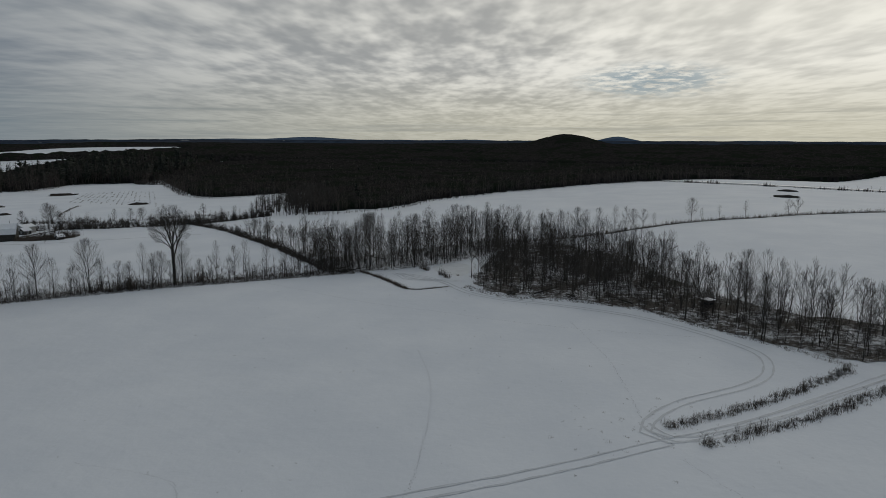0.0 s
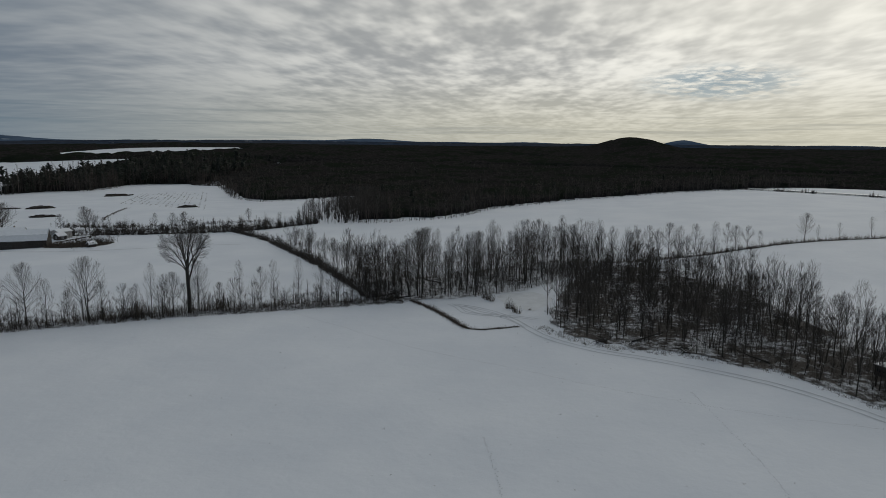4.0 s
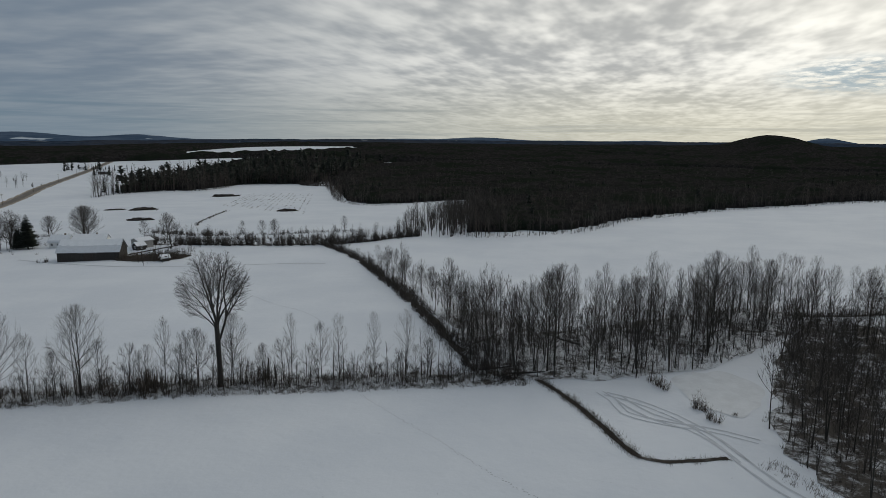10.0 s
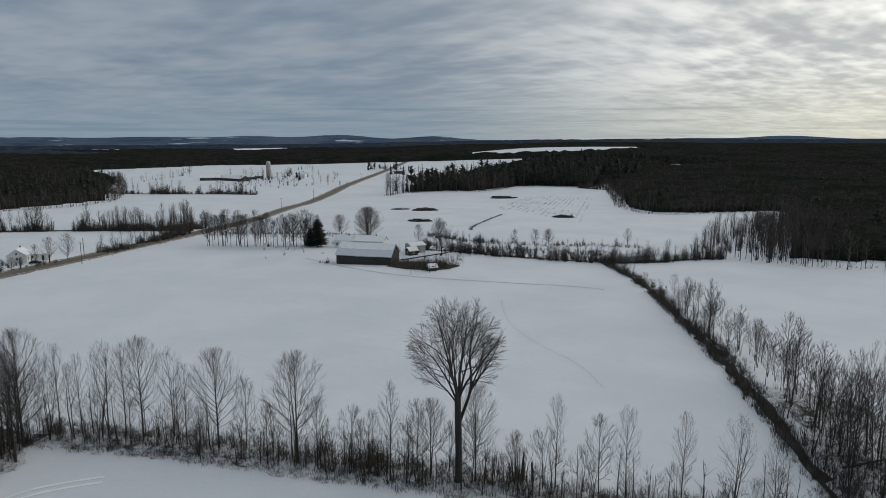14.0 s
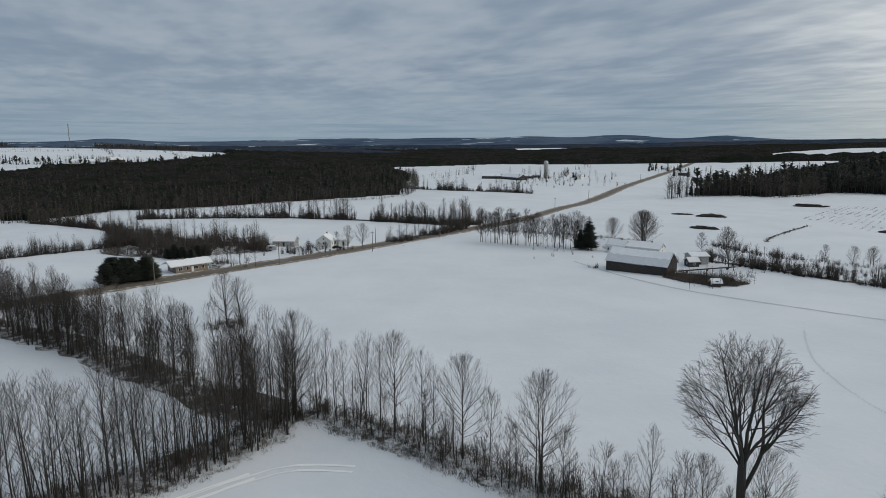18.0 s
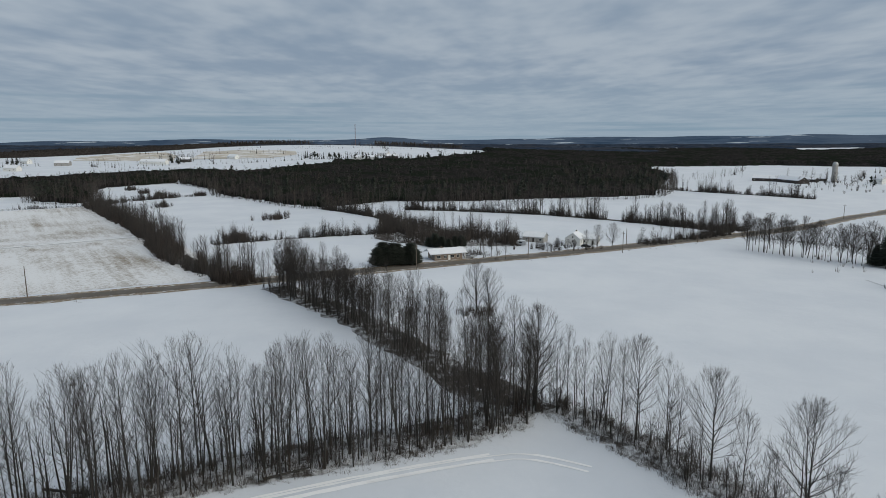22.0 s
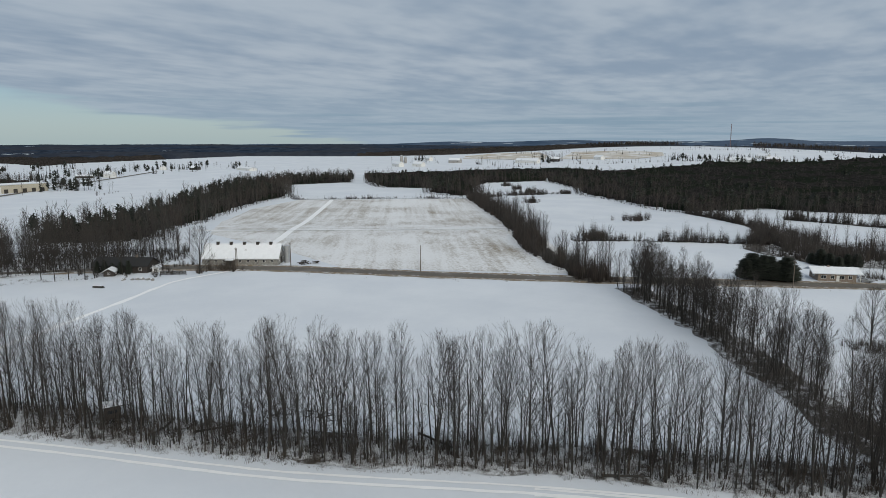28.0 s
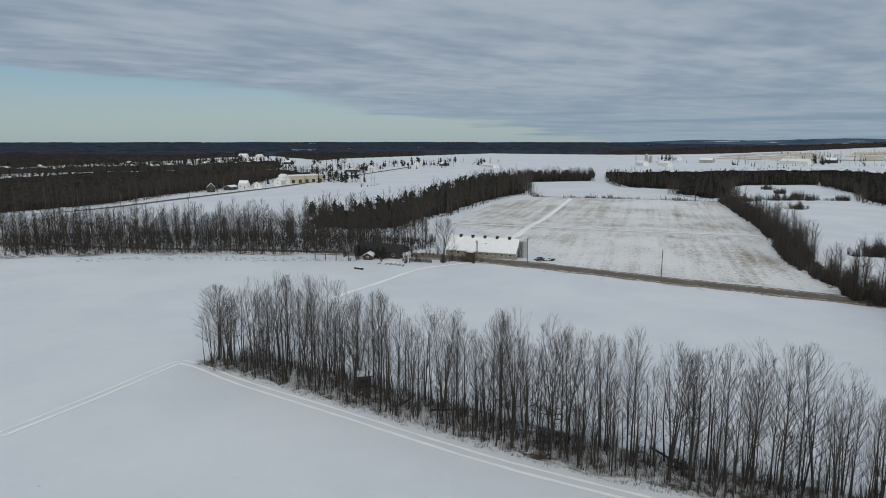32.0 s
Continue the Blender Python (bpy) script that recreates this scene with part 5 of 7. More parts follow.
def shrubs(places, size, label):
    joined("shrubs", SHRUBBY, [(rng.randrange(4), x, y, rng.uniform(0, 6.28), rng.uniform(*size)) for x, y in places], TWIG, label, "shrubs")


shrubs(line_places(NORTH_ROW, 0.62, 4.5, rng), (0.45, 1.05), "bare rounded shrubs under a field row")
shrubs(scatter(ROW_BAND, 3.1, rng), (0.35, 0.95), "bare rounded shrubs under a tree row")
shrubs(line_places(CORNER_HEDGE, 1.6, 8, rng), (0.4, 0.9), "bare rounded shrubs in a hedge")
shrubs(scatter(LOT_WEST, 4.6, rng), (0.5, 1.1), "bare rounded shrubs in a small wood")
brush("brush", scatter(LOT_WEST, 2.4, rng), (0.25, 0.9), "dark leafless brush in a small wood", HEDGING, TWIG)
joined("wood_trees", SEMI, [(rng.randrange(6), x, y, rng.uniform(0, 6.28), rng.uniform(0.5, 0.95)) for x, y in scatter(LOT_WEST, 4.4, rng)], TWIG, "slender leafless trees in a small wood", "trees")
shrubs(scatter(LOT_NORTH, 4.0, rng), (0.5, 1.1), "bare rounded shrubs in a small wood")
shrubs(scatter(LOT_EAST, 4.4, rng), (0.4, 1.1), "dark rounded shrubs in a small wood")
shrubs(scatter(BAND_SOUTH, 6.0, rng), (0.6, 1.4), "bare shrubs under a belt of trees")
brush("brush", line_places(CORNER_HEDGE, 0.22, 7, rng), (0.25, 0.75), "dark leafless brush in a hedge", HEDGING, TWIG)
brush("brush", scatter(LOT_NORTH, 1.7, rng), (0.25, 0.8), "dark leafless brush in a small wood", HEDGING, TWIG)
joined("wood_trees", SEMI, [(rng.randrange(6), x, y, rng.uniform(0, 6.28), rng.uniform(0.5, 0.95)) for x, y in scatter(LOT_NORTH, 5.4, rng)], TWIG, "slender leafless trees in a small wood", "trees")
brush("brush", scatter(rough(LOT_EAST, 3, 2.0), 1.6, rng), (0.2, 0.8), "dark leafless brush in a small wood", HEDGING, TWIG)
HEDGE_GAP = Vector((-109.5, 315.0))
lumpy = [p for p in line_places(HEDGE_NE, 0.13, 4.4, rng) if noise.noise(Vector((p[0] / 6, p[1] / 6, 3))) > -0.3 and (Vector(p) - HEDGE_GAP).length > 3.0]
brush("brush", lumpy, (0.25, 0.85), "dense dark brush between two snow fields", HEDGING, TWIG)
shrubs(lumpy[::9], (0.3, 1.0), "dark rounded shrubs in a hedge between two fields")
brush("brush", line_places(HEDGE_EAST, 0.4, 2.2, rng), (0.35, 0.7), "dense dark brush between two snow fields", THICKET)
brush("row_grass", line_places(NORTH_ROW, 0.1, 8.5, rng), (0.5, 1.3), "grey dead grass under a field row", LOW, GREY_TWIG)
brush("row_grass", scatter(ROW_BAND, 1.25, rng), (0.5, 1.3), "grey dead grass under a tree row", LOW, GREY_TWIG)
brush("dead_grass", line_places(ROW_FRONT, 0.25, 2.5, rng), (0.4, 0.9), "tawny dead grass at the foot of a tree row", LOW)
brush("dead_grass", line_places([(x + 1.5, y - 2.5) for x, y in NORTH_ROW], 0.3, 2.2, rng), (0.5, 1.1), "tawny dead grass at the foot of a tree row", LOW)
brush("dead_grass", line_places([(7, 184), (14, 176), (22, 171), (36, 168), (50, 161), (60, 147), (70, 134), (80, 119)], 0.3, 3.0, rng), (0.5, 1.2), "tawny dead grass along a wood", LOW)

# ---- hedges beyond the road ----
HEDGES_WEST = (([(-240, 80), (-290, 39), (-345, 8), (-404, -24), (-465, -66), (-545, -122)], 12, 0.95, 1.4), ([(-326, 42), (-344, 70), (-367, 122)], 5, 0.5, 3.0), ([(-511, 63), (-470, 90), (-426, 113), (-367, 122)], 7, 0.7, 2.2),
              ([(-486, 126), (-475, 159), (-454, 214), (-440, 235), (-420, 263), (-379, 307)], 8, 1.0, 1.5), ([(-423, 263), (-400, 300), (-385, 318)], 14, 1.0, 1.3), ([(-330, 240), (-352, 272), (-372, 300)], 8, 0.75, 2.4))
HEDGES_ROUND = (([(196, 616), (250, 566), (296, 516), (370, 446)], 4, 0.3, 9.0), ([(-230, 338), (-216, 342), (-172, 346), (-136, 357), (-124, 372), (-112, 386)], 7, 0.5, 3.0), ([(-238, 350), (-190, 358), (-150, 372)], 14, 0.3, 5.0), ([(-262, 378), (-225, 372), (-190, 380), (-150, 400)], 8, 0.3, 6.0),
              ([(-569, 472), (-646, 400), (-700, 372)], 6, 0.9, 2.2), ([(-480, -272), (-455, -248), (-476, -219), (-505, -180), (-541, -122)], 5, 0.32, 4.0),
              ([(-548, -118), (-590, -100), (-634, -62)], 5, 0.4, 4.0), ([(-560, -134), (-611, -90), (-650, -68)], 3, 0.3, 5.0), ([(-375, 820), (-400, 790), (-360, 780)], 5, 0.4, 4.0))
def lumpy_places(line, gap, wide, least=-0.22):
    """Places along a line that come in clumps, each with the height of its clump."""
    out = []
    for x, y in line_places(line, gap, wide, rng):
        k = noise.noise(Vector((x / 14, y / 14, 6.0))) + 0.5 * noise.noise(Vector((x / 5, y / 5, 2.0)))
        if k > least:
            out.append((x, y, min(1.0, 0.62 + 0.75 * (k - least))))
    return out


for line, wide, tall, gap in HEDGES_WEST + HEDGES_ROUND:
    thick = wide >= 9
    joined("hedge_shrubs", LOW_TREES, [(rng.randrange(4), x, y, rng.uniform(0, 6.28), rng.uniform(0.7, 1.45) * k * (1.15 if tall > 0.8 else 1.0 if tall > 0.35 else 0.6)) for x, y, k in lumpy_places(line, 0.42 if thick else 0.62, wide, -0.3 if tall > 0.35 else 0.02)], GREY_TWIG if thick else TWIG, "rounded bare shrubs along a field boundary", "shrubs")
    if tall > 0.4:
        strip("hedge_floor", line, wide * (0.75 if tall > 0.6 else 0.4), FLOOR, 0.1, 4, "dark brushy strip along a field boundary", "ground", ragged=wide * 0.12)
    brush("hedge", [p[:2] for p in lumpy_places(line, 0.3 if thick else 0.38, wide, -0.5)], (0.25, 0.4 + tall * 0.5), "leafless brush along a field boundary", HEDGING, GREY_TWIG if thick else TWIG)
    joined("hedge_trees", MID, [(rng.randrange(4), x, y, rng.uniform(0, 6.28), rng.uniform(0.6, 1.25) * tall * k) for x, y, k in lumpy_places(line, gap * 0.8, wide)], TWIG, "small bare trees along a field boundary", "trees")
COPSE = [(-345, 112), (-322, 138), (-322, 180), (-346, 184), (-372, 152), (-412, 128), (-400, 116)]
patch("copse_floor", rough(COPSE, 5, 2.5), DARK_LITTER, 4, 0.09, "dark litter and brush in a small copse", "ground")
brush("copse_brush", scatter(COPSE, 1.9, rng), (0.3, 0.8), "dense brown brush in a small copse", HEDGING, TWIG)
joined("copse_trees", LOW_TREES, [(rng.randrange(4), x, y, rng.uniform(0, 6), rng.uniform(0.6, 1.7)) for x, y in scatter(COPSE, 3.4, rng) if noise.noise(Vector((x / 22, y / 22, 8))) > -0.3], GREY_TWIG, "bare trees and shrubs behind a house", "trees")
joined("copse_trees", MID + LOW_TREES, [(rng.randrange(8), x, y, rng.uniform(0, 6), rng.uniform(0.5, 0.85)) for x, y in scatter(COPSE, 5.0, rng)], TWIG, "slender bare trees behind a house", "trees")
joined("yard_shrubs", LOW_TREES, [(rng.randrange(4), -318 + rng.gauss(0, 6), 197 + rng.gauss(0, 9), rng.uniform(0, 6), rng.uniform(0.4, 0.8)) for _ in range(40)], TWIG, "bare shrubs round a farmhouse yard", "shrubs")
MID_WOOD = [(-122, 378), (-84, 384), (-72, 400), (-96, 450), (-116, 560), (-150, 600), (-160, 560), (-135, 470)]
joined("wood_brush", MID + LOW_TREES[2:3], [(rng.randrange(5), x, y, rng.uniform(0, 6), rng.uniform(0.55, 0.9)) for x, y in scatter(MID_WOOD, 4.6, rng) if x > -134], TWIG, "slender young trees beside a wood", "trees")
joined("wood_trees", CROWNS, [(rng.randrange(5), x, y, rng.uniform(0, 6), rng.uniform(0.6, 1.0)) for x, y in line_places([(-130, 560), (-112, 500), (-98, 440), (-84, 392)], 0.9, 34, rng)], TWIG, "bare grey trees at the corner of a wood", "trees")
joined("band_trees", SEMI + MID, [(rng.randrange(10), x, y, rng.uniform(0, 6.28), rng.uniform(0.55, 1.1)) for x, y in scatter(BAND_SOUTH, 3.9, rng)], TWIG, "tall bare trees in a belt behind a snow field", "trees")
brush("band_brush", scatter(BAND_SOUTH, 2.3, rng), (0.5, 1.2), "brown brush under a belt of trees", THICKET, TWIG)
joined("edge_trees", MID, [(rng.randrange(4), x, y, rng.uniform(0, 6.28), rng.uniform(0.8, 1.35)) for x, y in line_places(WOOD_SOUTH[:6], 3.2, 9, rng)], GREY_TWIG, "pale slender trunks along the edge of a wood", "trees")
strip("belt_floor", [(-60, -165), (-109, -135), (-150, -105), (-190, -80)], 34, LITTER, 0.12, 6, "litter and snow under a belt of trees", "ground", ragged=2.0)
for (x, y), h in (((-443, 45), 9.5), ((-660, -128), 6), ((-629, -101), 7), ((-342, 48), 7.5), ((-532, -60), 6), ((-700, -160), 6)):
    joined("field_thicket", LOW_TREES, [(rng.randrange(4), x + rng.gauss(0, 0.5) * h, y + rng.gauss(0, 0.5) * h, rng.uniform(0, 6.28), rng.uniform(0.7, 1.4)) for _ in range(30)], GREY_TWIG, "thicket of small bare trees in a snow field", "thicket")


# ---- tracks on the snow ----
def ruts(line, label, gauge=1.7, wide=0.45, mat=None):
    # Ruts are flat ribbons on the snow, told apart by colour alone.
    for side in (-0.5, 0.5):
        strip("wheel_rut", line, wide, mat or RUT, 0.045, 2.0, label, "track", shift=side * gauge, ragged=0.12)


ruts([(-13, 202), (-8, 196), (0, 191), (8, 177), (18, 169), (30, 164), (47.7, 153.4), (59, 139.8), (65.4, 126.6), (63.1, 116.9), (56.8, 109.7), (41.1, 100.8), (34.5, 94), (32.8, 90.5), (35.5, 87.8), (46, 92), (57.7, 97.9), (80.7, 110.8), (110, 128)], "pair of wheel ruts curving across a snow field", 1.7, 0.38)
ruts([(35.4, 87.4), (16.3, 78.7), (-0.8, 72.1), (-20, 64)], "pair of wheel ruts across a snow field", 1.9, 0.4)
ruts([(33.5, 93.3), (35, 89.5), (40, 88.4), (57.7, 96.6)], "wheel ruts turning into a farm lane", 1.5, 0.35)
ruts([(47, 92), (62, 101), (80, 112), (110, 130)], "second pair of wheel ruts along a farm lane", 1.5)
ruts([(-16, 203.5), (-13.8, 200.5), (-11.7, 195.8), (-8, 194.0), (-4.2, 193.4), (0.4, 193.2), (7, 191)], "looping wheel ruts beside a small pond", 1.3, 0.35)
ruts([(-15, 203), (-10, 201), (-6, 198.2), (-2.5, 195), (0.4, 191), (4, 184)], "looping wheel ruts beside a small pond", 1.3, 0.35)
LONG_TRACK = [(-43.6, 28), (-55.5, 22), (-68, 15), (-73.5, 12.3), (-75, 15.5), (-78.3, 30), (-85, 51), (-92.5, 75), (-99, 91), (-107, 109), (-115, 130), (-119.5, 145), (-119.5, 151), (-116, 157.5)]
for side, wide in ((-0.4, 0.6), (1.3, 0.5)):
    strip("snow_track", LONG_TRACK[:12], wide, PRESSED, 0.045, 2.0, "packed snow vehicle track beside a tree row", "track", shift=side, ragged=0.09)
ruts(LONG_TRACK[9:], "wheel ruts along a tree row", 1.5, 0.35, PRESSED)
strip("snow_track", [(-96, -6), (-112, -12), (-128.7, -19.1), (-145.1, -26), (-166.7, -35.5), (-180, -35.5), (-191, -34.2), (-202, -29)], 1.5, PRESSED, 0.05, 3, "snowy drive leading to a road", "track", ragged=0.3)
strip("snow_track", [(-251, 291), (-225, 287.5), (-197, 286.5), (-175, 290.5), (-151, 298.5), (-132, 305.5), (-121, 307)], 1.2, RUT, 0.05, 3, "vehicle track across a snow field beside a barn", "track", ragged=0.3)
bm = bmesh.new()
bmesh.ops.create_circle(bm, cap_ends=True, segments=7, radius=0.17)
foot = bpy.data.meshes.new("print")
bmesh.ops.triangulate(bm, faces=bm.faces[:])
bm.to_mesh(foot)
bm.free()
PRINT = (np.array([v.co[:] for v in foot.vertices], dtype=np.float32) * np.array((1.0, 0.7, 1.0), dtype=np.float32) + np.array((0, 0, 0.035), dtype=np.float32), np.array([p.vertices[:] for p in foot.polygons], dtype=np.int32))
for line, big in (([(-138, 276), (-122, 257), (-106, 245), (-92, 238), (-81.4, 229)], 1.3), ([(-54.7, 190.5), (-46, 184), (-37, 178), (-29, 172), (-17.8, 165), (-6, 159.5), (3.6, 155.2), (16, 149), (29.6, 143.6), (42, 140), (56.7, 136.9)], 1.1),
                  ([(-3, 126.9), (0, 112), (0.8, 96.7), (0, 80.5), (-1.1, 72.1), (-4, 60)], 1.0), ([(31.7, 148.2), (34.4, 124.2), (34.3, 106.6), (33.6, 95.3)], 1.0), ([(-46, 79.6), (-33, 76.3), (-29.3, 73), (-24, 64)], 0.9), ([(35.6, 82.1), (39.4, 73.5), (44, 64)], 1.0)):
    joined("footprints", [PRINT], [(0, x, y, rng.uniform(0, 6), big * rng.uniform(0.45, 0.75)) for x, y in line_places(line, 0.36, 0.4, rng)], PRINT_GREY, "line of footprints, flat grey discs on snow", "footprints")
BANK = [(math.cos(a), math.sin(a), 1 + 0.16 * math.sin(2 * a + 0.6) + 0.09 * math.sin(3 * a) + 0.05 * math.sin(7 * a)) for a in (k * math.tau / 40 for k in range(40))]
patch("pond", [(3.8 + 6.6 * c * k - 2.0 * d * k, 210.0 + 10.5 * d * k) for c, d, k in BANK], ICE, 4, 0.055, "small frozen pond dusted with snow", "pond")
DITCH = [(-27, 206), (-21, 199), (-17, 193), (-13, 186.5), (-10, 181.5)]
strip("ditch_floor", DITCH, 0.9, FLOOR, 0.05, 1.5, "dark weedy ditch across snow", "ground", ragged=0.2)
strip("ditch_floor", [(-10, 181.5), (-6, 181), (-1, 183), (2, 184.5)], 0.7, FLOOR, 0.05, 1.5, "dark weedy ditch across snow", "ground", ragged=0.2)
brush("ditch_weeds", line_places(DITCH, 0.12, 1.4, rng), (0.5, 1.3), "dark dead weeds along a ditch", LOW)
brush("ditch_weeds", line_places([(-10, 181.5), (-6, 181), (-1, 183), (2, 184.5)], 0.2, 0.9, rng), (0.4, 0.9), "dark dead weeds along a ditch", LOW)
for x, y, s in ((-0.8, 200.9, 0.85), (0.2, 200, 0.7), (1.5, 196.4, 0.7), (1.0, 197.4, 0.6), (-5.6, 208, 1.0), (-6.4, 209.4, 0.8), (-7.5, 211, 0.7), (5, 199.5, 0.35)):
    joined("pond_bush", BUSHES, [(rng.randrange(4), x + rng.uniform(-0.5, 0.5), y + rng.uniform(-0.5, 0.5), rng.uniform(0, 6), s) for _ in range(3)], SHRUB, "brown leafless bush beside a frozen pond", "bush")
LANE = ([(36.5, 92), (43, 95.3), (49, 98.1), (64.4, 107.3), (77.8, 117.2)], [(40.1, 86.2), (47, 89.6), (55.4, 93.4), (66, 99.3), (77.9, 106.4), (100, 118)])
for line in LANE:
    spots = [p for p in line_places(line, 0.22, 2.0, rng) if noise.noise(Vector((p[0] * 0.22, p[1] * 0.22, 4))) > -0.42]
    brush("lane_weeds", spots, (0.5, 1.5), "brown weeds along a farm lane", LOW)
    shrubs(spots[::7], (0.16, 0.36), "low dark shrubs along a farm lane")
    brush("lane_weeds", spots[::3], (0.18, 0.46), "dark brush along a farm lane", THICKET, TWIG)
brush("grass_tufts", [(35 + rng.gauss(0, 9), 92 + rng.gauss(0, 6)) for _ in range(70)], (0.2, 0.5), "dead grass tufts poking through snow", LOW)
brush("grass_tufts", [(rng.uniform(-60, 60), rng.uniform(40, 180)) for _ in range(160)], (0.12, 0.3), "dead grass tufts poking through snow", LOW)
brush("verge_weeds", [(x + rng.uniform(-6, 6), y + rng.uniform(-6, 6)) for x, y in line_places(ROAD[4:12], 1.0, 11, rng)], (0.3, 0.8), "dead weeds along a road verge", LOW)
brush("field_weeds", [(x, y) for x, y in line_places([(-170, -58), (-140, -78), (-115, -100), (-80, -124)], 0.6, 8, rng)], (0.4, 1.2), "dead weeds at a field's edge", LOW)
for field in ([(-1300, -530), (-1400, -575), (-1490, -550), (-1540, -450), (-1400, -370), (-1260, -325)], [(-1293, -310), (-1420, -330), (-1516, -350), (-1540, -240), (-1490, -141), (-1400, -120), (-1322, -157)]):
    patch("hill_stubble", field, TAN_FIELD, 40, 0.5, "tan stubble field on a far rise", "field")


def mound(name, x, y, length, wide, high, turn, mat, label):
    """A low heap with a broken outline."""
    bm = bmesh.new()
    bmesh.ops.create_icosphere(bm, subdivisions=4, radius=1)
    for v in bm.verts:
        k = 1 + 0.35 * noise.noise(v.co * 2.3 + Vector((x, y, 0))) + 0.2 * noise.noise(v.co * 6 + Vector((y, x, 0)))
        v.co = Vector((v.co.x * length / 2 * k, v.co.y * wide / 2 * k, max(v.co.z, -0.15) * high * k))
    ob = part(name, bm, mat)
    ob.location, ob.rotation_euler = (x, y, lay(x, y)), (0, 0, turn)
    return tagged(ob, label, "heap")


# heaps of stones cleared from the fields
for x, y, ln, w, h, a in ((-390, 626, 24, 8, 2.4, 0.7), (-249, 499, 13, 5, 1.7, 0.6), (-351, 475, 18, 7, 2.0, 0.8), (-308, 422, 15, 5, 1.6, 0.5), (-372, 470, 14, 6, 0.9, 0.8), (254, 494, 14, 5, 1.3, -0.6), (226, 439, 16, 5, 1.5, -0.6)):
    mound("stone_mound", x, y, ln, w, h, a, SOIL, "heap of field stones and brush on snow")
    brush("heap_brush", [(x + rng.gauss(0, ln * 0.25), y + rng.gauss(0, ln * 0.2)) for _ in range(30)], (0.15, 0.5), "brush on a heap of field stones", HEDGING, TWIG)
    mound("snow_cap", x + 1, y + 1.5, ln * 0.7, w * 0.5, h * 1.02, a, ROOF_SNOW, "snow lying on a heap of field stones")
rows = []
for k in range(17):
    u = k / 16
    a, b = (-318 + 92 * u, 520 - 40 * u), (-385 + 60 * u, 660 + 20 * u)
    rows += [(a[0] + (b[0] - a[0]) * w + rng.uniform(-0.4, 0.4), a[1] + (b[1] - a[1]) * w) for w in (rng.random() for _ in range(70)) if noise.noise(Vector((k * 0.9, w * 7, 1))) > -0.15]
brush("corn_stubs", rows, (0.5, 1.0), "rows of corn stubs poking through snow", LOW)
strip("stone_fence", [(-255, 408), (-268, 430), (-290, 486)], 1.0, SOIL, 0.3, 2, "old stone fence line half buried in snow", "fence", ragged=0.7)
brush("fence_brush", line_places([(-255, 408), (-268, 430), (-290, 486)], 1.6, 3, rng), (0.2, 0.5), "brush along an old stone fence", THICKET)


# ---- buildings ----
def slab(bm, a, b):
    """An upright box between two corners, added to bm."""
    m = Matrix.Translation([(p + q) / 2 for p, q in zip(a, b)]) @ Matrix.Diagonal([abs(q - p) for p, q in zip(a, b)] + [1])
    return bmesh.ops.create_cube(bm, size=1, matrix=m)["verts"]


def box(name, a, b, mat, parent, label="", bevel=0.0):
    bm = bmesh.new()
    slab(bm, a, b)
    if bevel:
        bmesh.ops.bevel(bm, geom=bm.edges[:], offset=bevel, segments=2, affect="EDGES")
    return part(name, bm, mat, parent, label)


def gable_walls(L, W, eave, ridge, mat, parent, lip=0.0):
    """Walls with two gables, the ridge along x; a shell with thickness."""
    bm = bmesh.new()
    prof = [(-W / 2, 0), (W / 2, 0), (W / 2, eave), (0, ridge), (-W / 2, eave)]
    ends = [[bm.verts.new((x, y, z - (0.4 if z == 0 else 0))) for y, z in prof] for x in (-L / 2, L / 2)]
    bm.faces.new(ends[0][::-1])
    bm.faces.new(ends[1])
    for k in range(5):
        if k in (2, 3):
            continue
        bm.faces.new((ends[0][k], ends[0][(k + 1) % 5], ends[1][(k + 1) % 5], ends[1][k]))
    for k in (2, 3):
        bm.faces.new((ends[0][k], ends[0][(k + 1) % 5], ends[1][(k + 1) % 5], ends[1][k]))
    bmesh.ops.recalc_face_normals(bm, faces=bm.faces[:])
    return part("wall", bm, mat, parent)


def gable_roof(L, W, eave, ridge, mat, parent, over=0.45, thick=0.18, name="roof", lift=0.03, label="", sag=0.0):
    bm = bmesh.new()
    slope = (ridge - eave) / (W / 2)
    cut = []
    steps = 8
    for k in range(steps + 1):
        x = -L / 2 - over + (L + 2 * over) * k / steps
        dip = -sag * math.sin(math.pi * k / steps)
        prof = [(-W / 2 - over, eave - over * slope), (0, ridge + dip), (W / 2 + over, eave - over * slope)]
        cut.append([bm.verts.new((x, y, z + lift)) for y, z in prof] + [bm.verts.new((x, y, z + lift + thick)) for y, z in prof])
    for a, b in zip(cut, cut[1:]):
        for p, q in ((0, 1), (1, 2), (5, 4), (4, 3), (3, 0), (2, 5)):
            bm.faces.new((a[p], a[q], b[q], b[p]))
    for c in (cut[0], cut[-1]):
        bm.faces.new((c[0], c[1], c[4], c[3]))
        bm.faces.new((c[1], c[2], c[5], c[4]))
    bmesh.ops.recalc_face_normals(bm, faces=bm.faces[:])
    return part(name, bm, mat, parent, label)


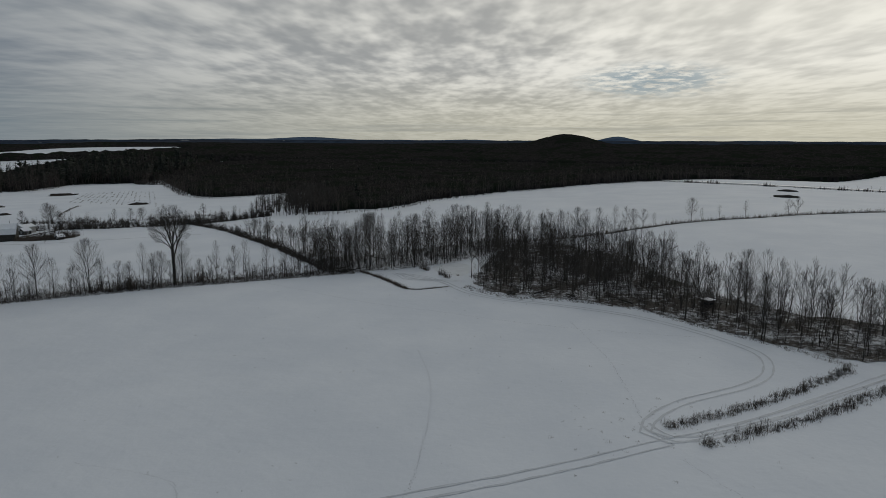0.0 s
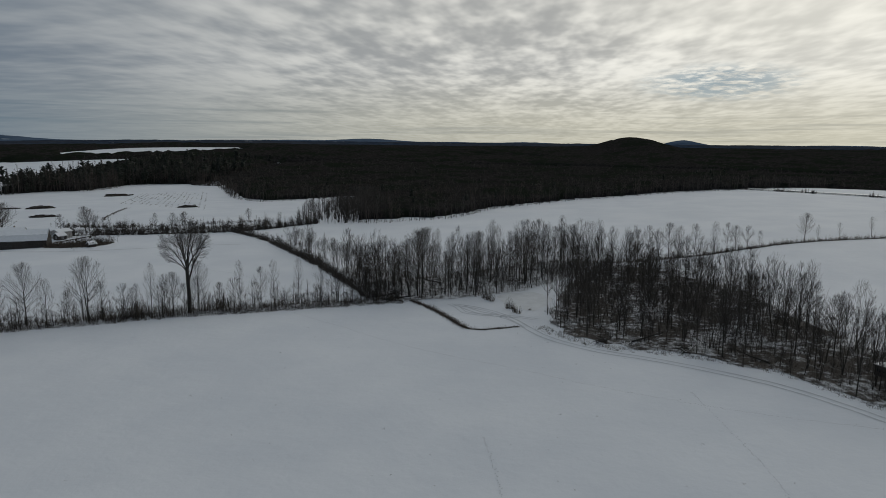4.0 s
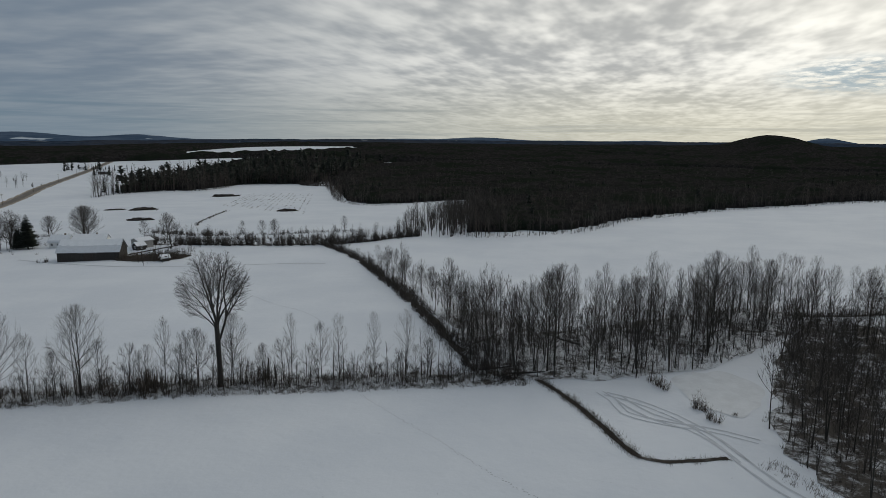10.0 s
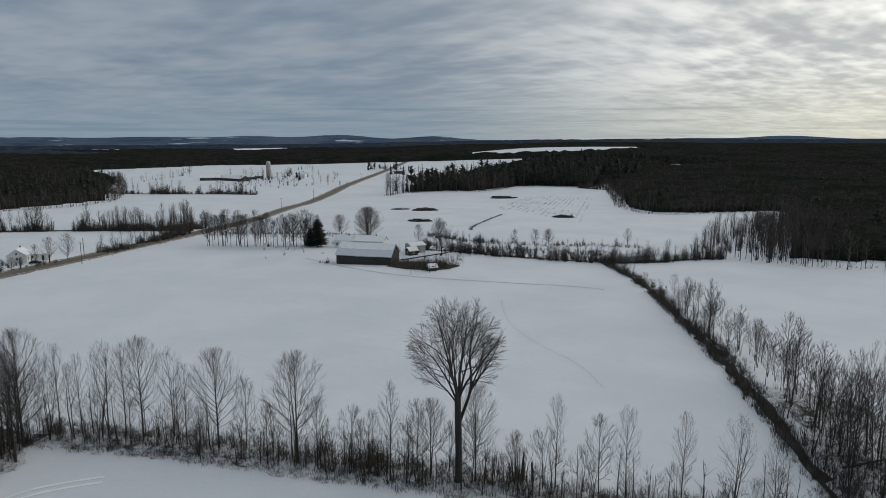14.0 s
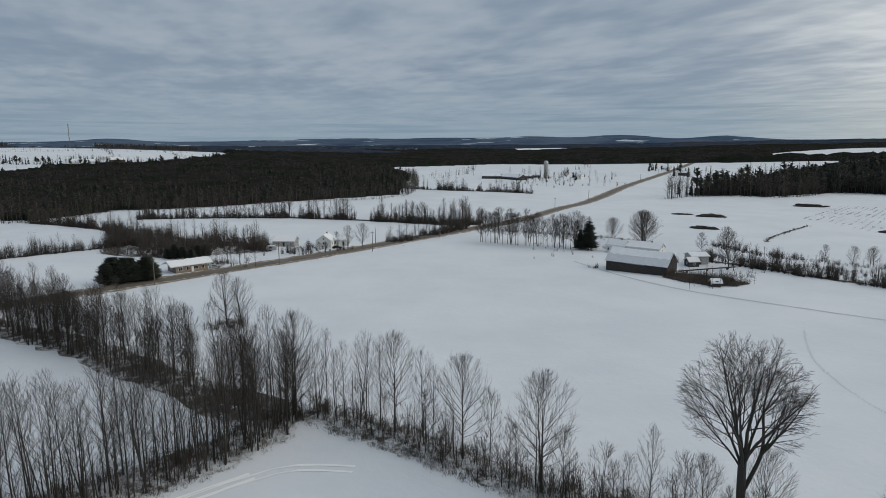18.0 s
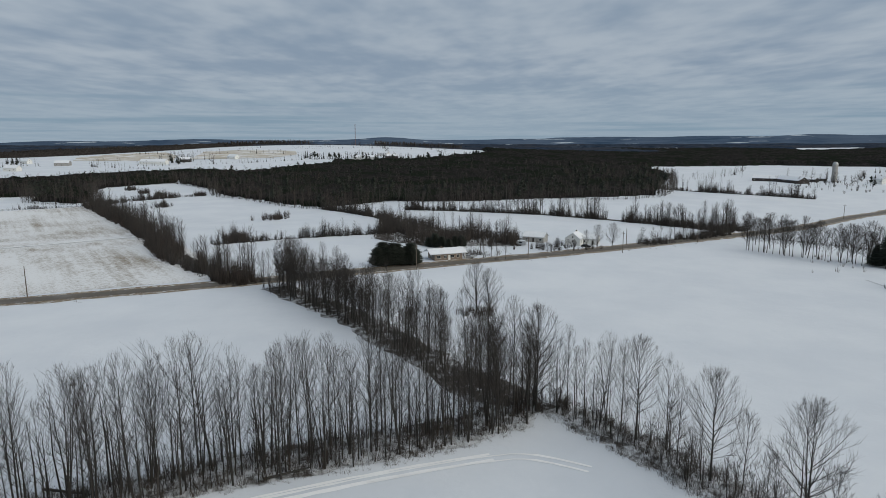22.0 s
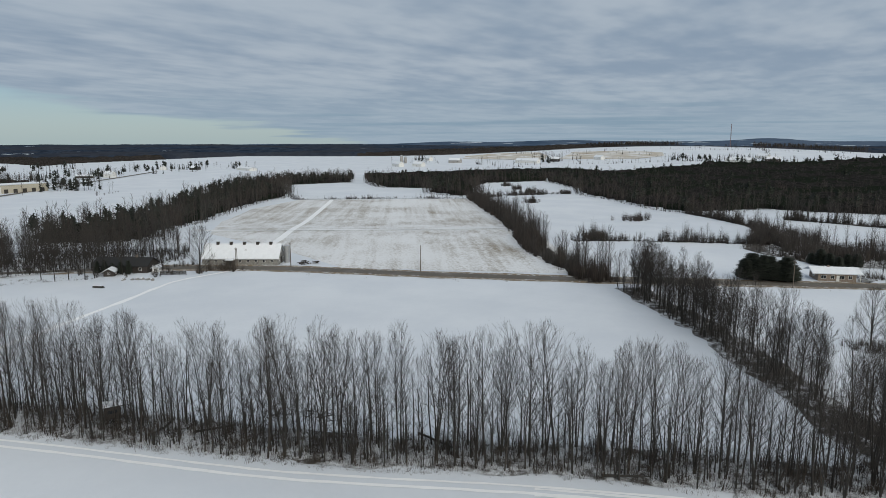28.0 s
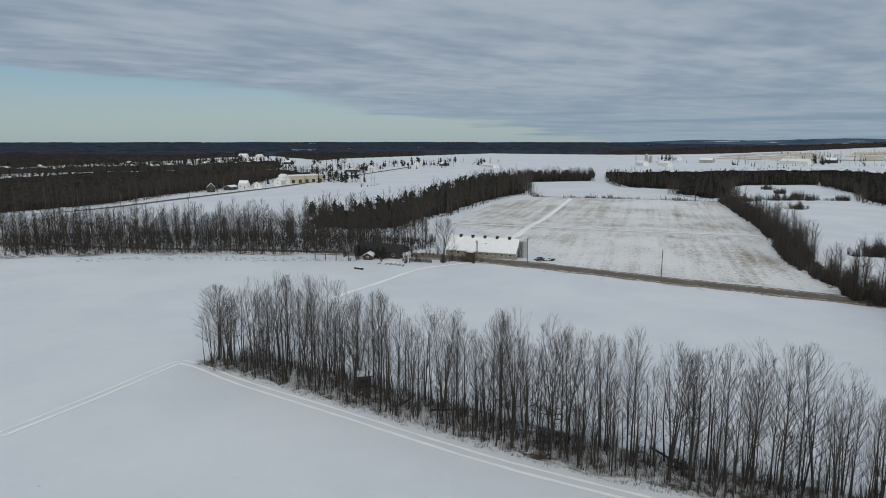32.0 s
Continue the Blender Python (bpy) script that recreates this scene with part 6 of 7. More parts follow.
def window(x, y, z, wide, high, face, parent, frame_mat=None):
    """face: 'x+', 'x-', 'y+', 'y-'; a frame with a pane set into it."""
    s = 1 if face[1] == "+" else -1
    bm = bmesh.new()
    t = 0.07
    for a, b, c, d in ((-wide / 2, wide / 2, high / 2 - t, high / 2), (-wide / 2, wide / 2, -high / 2, -high / 2 + t), (-wide / 2, -wide / 2 + t, -high / 2 + t, high / 2 - t), (wide / 2 - t, wide / 2, -high / 2 + t, high / 2 - t), (-0.02, 0.02, -high / 2 + t, high / 2 - t)):
        if face[0] == "y":
            slab(bm, (x + a, y, z + c), (x + b, y + s * 0.07, z + d))
        else:
            slab(bm, (x, y + a, z + c), (x + s * 0.07, y + b, z + d))
    fr = part("window", bm, frame_mat or WHITE_PAINT, parent)
    if face[0] == "y":
        box("pane", (x - wide / 2 + t, y + s * 0.005, z - high / 2 + t), (x + wide / 2 - t, y + s * 0.03, z + high / 2 - t), GLASS, fr)
    else:
        box("pane", (x + s * 0.005, y - wide / 2 + t, z - high / 2 + t), (x + s * 0.03, y + wide / 2 - t, z + high / 2 - t), GLASS, fr)
    return fr


def thing(name, x, y, yaw, label, category, group="", lift=0.0):
    ob = new(name)
    ob.matrix_basis = pose(x, y, lay(x, y, lift), 0, 0, yaw)
    return tagged(ob, label, category, group)


def simple_house(name, x, y, yaw, L, W, eave, ridge, wall, roof, label, category="house", windows=3, chimney=True, snow=True, group="", door=True):
    h = thing(name, x, y, yaw, label, category, group)
    gable_walls(L, W, eave, ridge, wall, h)
    gable_roof(L, W, eave, ridge, roof, h)
    if snow:
        gable_roof(L - 0.3, W - 0.3, eave, ridge, ROOF_SNOW, h, 0.4, 0.1, "roof_snow", 0.22, "thin layer of snow")
    for k in range(windows):
        u = -L / 2 + L * (k + 0.5) / windows
        for s, f in ((1, "y+"), (-1, "y-")):
            if door and s < 0 and k == windows // 2:
                box("door", (u - 0.45, -W / 2 - 0.06, 0.1), (u + 0.45, -W / 2 - 0.005, 2.1), DARK_WOOD, h)
            else:
                window(u, s * W / 2, eave * 0.55, 1.0, min(1.2, eave * 0.45), f, h)
    for s, f in ((1, "x+"), (-1, "x-")):
        window(s * L / 2, 0, eave * 0.6, 0.9, min(1.2, eave * 0.45), f, h)
        if ridge > 5:
            window(s * L / 2, 0, eave + (ridge - eave) * 0.3, 0.8, 1.0, f, h)
    if chimney:
        box("chimney", (L * 0.2, -0.3, ridge - 0.4), (L * 0.2 + 0.6, 0.3, ridge + 0.9), BRICK, h, "", 0.03)
    return h


def between(a, b):
    """Middle, length and yaw of a wall from a to b."""
    return ((a[0] + b[0]) / 2, (a[1] + b[1]) / 2), math.hypot(b[0] - a[0], b[1] - a[1]), math.degrees(math.atan2(b[1] - a[1], b[0] - a[0]))


def grey_barn():
    (mx, my), L, yaw = between((-229.4, 289.8), (-209.0, 300.2))
    W = 11.0
    n = Vector((-math.sin(radians(yaw)), math.cos(radians(yaw))))
    h = thing("old_barn", mx + n.x * W / 2, my + n.y * W / 2, yaw, "weathered grey board barn with a snowy steel roof", "barn")
    eave, ridge = 3.9, 8.0
    gable_walls(L, W, eave, ridge, GREY_WOOD, h)
    gable_roof(L, W, eave, ridge, METAL_ROOF, h, 0.5, 0.12, sag=0.25)
    gable_roof(L - 0.5, W - 0.6, eave, ridge, ROOF_SNOW, h, 0.3, 0.09, "roof_snow", 0.17, "even sheet of snow", 0.25)
    count = int(L / 0.3)
    for k in range(count):
        x = -L / 2 + L * (k + 0.5) / count
        top = eave - 0.05 - rng.random() * 0.08
        box("board", (x - 0.135, -W / 2 - 0.03 - rng.random() * 0.02, 0.15 + rng.random() * 0.12), (x + 0.135, -W / 2 - 0.004, top), GREY_WOOD, h)
    for k in range(int(W / 0.34)):
        y = -W / 2 + 0.17 + 0.34 * k
        top = eave + (ridge - eave) * (1 - abs(y) / (W / 2)) - 0.25
        box("board", (L / 2 + 0.004, y - 0.15, 0.2), (L / 2 + 0.03 + rng.random() * 0.02, y + 0.15, max(top, eave * 0.9)), GREY_WOOD, h)
    box("sliding_door", (-1.8, -W / 2 - 0.16, 0.2), (1.6, -W / 2 - 0.07, 3.3), DARK_WOOD, h, "dark board door, closed")
    box("door_track", (-3.6, -W / 2 - 0.2, 3.3), (3.4, -W / 2 - 0.06, 3.42), STEEL, h)
    box("corner_post", (L / 2 - 0.1, -W / 2 - 0.1, 0), (L / 2 + 0.1, -W / 2 + 0.1, eave), DARK_WOOD, h)
    box("hay_door", (L / 2 + 0.06, -0.8, 4.4), (L / 2 + 0.12, 0.8, 6.2), DARK_WOOD, h, "dark hay door under the ridge")


grey_barn()
simple_house("farmhouse", -264, 324, 20, 8.5, 6.5, 3.0, 5.6, WHITE_PAINT, METAL_ROOF, "white clapboard farmhouse behind a barn", windows=3)
simple_house("farm_wing", -255, 331, 28, 16, 7, 3.2, 5.2, WHITE_PAINT, METAL_ROOF, "long white wing with a snowy steel roof", "house", windows=5, chimney=True)
simple_house("grey_shed", -225, 331, 72, 7, 6, 3.4, 4.4, CONCRETE, METAL_ROOF, "small grey shed with a snowy flat-pitched roof", "shed", windows=1, chimney=False)
simple_house("lean_shed", -221, 324.5, 72, 4, 4, 2.2, 3.4, GREY_WOOD, METAL_ROOF, "small lean-to against a barn under snow", "shed", windows=1, chimney=False, door=False)
simple_house("field_hut", -187.5, 300.8, 60, 2.8, 2.4, 1.6, 2.5, GREY_WOOD, METAL_ROOF, "tiny board hut with a snowy roof in brush", "hut", windows=1, chimney=False)
h = thing("hay_elevator", -210, 321, 83, "long dark hay elevator lying beside a barn", "farm machine")
for s in (-0.35, 0.35):
    box("side_rail", (-13, s - 0.06, 0.7), (13, s + 0.06, 1.0), DARK_WOOD, h)
for k in range(14):
    box("rung", (-12.8 + k * 1.97, -0.35, 0.72), (-12.7 + k * 1.97, 0.35, 0.8), DARK_WOOD, h)
for x in (-9, 0, 9):
    box("trestle", (x - 0.1, -0.5, -0.3), (x + 0.1, 0.5, 0.7), DARK_WOOD, h)
BARN_BANK = [(-213, 302), (-207, 297.5), (-198, 297), (-189, 300), (-184, 307), (-186, 315), (-196, 315), (-206, 312), (-213, 308)]
patch("barn_bank", rough(BARN_BANK, 2.0, 0.9), FLOOR, 2.5, 0.12, "brown weedy bank beside a barn", "ground")
brush("barn_brush", scatter(BARN_BANK, 0.85, rng), (0.35, 0.9), "brown brush round a barn", HEDGING)
brush("barn_brush", [(-198 + rng.gauss(0, 4), 318 + rng.gauss(0, 7)) for _ in range(60)], (0.3, 0.8), "bare brush round a barn", HEDGING, TWIG)
brush("barn_brush", [(-229 + rng.gauss(0, 3), 336 + rng.gauss(0, 4)) for _ in range(25)], (0.5, 1.0), "bare brush behind a barn", THICKET)
brush("barn_brush", [(-234 + rng.gauss(0, 1), 289 + rng.gauss(0, 1.5)) for _ in range(10)], (0.4, 0.8), "bare brush at a barn's corner", THICKET)
FARM_TREES = ((-285, 357, 17, YARD[0]), (-280, 352, 17.5, YARD[2]), (-275, 348, 18, YARD[0]), (-268, 343, 18.6, YARD[1]), (-298, 350, 11.7, YARD[1]), (-311, 359, 10.6, YARD[2]), (-210, 332, 15.5, YARD[1]), (-217, 338, 15.7, TALL_YARD[0]), (-206, 330, 12, TALL_YARD[1]), (-237, 346, 11, TALL_YARD[1]),
              (-196, 366, 9.2, TALL_YARD[1]), (-193, 378, 8.3, YARD[1]), (-187, 381, 8.8, YARD[0]), (-158, 402, 8.3, YARD[2]), (-190, 384, 7.5, YARD[1]))
for x, y, t, k in FARM_TREES:
    k.set_down(x, y, rng.uniform(0, 6), t / float(k.all[0][:, 2].max()), "leafless yard tree on a snowy farm", "trees of the farmyard", 1.5 if x < -260 else 1.3 if x < -200 else 1.1)
for k in range(30):
    u = k / 29
    x, y = -318 + 40 * u + rng.uniform(-1, 1), 283 + 30 * u + rng.uniform(-1.5, 1.5)
    m = TALL_YARD[rng.randrange(3)]
    m.set_down(x, y, rng.uniform(0, 6), rng.uniform(0.74, 0.98), "tall leafless tree in a row beside a farmyard", "trees of the farmyard row", 1.1)
for x, y in ((-322, 296), (-312, 297), (-306, 303), (-330, 290), (-335, 296)):
    YARD[rng.randrange(3)].set_down(x, y, rng.uniform(0, 6), rng.uniform(0.85, 1.1), "leafless maple beside a country road", "trees of the farmyard row")
SPRUCE_KIND[2].set_down(-275.5, 316.5, 0, 1.0, "dark green spruce at the end of a tree row", "", 1.75)
SPRUCE_KIND[1].set_down(-278.6, 314.2, 1.1, 0.95, "smaller dark spruce close beside a tall one", "", 1.5)
for x, y in ((-284, 315), (-289, 312), (-286, 320)):
    YARD[rng.randrange(3)].set_down(x, y, rng.uniform(0, 6), rng.uniform(0.9, 1.05), "leafless maple beside a spruce at a farmyard", "trees of the farmyard", 1.3)
brush("yard_hedge", line_places([(-352.8, 314.4), (-334.7, 329.7), (-318.2, 342.9), (-300, 352), (-284, 356)], 0.35, 3.5, rng), (0.3, 0.7), "low dark hedge behind a farmyard", HEDGING, TWIG)
joined("barn_stems", STEMS + LOW_TREES[:1], [(rng.randrange(5), -191 + rng.gauss(0, 3.5), 304 + rng.gauss(0, 5.5), rng.uniform(0, 6), rng.uniform(0.4, 0.75)) for _ in range(60)], TWIG, "thin upright saplings beside a barn", "trees")
brush("yard_brush", [(-290 + rng.gauss(0, 16), 318 + rng.gauss(0, 14)) for _ in range(90)], (0.3, 0.7), "low brush in a farmyard", THICKET)


def bungalow():
    (mx, my), L, yaw = between((-284.1, 139.5), (-288.8, 153.5))
    h = thing("bungalow", mx - 4, my - 1.2, yaw, "low tan brick bungalow with a snowy roof", "house")
    W, eave, ridge = 8.0, 2.7, 4.1
    gable_walls(L - 3, W, eave, ridge, BRICK, h)
    gable_roof(L, W, eave, ridge, METAL_ROOF, h, 0.5)
    gable_roof(L - 0.2, W - 0.2, eave, ridge, ROOF_SNOW, h, 0.45, 0.12, "roof_snow", 0.22, "thin layer of snow")
    for x, w in ((-4.2, 1.6), (-1.4, 1.2), (1.4, 1.8), (4.0, 1.2)):
        window(x, -W / 2, 1.5, w, 1.2, "y-", h)
        window(x, W / 2, 1.5, w, 1.2, "y+", h)
    window(-L / 2 + 1.5, 0, 1.6, 1.4, 1.2, "x-", h)
    box("door", (-0.2, -W / 2 - 0.07, 0.1), (0.7, -W / 2 - 0.005, 2.1), WHITE_PAINT, h)
    for y in (-W / 2, W / 2 - 0.2):
        box("carport_post", (L / 2 - 0.3, y, -0.3), (L / 2 - 0.1, y + 0.2, eave), WHITE_PAINT, h)
    box("chimney", (-2, -0.35, ridge - 0.3), (-1.3, 0.35, ridge + 0.8), BRICK, h, "", 0.03)
    box("front_step", (-0.6, -W / 2 - 1.2, -0.2), (1.1, -W / 2 - 0.01, 0.12), CONCRETE, h)


bungalow()


def car(x, y, yaw, mat, label):
    c = thing("parked_car", x, y, yaw, label, "car")
    bm = bmesh.new()
    prof = [(-2.2, 0.35), (-2.25, 0.85), (-1.9, 0.98), (-1.35, 1.42), (0.3, 1.45), (1.0, 0.98), (2.1, 0.85), (2.2, 0.4)]
    rows = [[bm.verts.new((px, s * (0.85 if pz < 1.1 else 0.66), pz)) for px, pz in prof] for s in (-1, 1)]
    bm.faces.new(rows[0])
    bm.faces.new(rows[1][::-1])
    for k in range(8):
        bm.faces.new((rows[0][k], rows[1][k], rows[1][(k + 1) % 8], rows[0][(k + 1) % 8]))
    bmesh.ops.recalc_face_normals(bm, faces=bm.faces[:])
    bmesh.ops.bevel(bm, geom=bm.edges[:], offset=0.06, segments=2, affect="EDGES")
    part("body", bm, mat, c)
    for s in (-1, 1):
        box("side_window", (-1.2, s * 0.74, 1.02), (0.45, s * 0.80, 1.32), GLASS, c)
        for wx in (-1.35, 1.35):
            bm = bmesh.new()
            bmesh.ops.create_cone(bm, cap_ends=True, segments=18, radius1=0.33, radius2=0.33, depth=0.22, matrix=pose(wx, s * 0.78, 0.33, 90))
            w = part("wheel", bm, RUBBER, c)
            bm = bmesh.new()
            bmesh.ops.create_cone(bm, cap_ends=True, segments=14, radius1=0.19, radius2=0.17, depth=0.04, matrix=pose(wx, s * 0.90, 0.33, 90))
            part("rim", bm, STEEL, w)
    box("windscreen", (0.42, -0.6, 1.06), (0.62, 0.6, 1.34), GLASS, c)


car(-291, 155, 80, STEEL, "pale car under a bungalow's carport")
car(-320.5, 210.2, 68, CAR_PAINT, "dark car parked beside a road")
simple_house("garage", -338.5, 190.5, 62, 10, 7, 2.6, 4.4, CONCRETE, METAL_ROOF, "grey garage with a snow-covered roof", "garage", windows=3, chimney=False)
simple_house("white_house", -330, 207.5, 150, 8, 7, 3.2, 5.6, WHITE_PAINT, METAL_ROOF, "white farmhouse with a steep snowy gable", windows=2)
simple_house("house_wing", -332, 215, 62, 8, 6, 2.8, 4.4, WHITE_PAINT, METAL_ROOF, "low white wing of a farmhouse", windows=2, chimney=False)
trailer = thing("camper_trailer", -324.7, 181.5, 70, "small silver camper trailer under thin snow", "trailer")
bm = bmesh.new()
rows_of = [[bm.verts.new((px, sy, pz)) for px, pz in ((-2.2, 0.5), (-2.35, 1.3), (-1.9, 2.2), (1.8, 2.3), (2.3, 1.5), (2.1, 0.5))] for sy in (-0.95, 0.95)]
bm.faces.new(rows_of[0])
bm.faces.new(rows_of[1][::-1])
for k in range(6):
    bm.faces.new((rows_of[0][k], rows_of[1][k], rows_of[1][(k + 1) % 6], rows_of[0][(k + 1) % 6]))
bmesh.ops.recalc_face_normals(bm, faces=bm.faces[:])
bmesh.ops.bevel(bm, geom=bm.edges[:], offset=0.12, segments=2, affect="EDGES")
part("body", bm, STEEL, trailer)
box("side_window", (-0.9, -0.99, 1.35), (0.5, -0.955, 1.85), GLASS, trailer)
box("roof_snow", (-1.7, -0.8, 2.3), (1.6, 0.8, 2.42), ROOF_SNOW, trailer, "thin layer of snow", 0.04)
box("tow_bar", (2.1, -0.08, 0.45), (3.3, 0.08, 0.58), STEEL, trailer)
for sy in (-0.9, 0.9):
    bm = bmesh.new()
    bmesh.ops.create_cone(bm, cap_ends=True, segments=18, radius1=0.34, radius2=0.34, depth=0.2, matrix=pose(-0.2, sy, 0.34, 90))
    part("wheel", bm, RUBBER, trailer)
for x, y, t, k, lab in ((-312, 187, 4.6, YARD[0], "gnarled leafless apple tree in a front yard"), (-306, 190, 5, YARD[1], "gnarled leafless apple tree in a front yard"), (-311, 195, 6, YARD[2], "gnarled leafless apple tree in a front yard"), (-312, 199.5, 5.5, YARD[0], "gnarled leafless apple tree in a front yard"),
                        (-313, 203, 5, YARD[1], "gnarled leafless apple tree in a front yard"), (-319.5, 215, 11.4, YARD[2], "thick leafless oak beside a road"), (-323.5, 223, 12, YARD[0], "thick leafless oak beside a road"), (-312.6, 208, 9.5, TALL_YARD[1], "thin leafless tree beside a road")):
    k.set_down(x, y, rng.uniform(0, 6), t / float(k.all[0][:, 2].max()), lab, "yard trees", 1.5 if t < 7 else 1.15)
for k in range(9):
    CEDAR_KIND[k % 3].set_down(-273.5 - 0.45 * k + rng.uniform(-1.2, 1.2), 119.5 + 1.75 * k, k, rng.uniform(0.72, 1.02), "dark dense clipped cedar in a hedge", "cedar hedge", rng.uniform(1.7, 2.1))
for k in range(6):
    CEDAR_KIND[k % 3].set_down(-318 + rng.uniform(-3, 3), 139 + 3.0 * k, k, rng.uniform(0.45, 0.7), "dark low evergreen behind a bungalow", "evergreens", 1.7)
brush("yard_brush", [(-297 + rng.gauss(0, 4), 158 + rng.gauss(0, 4)) for _ in range(26)], (0.6, 1.2), "bare shrubs beside a bungalow", THICKET)
brush("yard_brush", [(-338 + rng.gauss(0, 6), 172 + rng.gauss(0, 6)) for _ in range(40)], (0.6, 1.2), "bare shrubs behind a garage", THICKET)
joined("yard_saplings", MID, [(rng.randrange(4), -300 + rng.gauss(0, 4), 160 + rng.gauss(0, 4), rng.uniform(0, 6), rng.uniform(0.5, 0.7)) for _ in range(8)], TWIG, "thin bare trees beside a bungalow", "trees")
mound("dirt_heap", -352, 150, 10, 6, 1.6, 0.6, SOIL, "bare tan dirt heap behind a house")


def stone_barn():
    (mx, my), L, yaw = between((-193.0, -53.0), (-206.4, -29.0))
    W = 9.5
    n = Vector((-math.sin(radians(yaw)), math.cos(radians(yaw))))
    h = thing("stone_barn", mx + n.x * W / 2, my + n.y * W / 2, yaw, "long stone stable with a snowy roof and vents", "barn")
    eave, ridge = 2.5, 6.8
    gable_walls(L, W, eave, ridge, STONE, h)
    gable_roof(L, W, eave, ridge, METAL_ROOF, h, 0.5, 0.12)
    gable_roof(L - 0.1, W - 0.1, eave, ridge, ROOF_SNOW, h, 0.45, 0.13, "roof_snow", 0.17, "even sheet of snow")
    for k in range(9):
        x = -L / 2 + 2 + (L - 4) * k / 8
        window(x, -W / 2, 1.45, 1.0, 0.9, "y-", h)
        window(x, W / 2, 1.45, 1.0, 0.9, "y+", h)
    for k in range(5):
        x = -L / 2 + 4.5 + (L - 8) * k / 4
        v = box("roof_vent", (x - 0.5, -0.5, ridge - 0.2), (x + 0.5, 0.5, ridge + 1.0), DARK_WOOD, h, "dark louvred roof vent")
        gv = box("vent_cap", (x - 0.65, -0.65, ridge + 1.0), (x + 0.65, 0.65, ridge + 1.12), METAL_ROOF, v)
    for s, f in ((1, "x+"), (-1, "x-")):
        window(s * L / 2, -2.4, 1.5, 0.9, 0.9, f, h)
        window(s * L / 2, 2.4, 1.5, 0.9, 0.9, f, h)
        window(s * L / 2, 0, 4.4, 1.0, 1.2, f, h)
    box("barn_door", (L / 2 + 0.005, -1.2, 0), (L / 2 + 0.08, 1.2, 2.3), DARK_WOOD, h, "dark board door, closed")
    box("skylight", (1.2, -2.6, 5.02), (2.0, -1.9, 5.12), DARK_WOOD, h, "small dark roof hatch")
    p = box("porch", (-4.5, -W / 2 - 2.2, -0.2), (-2.0, -W / 2 - 0.01, 2.0), GREY_WOOD, h, "small board entrance hut")
    box("porch_roof", (-4.8, -W / 2 - 2.5, 2.0), (-1.7, -W / 2 - 0.01, 2.2), ROOF_SNOW, p)
    bm = bmesh.new()
    bmesh.ops.create_cone(bm, cap_ends=True, segments=20, radius1=1.1, radius2=1.1, depth=6.2, matrix=Matrix.Translation((L / 2 + 1.9, 1.0, 3.0)))
    part("feed_bin", bm, STEEL, h, "dark steel feed bin at the gable")


stone_barn()
YARD[0].set_down(-180.5, -39.5, 1.0, 1.0, "tall oval leafless tree beside a stone stable", "trees of the stable yard", 1.2)
YARD[2].set_down(-175.9, -52, 2.0, 0.42, "small leafless yard tree on snow", "trees of the stable yard", 1.5)
for x, y, t in ((-158, -85, 1.15), (-170, -73, 0.95), (-166, -76, 1.0), (-176, -68, 0.95), (-152, -88, 0.9), (-148.5, -75, 0.95), (-150, -70, 0.85), (-153, -67.5, 0.9), (-155.5, -63, 0.8), (-158.5, -62.5, 0.9), (-162, -62, 0.8), (-166.5, -60, 0.85)):
    TALL_YARD[rng.randrange(3)].set_down(x, y, rng.uniform(0, 6), t, "tall leafless tree in a stable yard", "trees of the stable yard", 1.1)
brush("yard_brush", [(-190 + rng.gauss(0, 3), -42 + rng.gauss(0, 3)) for _ in range(40)], (0.4, 0.75), "tawny brush along a road beside a stable", THICKET)
joined("yard_shrubs", LOW_TREES, [(rng.randrange(4), x + rng.gauss(0, 2.4), y + rng.gauss(0, 2.4), rng.uniform(0, 6), rng.uniform(0.35, 0.75)) for x, y in ((-168, -58), (-176, -60), (-184, -56), (-160, -66), (-172, -52)) for _ in range(7)], TWIG, "bare shrubs in a stable yard", "shrubs")
h = thing("board_fence", -174.8, -45.4, 123, "short dark board fence on a snowy yard", "fence")
for k in range(5):
    box("fence_post", (-4.2 + k * 2.1 - 0.07, -0.07, -0.3), (-4.2 + k * 2.1 + 0.07, 0.07, 1.3), GREY_WOOD, h)
for z in (0.15, 0.45, 0.75, 1.05):
    box("fence_board", (-4.3, 0.07, z), (4.3, 0.11, z + 0.24), GREY_WOOD, h)
simple_house("yard_shed", -164, -62.5, 40, 4.0, 3.2, 1.6, 2.5, DARK_WOOD, METAL_ROOF, "dark garden shed under snow among trees", "shed", windows=1, chimney=False)
simple_house("dark_house", -172, -66, 116, 19, 8, 2.4, 4.6, DARK_WOOD, RUBBER, "long low dark house hidden behind trees", "house", windows=4, snow=False)
simple_house("garden_hut", -175.5, -54.6, 30, 2.4, 2.0, 1.7, 2.2, WHITE_PAINT, METAL_ROOF, "tiny white hut beside a board fence", "hut", windows=1, chimney=False)
for k, (x, y) in enumerate(((-161.2, -51.7), (-163, -49.8), (-163.9, -48.6), (-164.9, -47.5), (-165.4, -45.4), (-165.8, -43.6))):
    mound("field_stone", x, y, 1.5 + 0.3 * (k % 3), 1.0, 0.65, k * 0.8, STONE, "rounded field stone half buried in snow")
    mound("stone_snow", x + 0.1, y, 1.1, 0.75, 0.78, k * 0.8, ROOF_SNOW, "cap of snow on a field stone")
h = thing("stacked_boards", -150.5, -47.8, 110, "low stack of grey boards under snow", "boards")
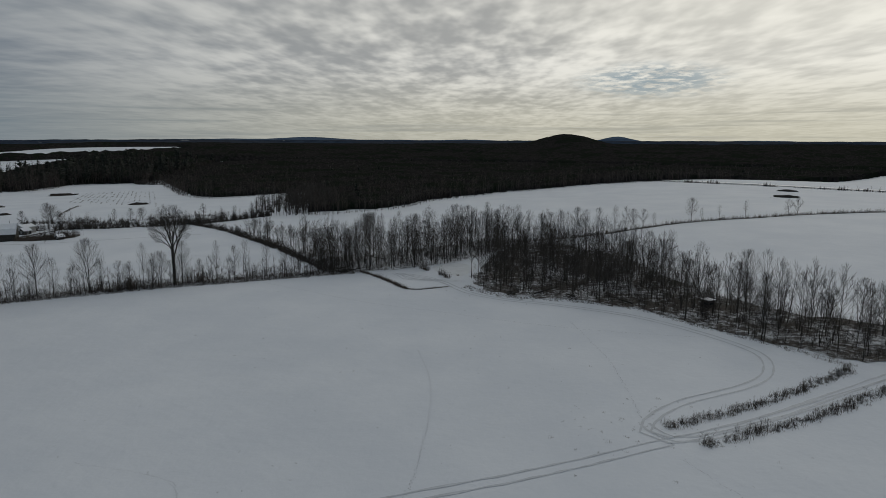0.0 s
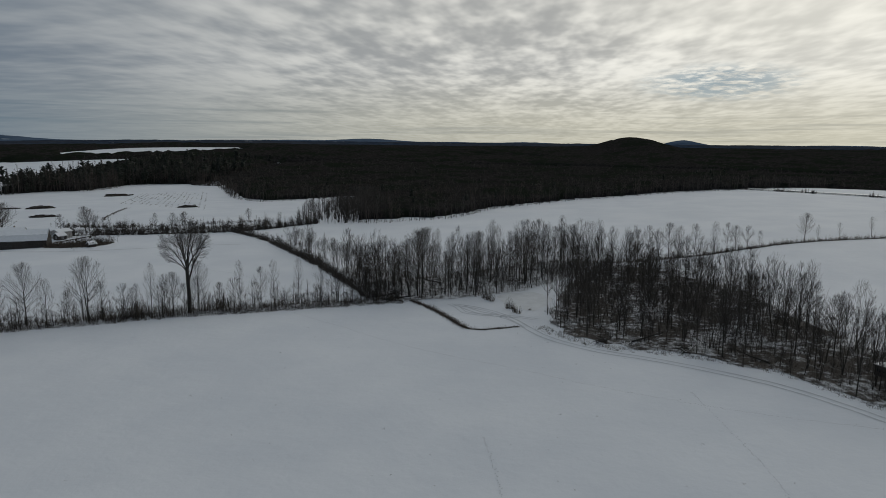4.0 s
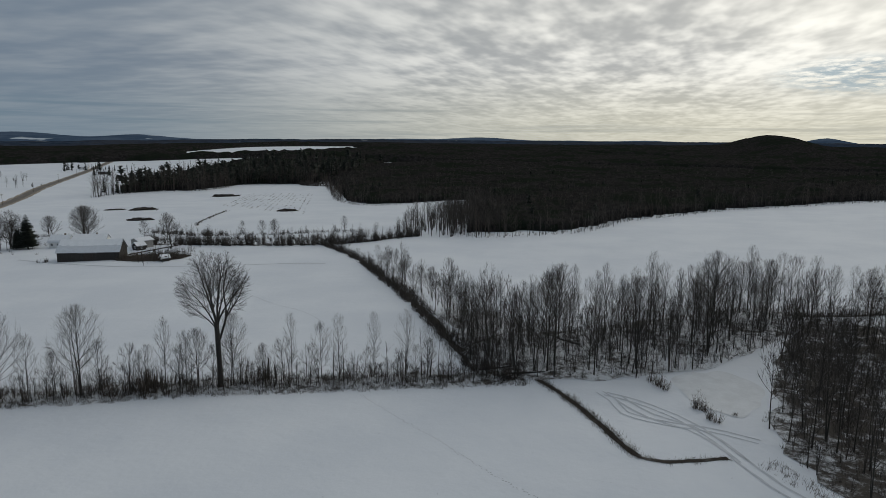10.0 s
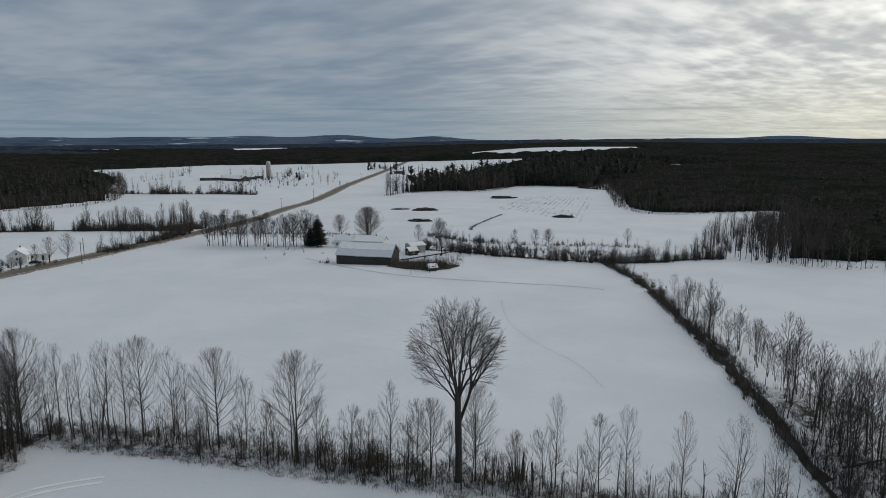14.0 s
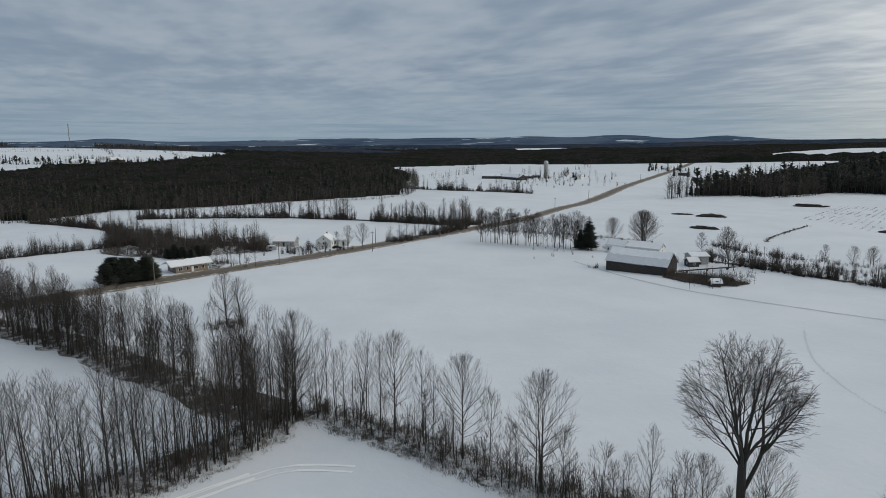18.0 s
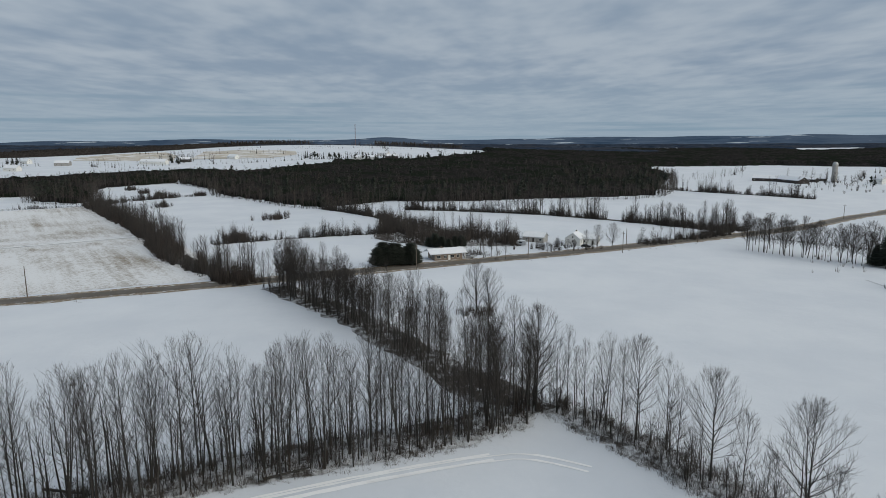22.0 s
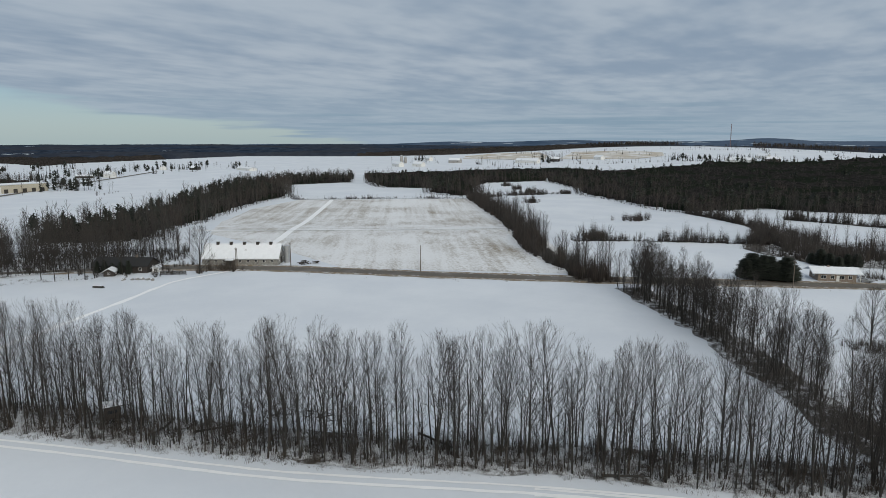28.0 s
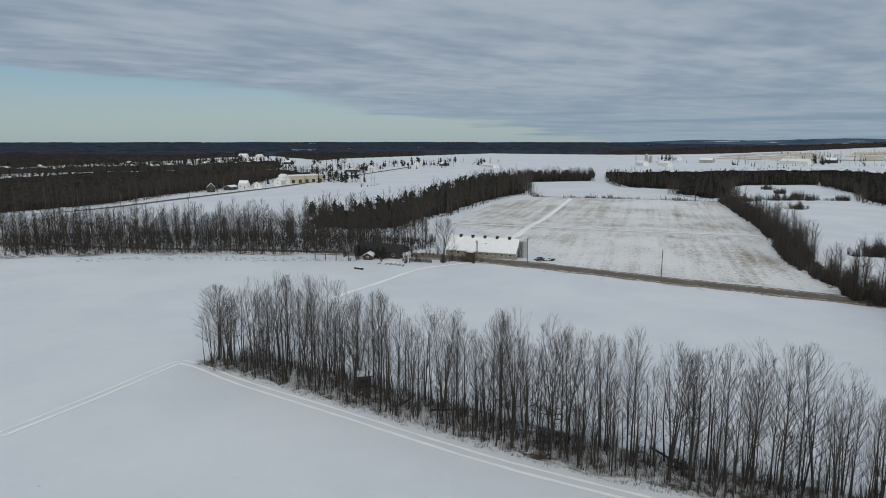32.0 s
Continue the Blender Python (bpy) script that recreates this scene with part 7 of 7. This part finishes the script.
for k in range(4):
    box("board", (-1.7, -0.5, 0.02 + 0.14 * k), (1.7 - 0.12 * k, 0.5 - 0.05 * k, 0.14 + 0.14 * k), GREY_WOOD, h)
box("snow_layer", (-1.6, -0.45, 0.58), (1.25, 0.3, 0.7), ROOF_SNOW, h, "thin layer of snow", 0.04)
joined("stable_shrubs", LOW_TREES, [(rng.randrange(4), x + rng.gauss(0, 0.8), y + rng.gauss(0, 0.8), rng.uniform(0, 6), rng.uniform(0.4, 0.7)) for x, y in ((-187.4, -41.2), (-188.6, -38.6), (-189.8, -36.1), (-191, -33.6), (-182.3, -40.9)) for _ in range(6)], SHRUB, "brown bare bushes before a stable", "shrubs")
for k in range(5):
    CEDAR_KIND[k % 3].set_down(-163.5 - 1.1 * k, -69 + 2.6 * k, k, 0.5, "dark low evergreen beside a yard", "evergreens")
for x, y in ((-212, -22), (-216, -20), (-214.5, -24)):
    h = thing("scrap_heap", x, y, x * 7, "heap of dark scrap timber on snow", "heap")
    for k in range(9):
        u, v = rng.uniform(-1.6, 1.6), rng.uniform(-0.9, 0.9)
        piece = box("timber", (-1.0, -0.11, 0), (1.0, 0.11, 0.2), DARK_WOOD, h)
        piece.matrix_basis = Matrix.Translation((u, v, 0.08 * k)) @ Matrix.Rotation(rng.uniform(0, 3.1), 4, "Z") @ Matrix.Rotation(rng.uniform(-0.2, 0.2), 4, "Y")


def blind(x, y, yaw, label):
    h = thing("hunting_blind", x, y, yaw, label, "hut")
    for sx in (-0.8, 0.8):
        for sy in (-0.8, 0.8):
            box("leg", (sx - 0.06, sy - 0.06, -0.3), (sx + 0.06, sy + 0.06, 1.4), DARK_WOOD, h)
    box("cabin", (-1.1, -1.1, 1.4), (1.1, 1.1, 3.3), DARK_WOOD, h)
    box("roof", (-1.35, -1.35, 3.3), (1.35, 1.35, 3.42), DARK_WOOD, h)
    box("roof_snow", (-1.3, -1.3, 3.42), (1.3, 1.3, 3.52), ROOF_SNOW, h, "thin layer of snow", 0.03)
    box("shooting_window", (-0.7, -1.13, 2.3), (0.7, -1.1, 2.8), GLASS, h)
    box("shooting_window", (1.1, -0.7, 2.3), (1.13, 0.7, 2.8), GLASS, h)


blind(67, 157, -60, "dark board hunting blind at the edge of a wood")
blind(-93.0, 46.8, 60, "dark board hunting blind among row trees")


def brush_pile(x, y, size, label):
    h = thing("brush_pile", x, y, 65, label, "brush pile")
    for _ in range(34):
        t = Twigs()
        a = rng.uniform(0, 3.14)
        c = np.array((rng.gauss(0, size), rng.gauss(0, size * 0.5), rng.uniform(0.1, size * 0.5)))
        d = np.array((math.cos(a), math.sin(a) * 0.6, rng.uniform(-0.15, 0.25))) * rng.uniform(1.2, 3.0)
        t.limb([c - d / 2, c + d * 0.1 + np.array((0, 0, 0.1)), c + d / 2], [rng.uniform(0.05, 0.11), 0.05, 0.02], 5)
        solid("branch", mesh_np("branch", *t.arrays()), BARK, h)


brush_pile(-108.5, 66, 2.2, "pile of cut branches among row trees")
brush_pile(-111, 72, 2.0, "pile of cut branches among row trees")
brush_pile(-94, 46, 1.3, "pile of cut branches among row trees")
brush_pile(-33, 205, 1.6, "fallen branches at the edge of a small wood")
brush_pile(20, 175, 1.8, "fallen branches at the edge of a small wood")
brush_pile(36, 171, 1.8, "fallen branches at the edge of a small wood")


# ---- poles and wires ----
def pole(x, y, yaw, high, label="bare wooden utility pole beside a road", arm=True):
    h = thing("utility_pole", x, y, yaw, label, "pole", "utility poles")
    bm = bmesh.new()
    bmesh.ops.create_cone(bm, cap_ends=True, segments=10, radius1=0.16, radius2=0.11, depth=high + 0.5, matrix=Matrix.Translation((0, 0, high / 2 - 0.25)))
    part("shaft", bm, POLE_WOOD, h)
    if arm:
        box("crossarm", (-0.9, -0.06, high - 0.75), (0.9, 0.06, high - 0.6), POLE_WOOD, h)
        for k in (-0.8, 0.0, 0.8):
            bm = bmesh.new()
            bmesh.ops.create_cone(bm, cap_ends=True, segments=8, radius1=0.06, radius2=0.04, depth=0.18, matrix=Matrix.Translation((k, 0, high - 0.5 if k else high + 0.09)))
            part("insulator", bm, CONCRETE, h)
    return h


LINE = [(-205.2, -21.7), (-223, 21.3), (-245, 72.5), (-266, 133.9 - 12), (-266, 133.9), (-288, 178.4), (-307, 222.7), (-340, 270), (-384, 330), (-440, 410), (-505, 490), (-570, 575), (-640, 668), (-715, 765)]
for (x, y) in LINE + [(-154, -392), (-188, -422), (-219, -437), (-267, -484)]:
    if (x, y) != (-266, 133.9 - 12):
        pole(x, y, 30, 9.2)
pole(-327.8, 231, 30, 8.0, arm=False)
twin = thing("yard_light", -196.2, -38.9, 64, "twin wooden poles with a crossbar beside a stable", "pole")
for x in (-0.75, 0.75):
    bm = bmesh.new()
    bmesh.ops.create_cone(bm, cap_ends=True, segments=10, radius1=0.14, radius2=0.1, depth=7.4, matrix=Matrix.Translation((x, 0, 3.2)))
    part("shaft", bm, POLE_WOOD, twin)
box("crossbar", (-1.2, -0.08, 6.1), (1.2, 0.08, 6.28), POLE_WOOD, twin)
box("lamp_head", (-1.25, -0.3, 6.3), (-0.85, 0.1, 6.5), STEEL, twin, "grey steel lamp head")
for k in range(7):
    pole(-60 - 62 * k, -335 - 36 * k, 60, 9.5, "utility pole along a far road")


# ---- far farms ----
simple_house("long_barn", -787.5, 548.5, 54, 29, 13, 3.6, 7.2, DARK_WOOD, METAL_ROOF, "long dark cattle barn with a snowy roof", "barn", windows=6, chimney=False)
simple_house("long_barn", -757, 562, 5, 40, 13, 3.4, 7.0, DARK_WOOD, METAL_ROOF, "brown cattle barn with a snowy roof", "barn", windows=4, chimney=False)
simple_house("long_barn", -785, 606, 50, 24, 11, 3.2, 6.4, DARK_WOOD, METAL_ROOF, "dark cattle barn beside a silo", "barn", windows=4, chimney=False)
simple_house("machine_shed", -770, 592, 30, 14, 9, 3.0, 5.0, GREY_WOOD, METAL_ROOF, "grey machine shed under snow beside barns", "shed", windows=2, chimney=False)
simple_house("farmhouse", -725, 640, 30, 11, 9, 5.5, 9, WHITE_PAINT, METAL_ROOF, "far white farmhouse under snow")
simple_house("roadside_house", -705, 800, 30, 12, 9, 4, 7, DARK_WOOD, METAL_ROOF, "dark house under snow beside a road")
simple_house("roadside_house", -812, 872, 30, 12, 9, 4, 7, WHITE_PAINT, METAL_ROOF, "white house under snow beside a road")


def silo(x, y, high, r, mat, label):
    h = thing("silo", x, y, 0, label, "silo")
    bm = bmesh.new()
    bmesh.ops.create_cone(bm, cap_ends=True, segments=28, radius1=r, radius2=r, depth=high + 1, matrix=Matrix.Translation((0, 0, high / 2 - 0.5)))
    part("shaft", bm, mat, h)
    bm = bmesh.new()
    bmesh.ops.create_uvsphere(bm, u_segments=24, v_segments=10, radius=r * 1.02)
    bmesh.ops.delete(bm, geom=[v for v in bm.verts if v.co.z < -0.05], context="VERTS")
    bmesh.ops.transform(bm, matrix=Matrix.Translation((0, 0, high)), verts=bm.verts)
    part("dome", bm, STEEL, h, "pale domed cap")
    for k in range(9):
        bm = bmesh.new()
        bmesh.ops.create_cone(bm, segments=28, radius1=r * 1.012, radius2=r * 1.012, depth=0.12, matrix=Matrix.Translation((0, 0, 1 + k * high / 9)))
        part("hoop", bm, STEEL, h)


silo(-766, 617, 20, 3.0, CONCRETE, "tall grey concrete silo with a domed cap")
FAR_FARMS = ((-1040, -530, 30, 11, WHITE_PAINT), (-1052, -492, 24, 11, WHITE_PAINT), (-1175, -482, 24, 12, CONCRETE), (-1234, -578, 18, 10, WHITE_PAINT), (-1192, -333, 50, 12, WHITE_PAINT), (-1240, -295, 18, 11, GREY_WOOD), (-1300, -225, 20, 12, WHITE_PAINT),
             (-1288, 29, 44, 14, WHITE_PAINT), (-1330, 80, 26, 12, DARK_WOOD), (-1400, 60, 24, 12, WHITE_PAINT))
for k, (x, y, L, W, m) in enumerate(FAR_FARMS):
    simple_house("far_barn", x, y, 60 + 17 * (k % 3), L, W, 5, 9, m, METAL_ROOF, "far pale farm building under snow" if m is not DARK_WOOD else "far dark farm building under snow", "barn", windows=3, chimney=False)
silo(-1128, -580, 14, 3.0, CONCRETE, "far grey concrete silo")
silo(-1134, -574, 11, 2.8, CONCRETE, "far grey concrete silo")
mound("dirt_heap", -1275, 62, 60, 24, 3, 1.0, SOIL, "reddish bare earth bank by a far farm")
ROAD_HOUSES = ((-346, -528, 12, 9, 5, 9, WHITE_PAINT), (-316, -519, 12, 8, 3, 5.5, WHITE_PAINT), (-364, -556, 11, 9, 6, 11, WHITE_PAINT), (-300, -515, 9, 8, 4, 8, WHITE_PAINT), (-282, -505, 14, 8, 3, 4.5, GREY_WOOD), (-256, -488, 9, 7, 5, 8.5, GREY_WOOD), (-597, -726, 14, 10, 5, 9, WHITE_PAINT),
               (-570, -742, 22, 10, 3, 4.5, DARK_WOOD), (-766, -833, 13, 9, 4.5, 8, WHITE_PAINT), (-832, -704, 52, 13, 3.5, 5.5, WHITE_PAINT), (-796, -790, 16, 10, 3.5, 6, GREY_WOOD), (-644, -1364, 20, 12, 5, 9, WHITE_PAINT), (-683, -1361, 22, 10, 4, 7, WHITE_PAINT))
for k, (x, y, L, W, e, r, m) in enumerate(ROAD_HOUSES):
    simple_house("village_house", x, y, 40 + 31 * (k % 4), L, W, e, r, m, METAL_ROOF, "far roadside house with a snowy roof", "house", windows=2, group="village houses")
VILLAGE = ((-142, -1084), (-193, -1108), (-240, -1098), (-266, -1106), (-249, -1053), (-282, -1051), (-303, -1036), (-344, -1163), (-356, -1044), (-383, -1050), (-406, -1100), (-482, -1204), (-459, -1088), (-488, -1097), (-475, -1028), (-644, -1368), (-707, -1415), (-507, -1056), (-526, -1042), (-563, -1095), (-322, -1075), (-215, -1062), (-600, -1030))
for k, (x, y) in enumerate(VILLAGE):
    simple_house("village_house", x, y, 25 + 37 * (k % 5), (15, 12, 22, 14)[k % 4], 9, (3.2, 3.8, 3)[k % 3], (6, 6.5, 5.2)[k % 3], (WHITE_PAINT, CREAM, GREY_WOOD, WHITE_PAINT, DARK_WOOD)[k % 5], METAL_ROOF, "far village house with a snowy roof", "house", windows=2, group="village houses")
h = thing("depot_hall", -392, -566, 3, "large cream flat-roofed hall beside a far road", "hall")
box("wall", (-24, -12, -1), (24, 12, 8), CREAM, h)
box("roof", (-24.4, -12.4, 8), (24.4, 12.4, 8.6), METAL_ROOF, h)
box("roof_snow", (-24, -12, 8.6), (24, 12, 8.75), ROOF_SNOW, h)
for k in range(5):
    box("loading_door", (-18 + 9 * k - 2, 12, 0), (-18 + 9 * k + 2, 12.1, 4), GREY_WOOD, h)


def far_mast(x, y, high):
    h = thing("radio_mast", x, y, 0, "thin red lattice radio mast on the horizon", "mast")
    for k in range(3):
        a = k * 2.094
        t = Twigs()
        t.limb([np.array((math.cos(a) * 0.9, math.sin(a) * 0.9, -1.0)), np.array((math.cos(a) * 0.9, math.sin(a) * 0.9, high))], [0.2, 0.2], 4)
        solid("leg", mesh_np("leg", *t.arrays()), RED_STEEL, h)
    t = Twigs()
    n = int(high / 4)
    for k in range(n):
        for j in range(3):
            a, b = j * 2.094, (j + 1) * 2.094
            t.limb([np.array((math.cos(a) * 0.9, math.sin(a) * 0.9, k * 4.0)), np.array((math.cos(b) * 0.9, math.sin(b) * 0.9, k * 4.0 + 4))], [0.18, 0.18], 3)
    solid("lattice", mesh_np("lattice", *t.arrays()), RED_STEEL, h)


far_mast(-1893, -47, 60)
VILLAGE_CLUMPS = ((-436, -560), (-395, -590), (-438, -520), (-325, -568), (-470, -650), (-560, -700), (-638, -794), (-706, -825), (-850, -839), (-864, -757), (-636, -975), (-590, -804), (-594, -733), (-415, -545), (-527, -897), (-386, -1015), (-322, -1172), (-695, -1002), (-250, -1100), (-150, -1150), (-470, -1100), (-560, -1180), (-300, -940), (-420, -860))
VILLAGE_WOOD = [(-60, -740), (-145, -770), (-190, -830), (-250, -850), (-327, -850), (-400, -830), (-460, -850), (-440, -960), (-360, -990), (-270, -1005), (-200, -1030), (-140, -1040), (-60, -1050)]
for kinds, share, mat, label in ((CROWNS, 26, TWIG, "bare trees among far village houses"), (FIRS, 12, NEEDLE, "dark spruces among far village houses")):
    spots = [(x + rng.gauss(0, 9), y + rng.gauss(0, 8)) for x, y in VILLAGE_CLUMPS for _ in range(share // 2)]
    spots += [(x + rng.gauss(0, 26), y - 26 + rng.gauss(0, 13)) for x, y in VILLAGE for _ in range(share // 2 + 4)]
    spots += [p for p in scatter(VILLAGE_WOOD, 9.5 if share > 20 else 24.0, rng)]
    spots += [(-380 + rng.gauss(0, 120), -1120 + rng.gauss(0, 80)) for _ in range(share * 8)]
    joined("village_trees", kinds, [(rng.randrange(len(kinds)), x, y, rng.uniform(0, 6), rng.uniform(0.6, 1.05)) for x, y in spots], mat, label, "trees")
joined("farm_spruces", FIRS[:3], [(rng.randrange(3), x + rng.gauss(0, s), y + rng.gauss(0, s), rng.uniform(0, 6), rng.uniform(0.6, 1.1)) for x, y, s, c in ((-771, -857, 5, 6), (-783, -833, 6, 7), (-792, -817, 4, 4), (-800, -800, 4, 3), (-590, -745, 8, 6), (-508, -747, 7, 8), (-544, -776, 8, 8), (-690, -752, 8, 5), (-754, -745, 6, 4), (-690, 790, 14, 7), (-800, 860, 16, 12), (-524, 621, 3, 3), (-705, 617, 4, 2), (-820, 846, 4, 3), (-450, -570, 12, 4), (-1200, -300, 12, 6), (-1310, 50, 22, 8), (-1140, -550, 14, 6), (-1220, -310, 14, 5)) for _ in range(c)], NEEDLE, "dark spruces round far farms", "trees")
joined("farm_trees", MID + LOW_TREES, [(rng.randrange(8), x + rng.gauss(0, s), y + rng.gauss(0, s), rng.uniform(0, 6), rng.uniform(0.5, 1.0)) for x, y, s, c in ((-748, 600, 12, 20), (-700, 560, 26, 30), (-640, 560, 30, 26), (-790, 580, 22, 18), (-720, 660, 22, 16), (-1290, 50, 26, 18), (-1330, 0, 22, 12), (-1150, -540, 22, 22), (-1225, -300, 20, 18), (-1250, -345, 16, 10), (-1380, -380, 30, 6), (-870, -780, 22, 14), (-760, -770, 16, 10), (-520, -690, 22, 12), (-380, -575, 14, 8), (-690, 830, 14, 8)) for _ in range(c)], TWIG, "bare trees round far farms", "trees")
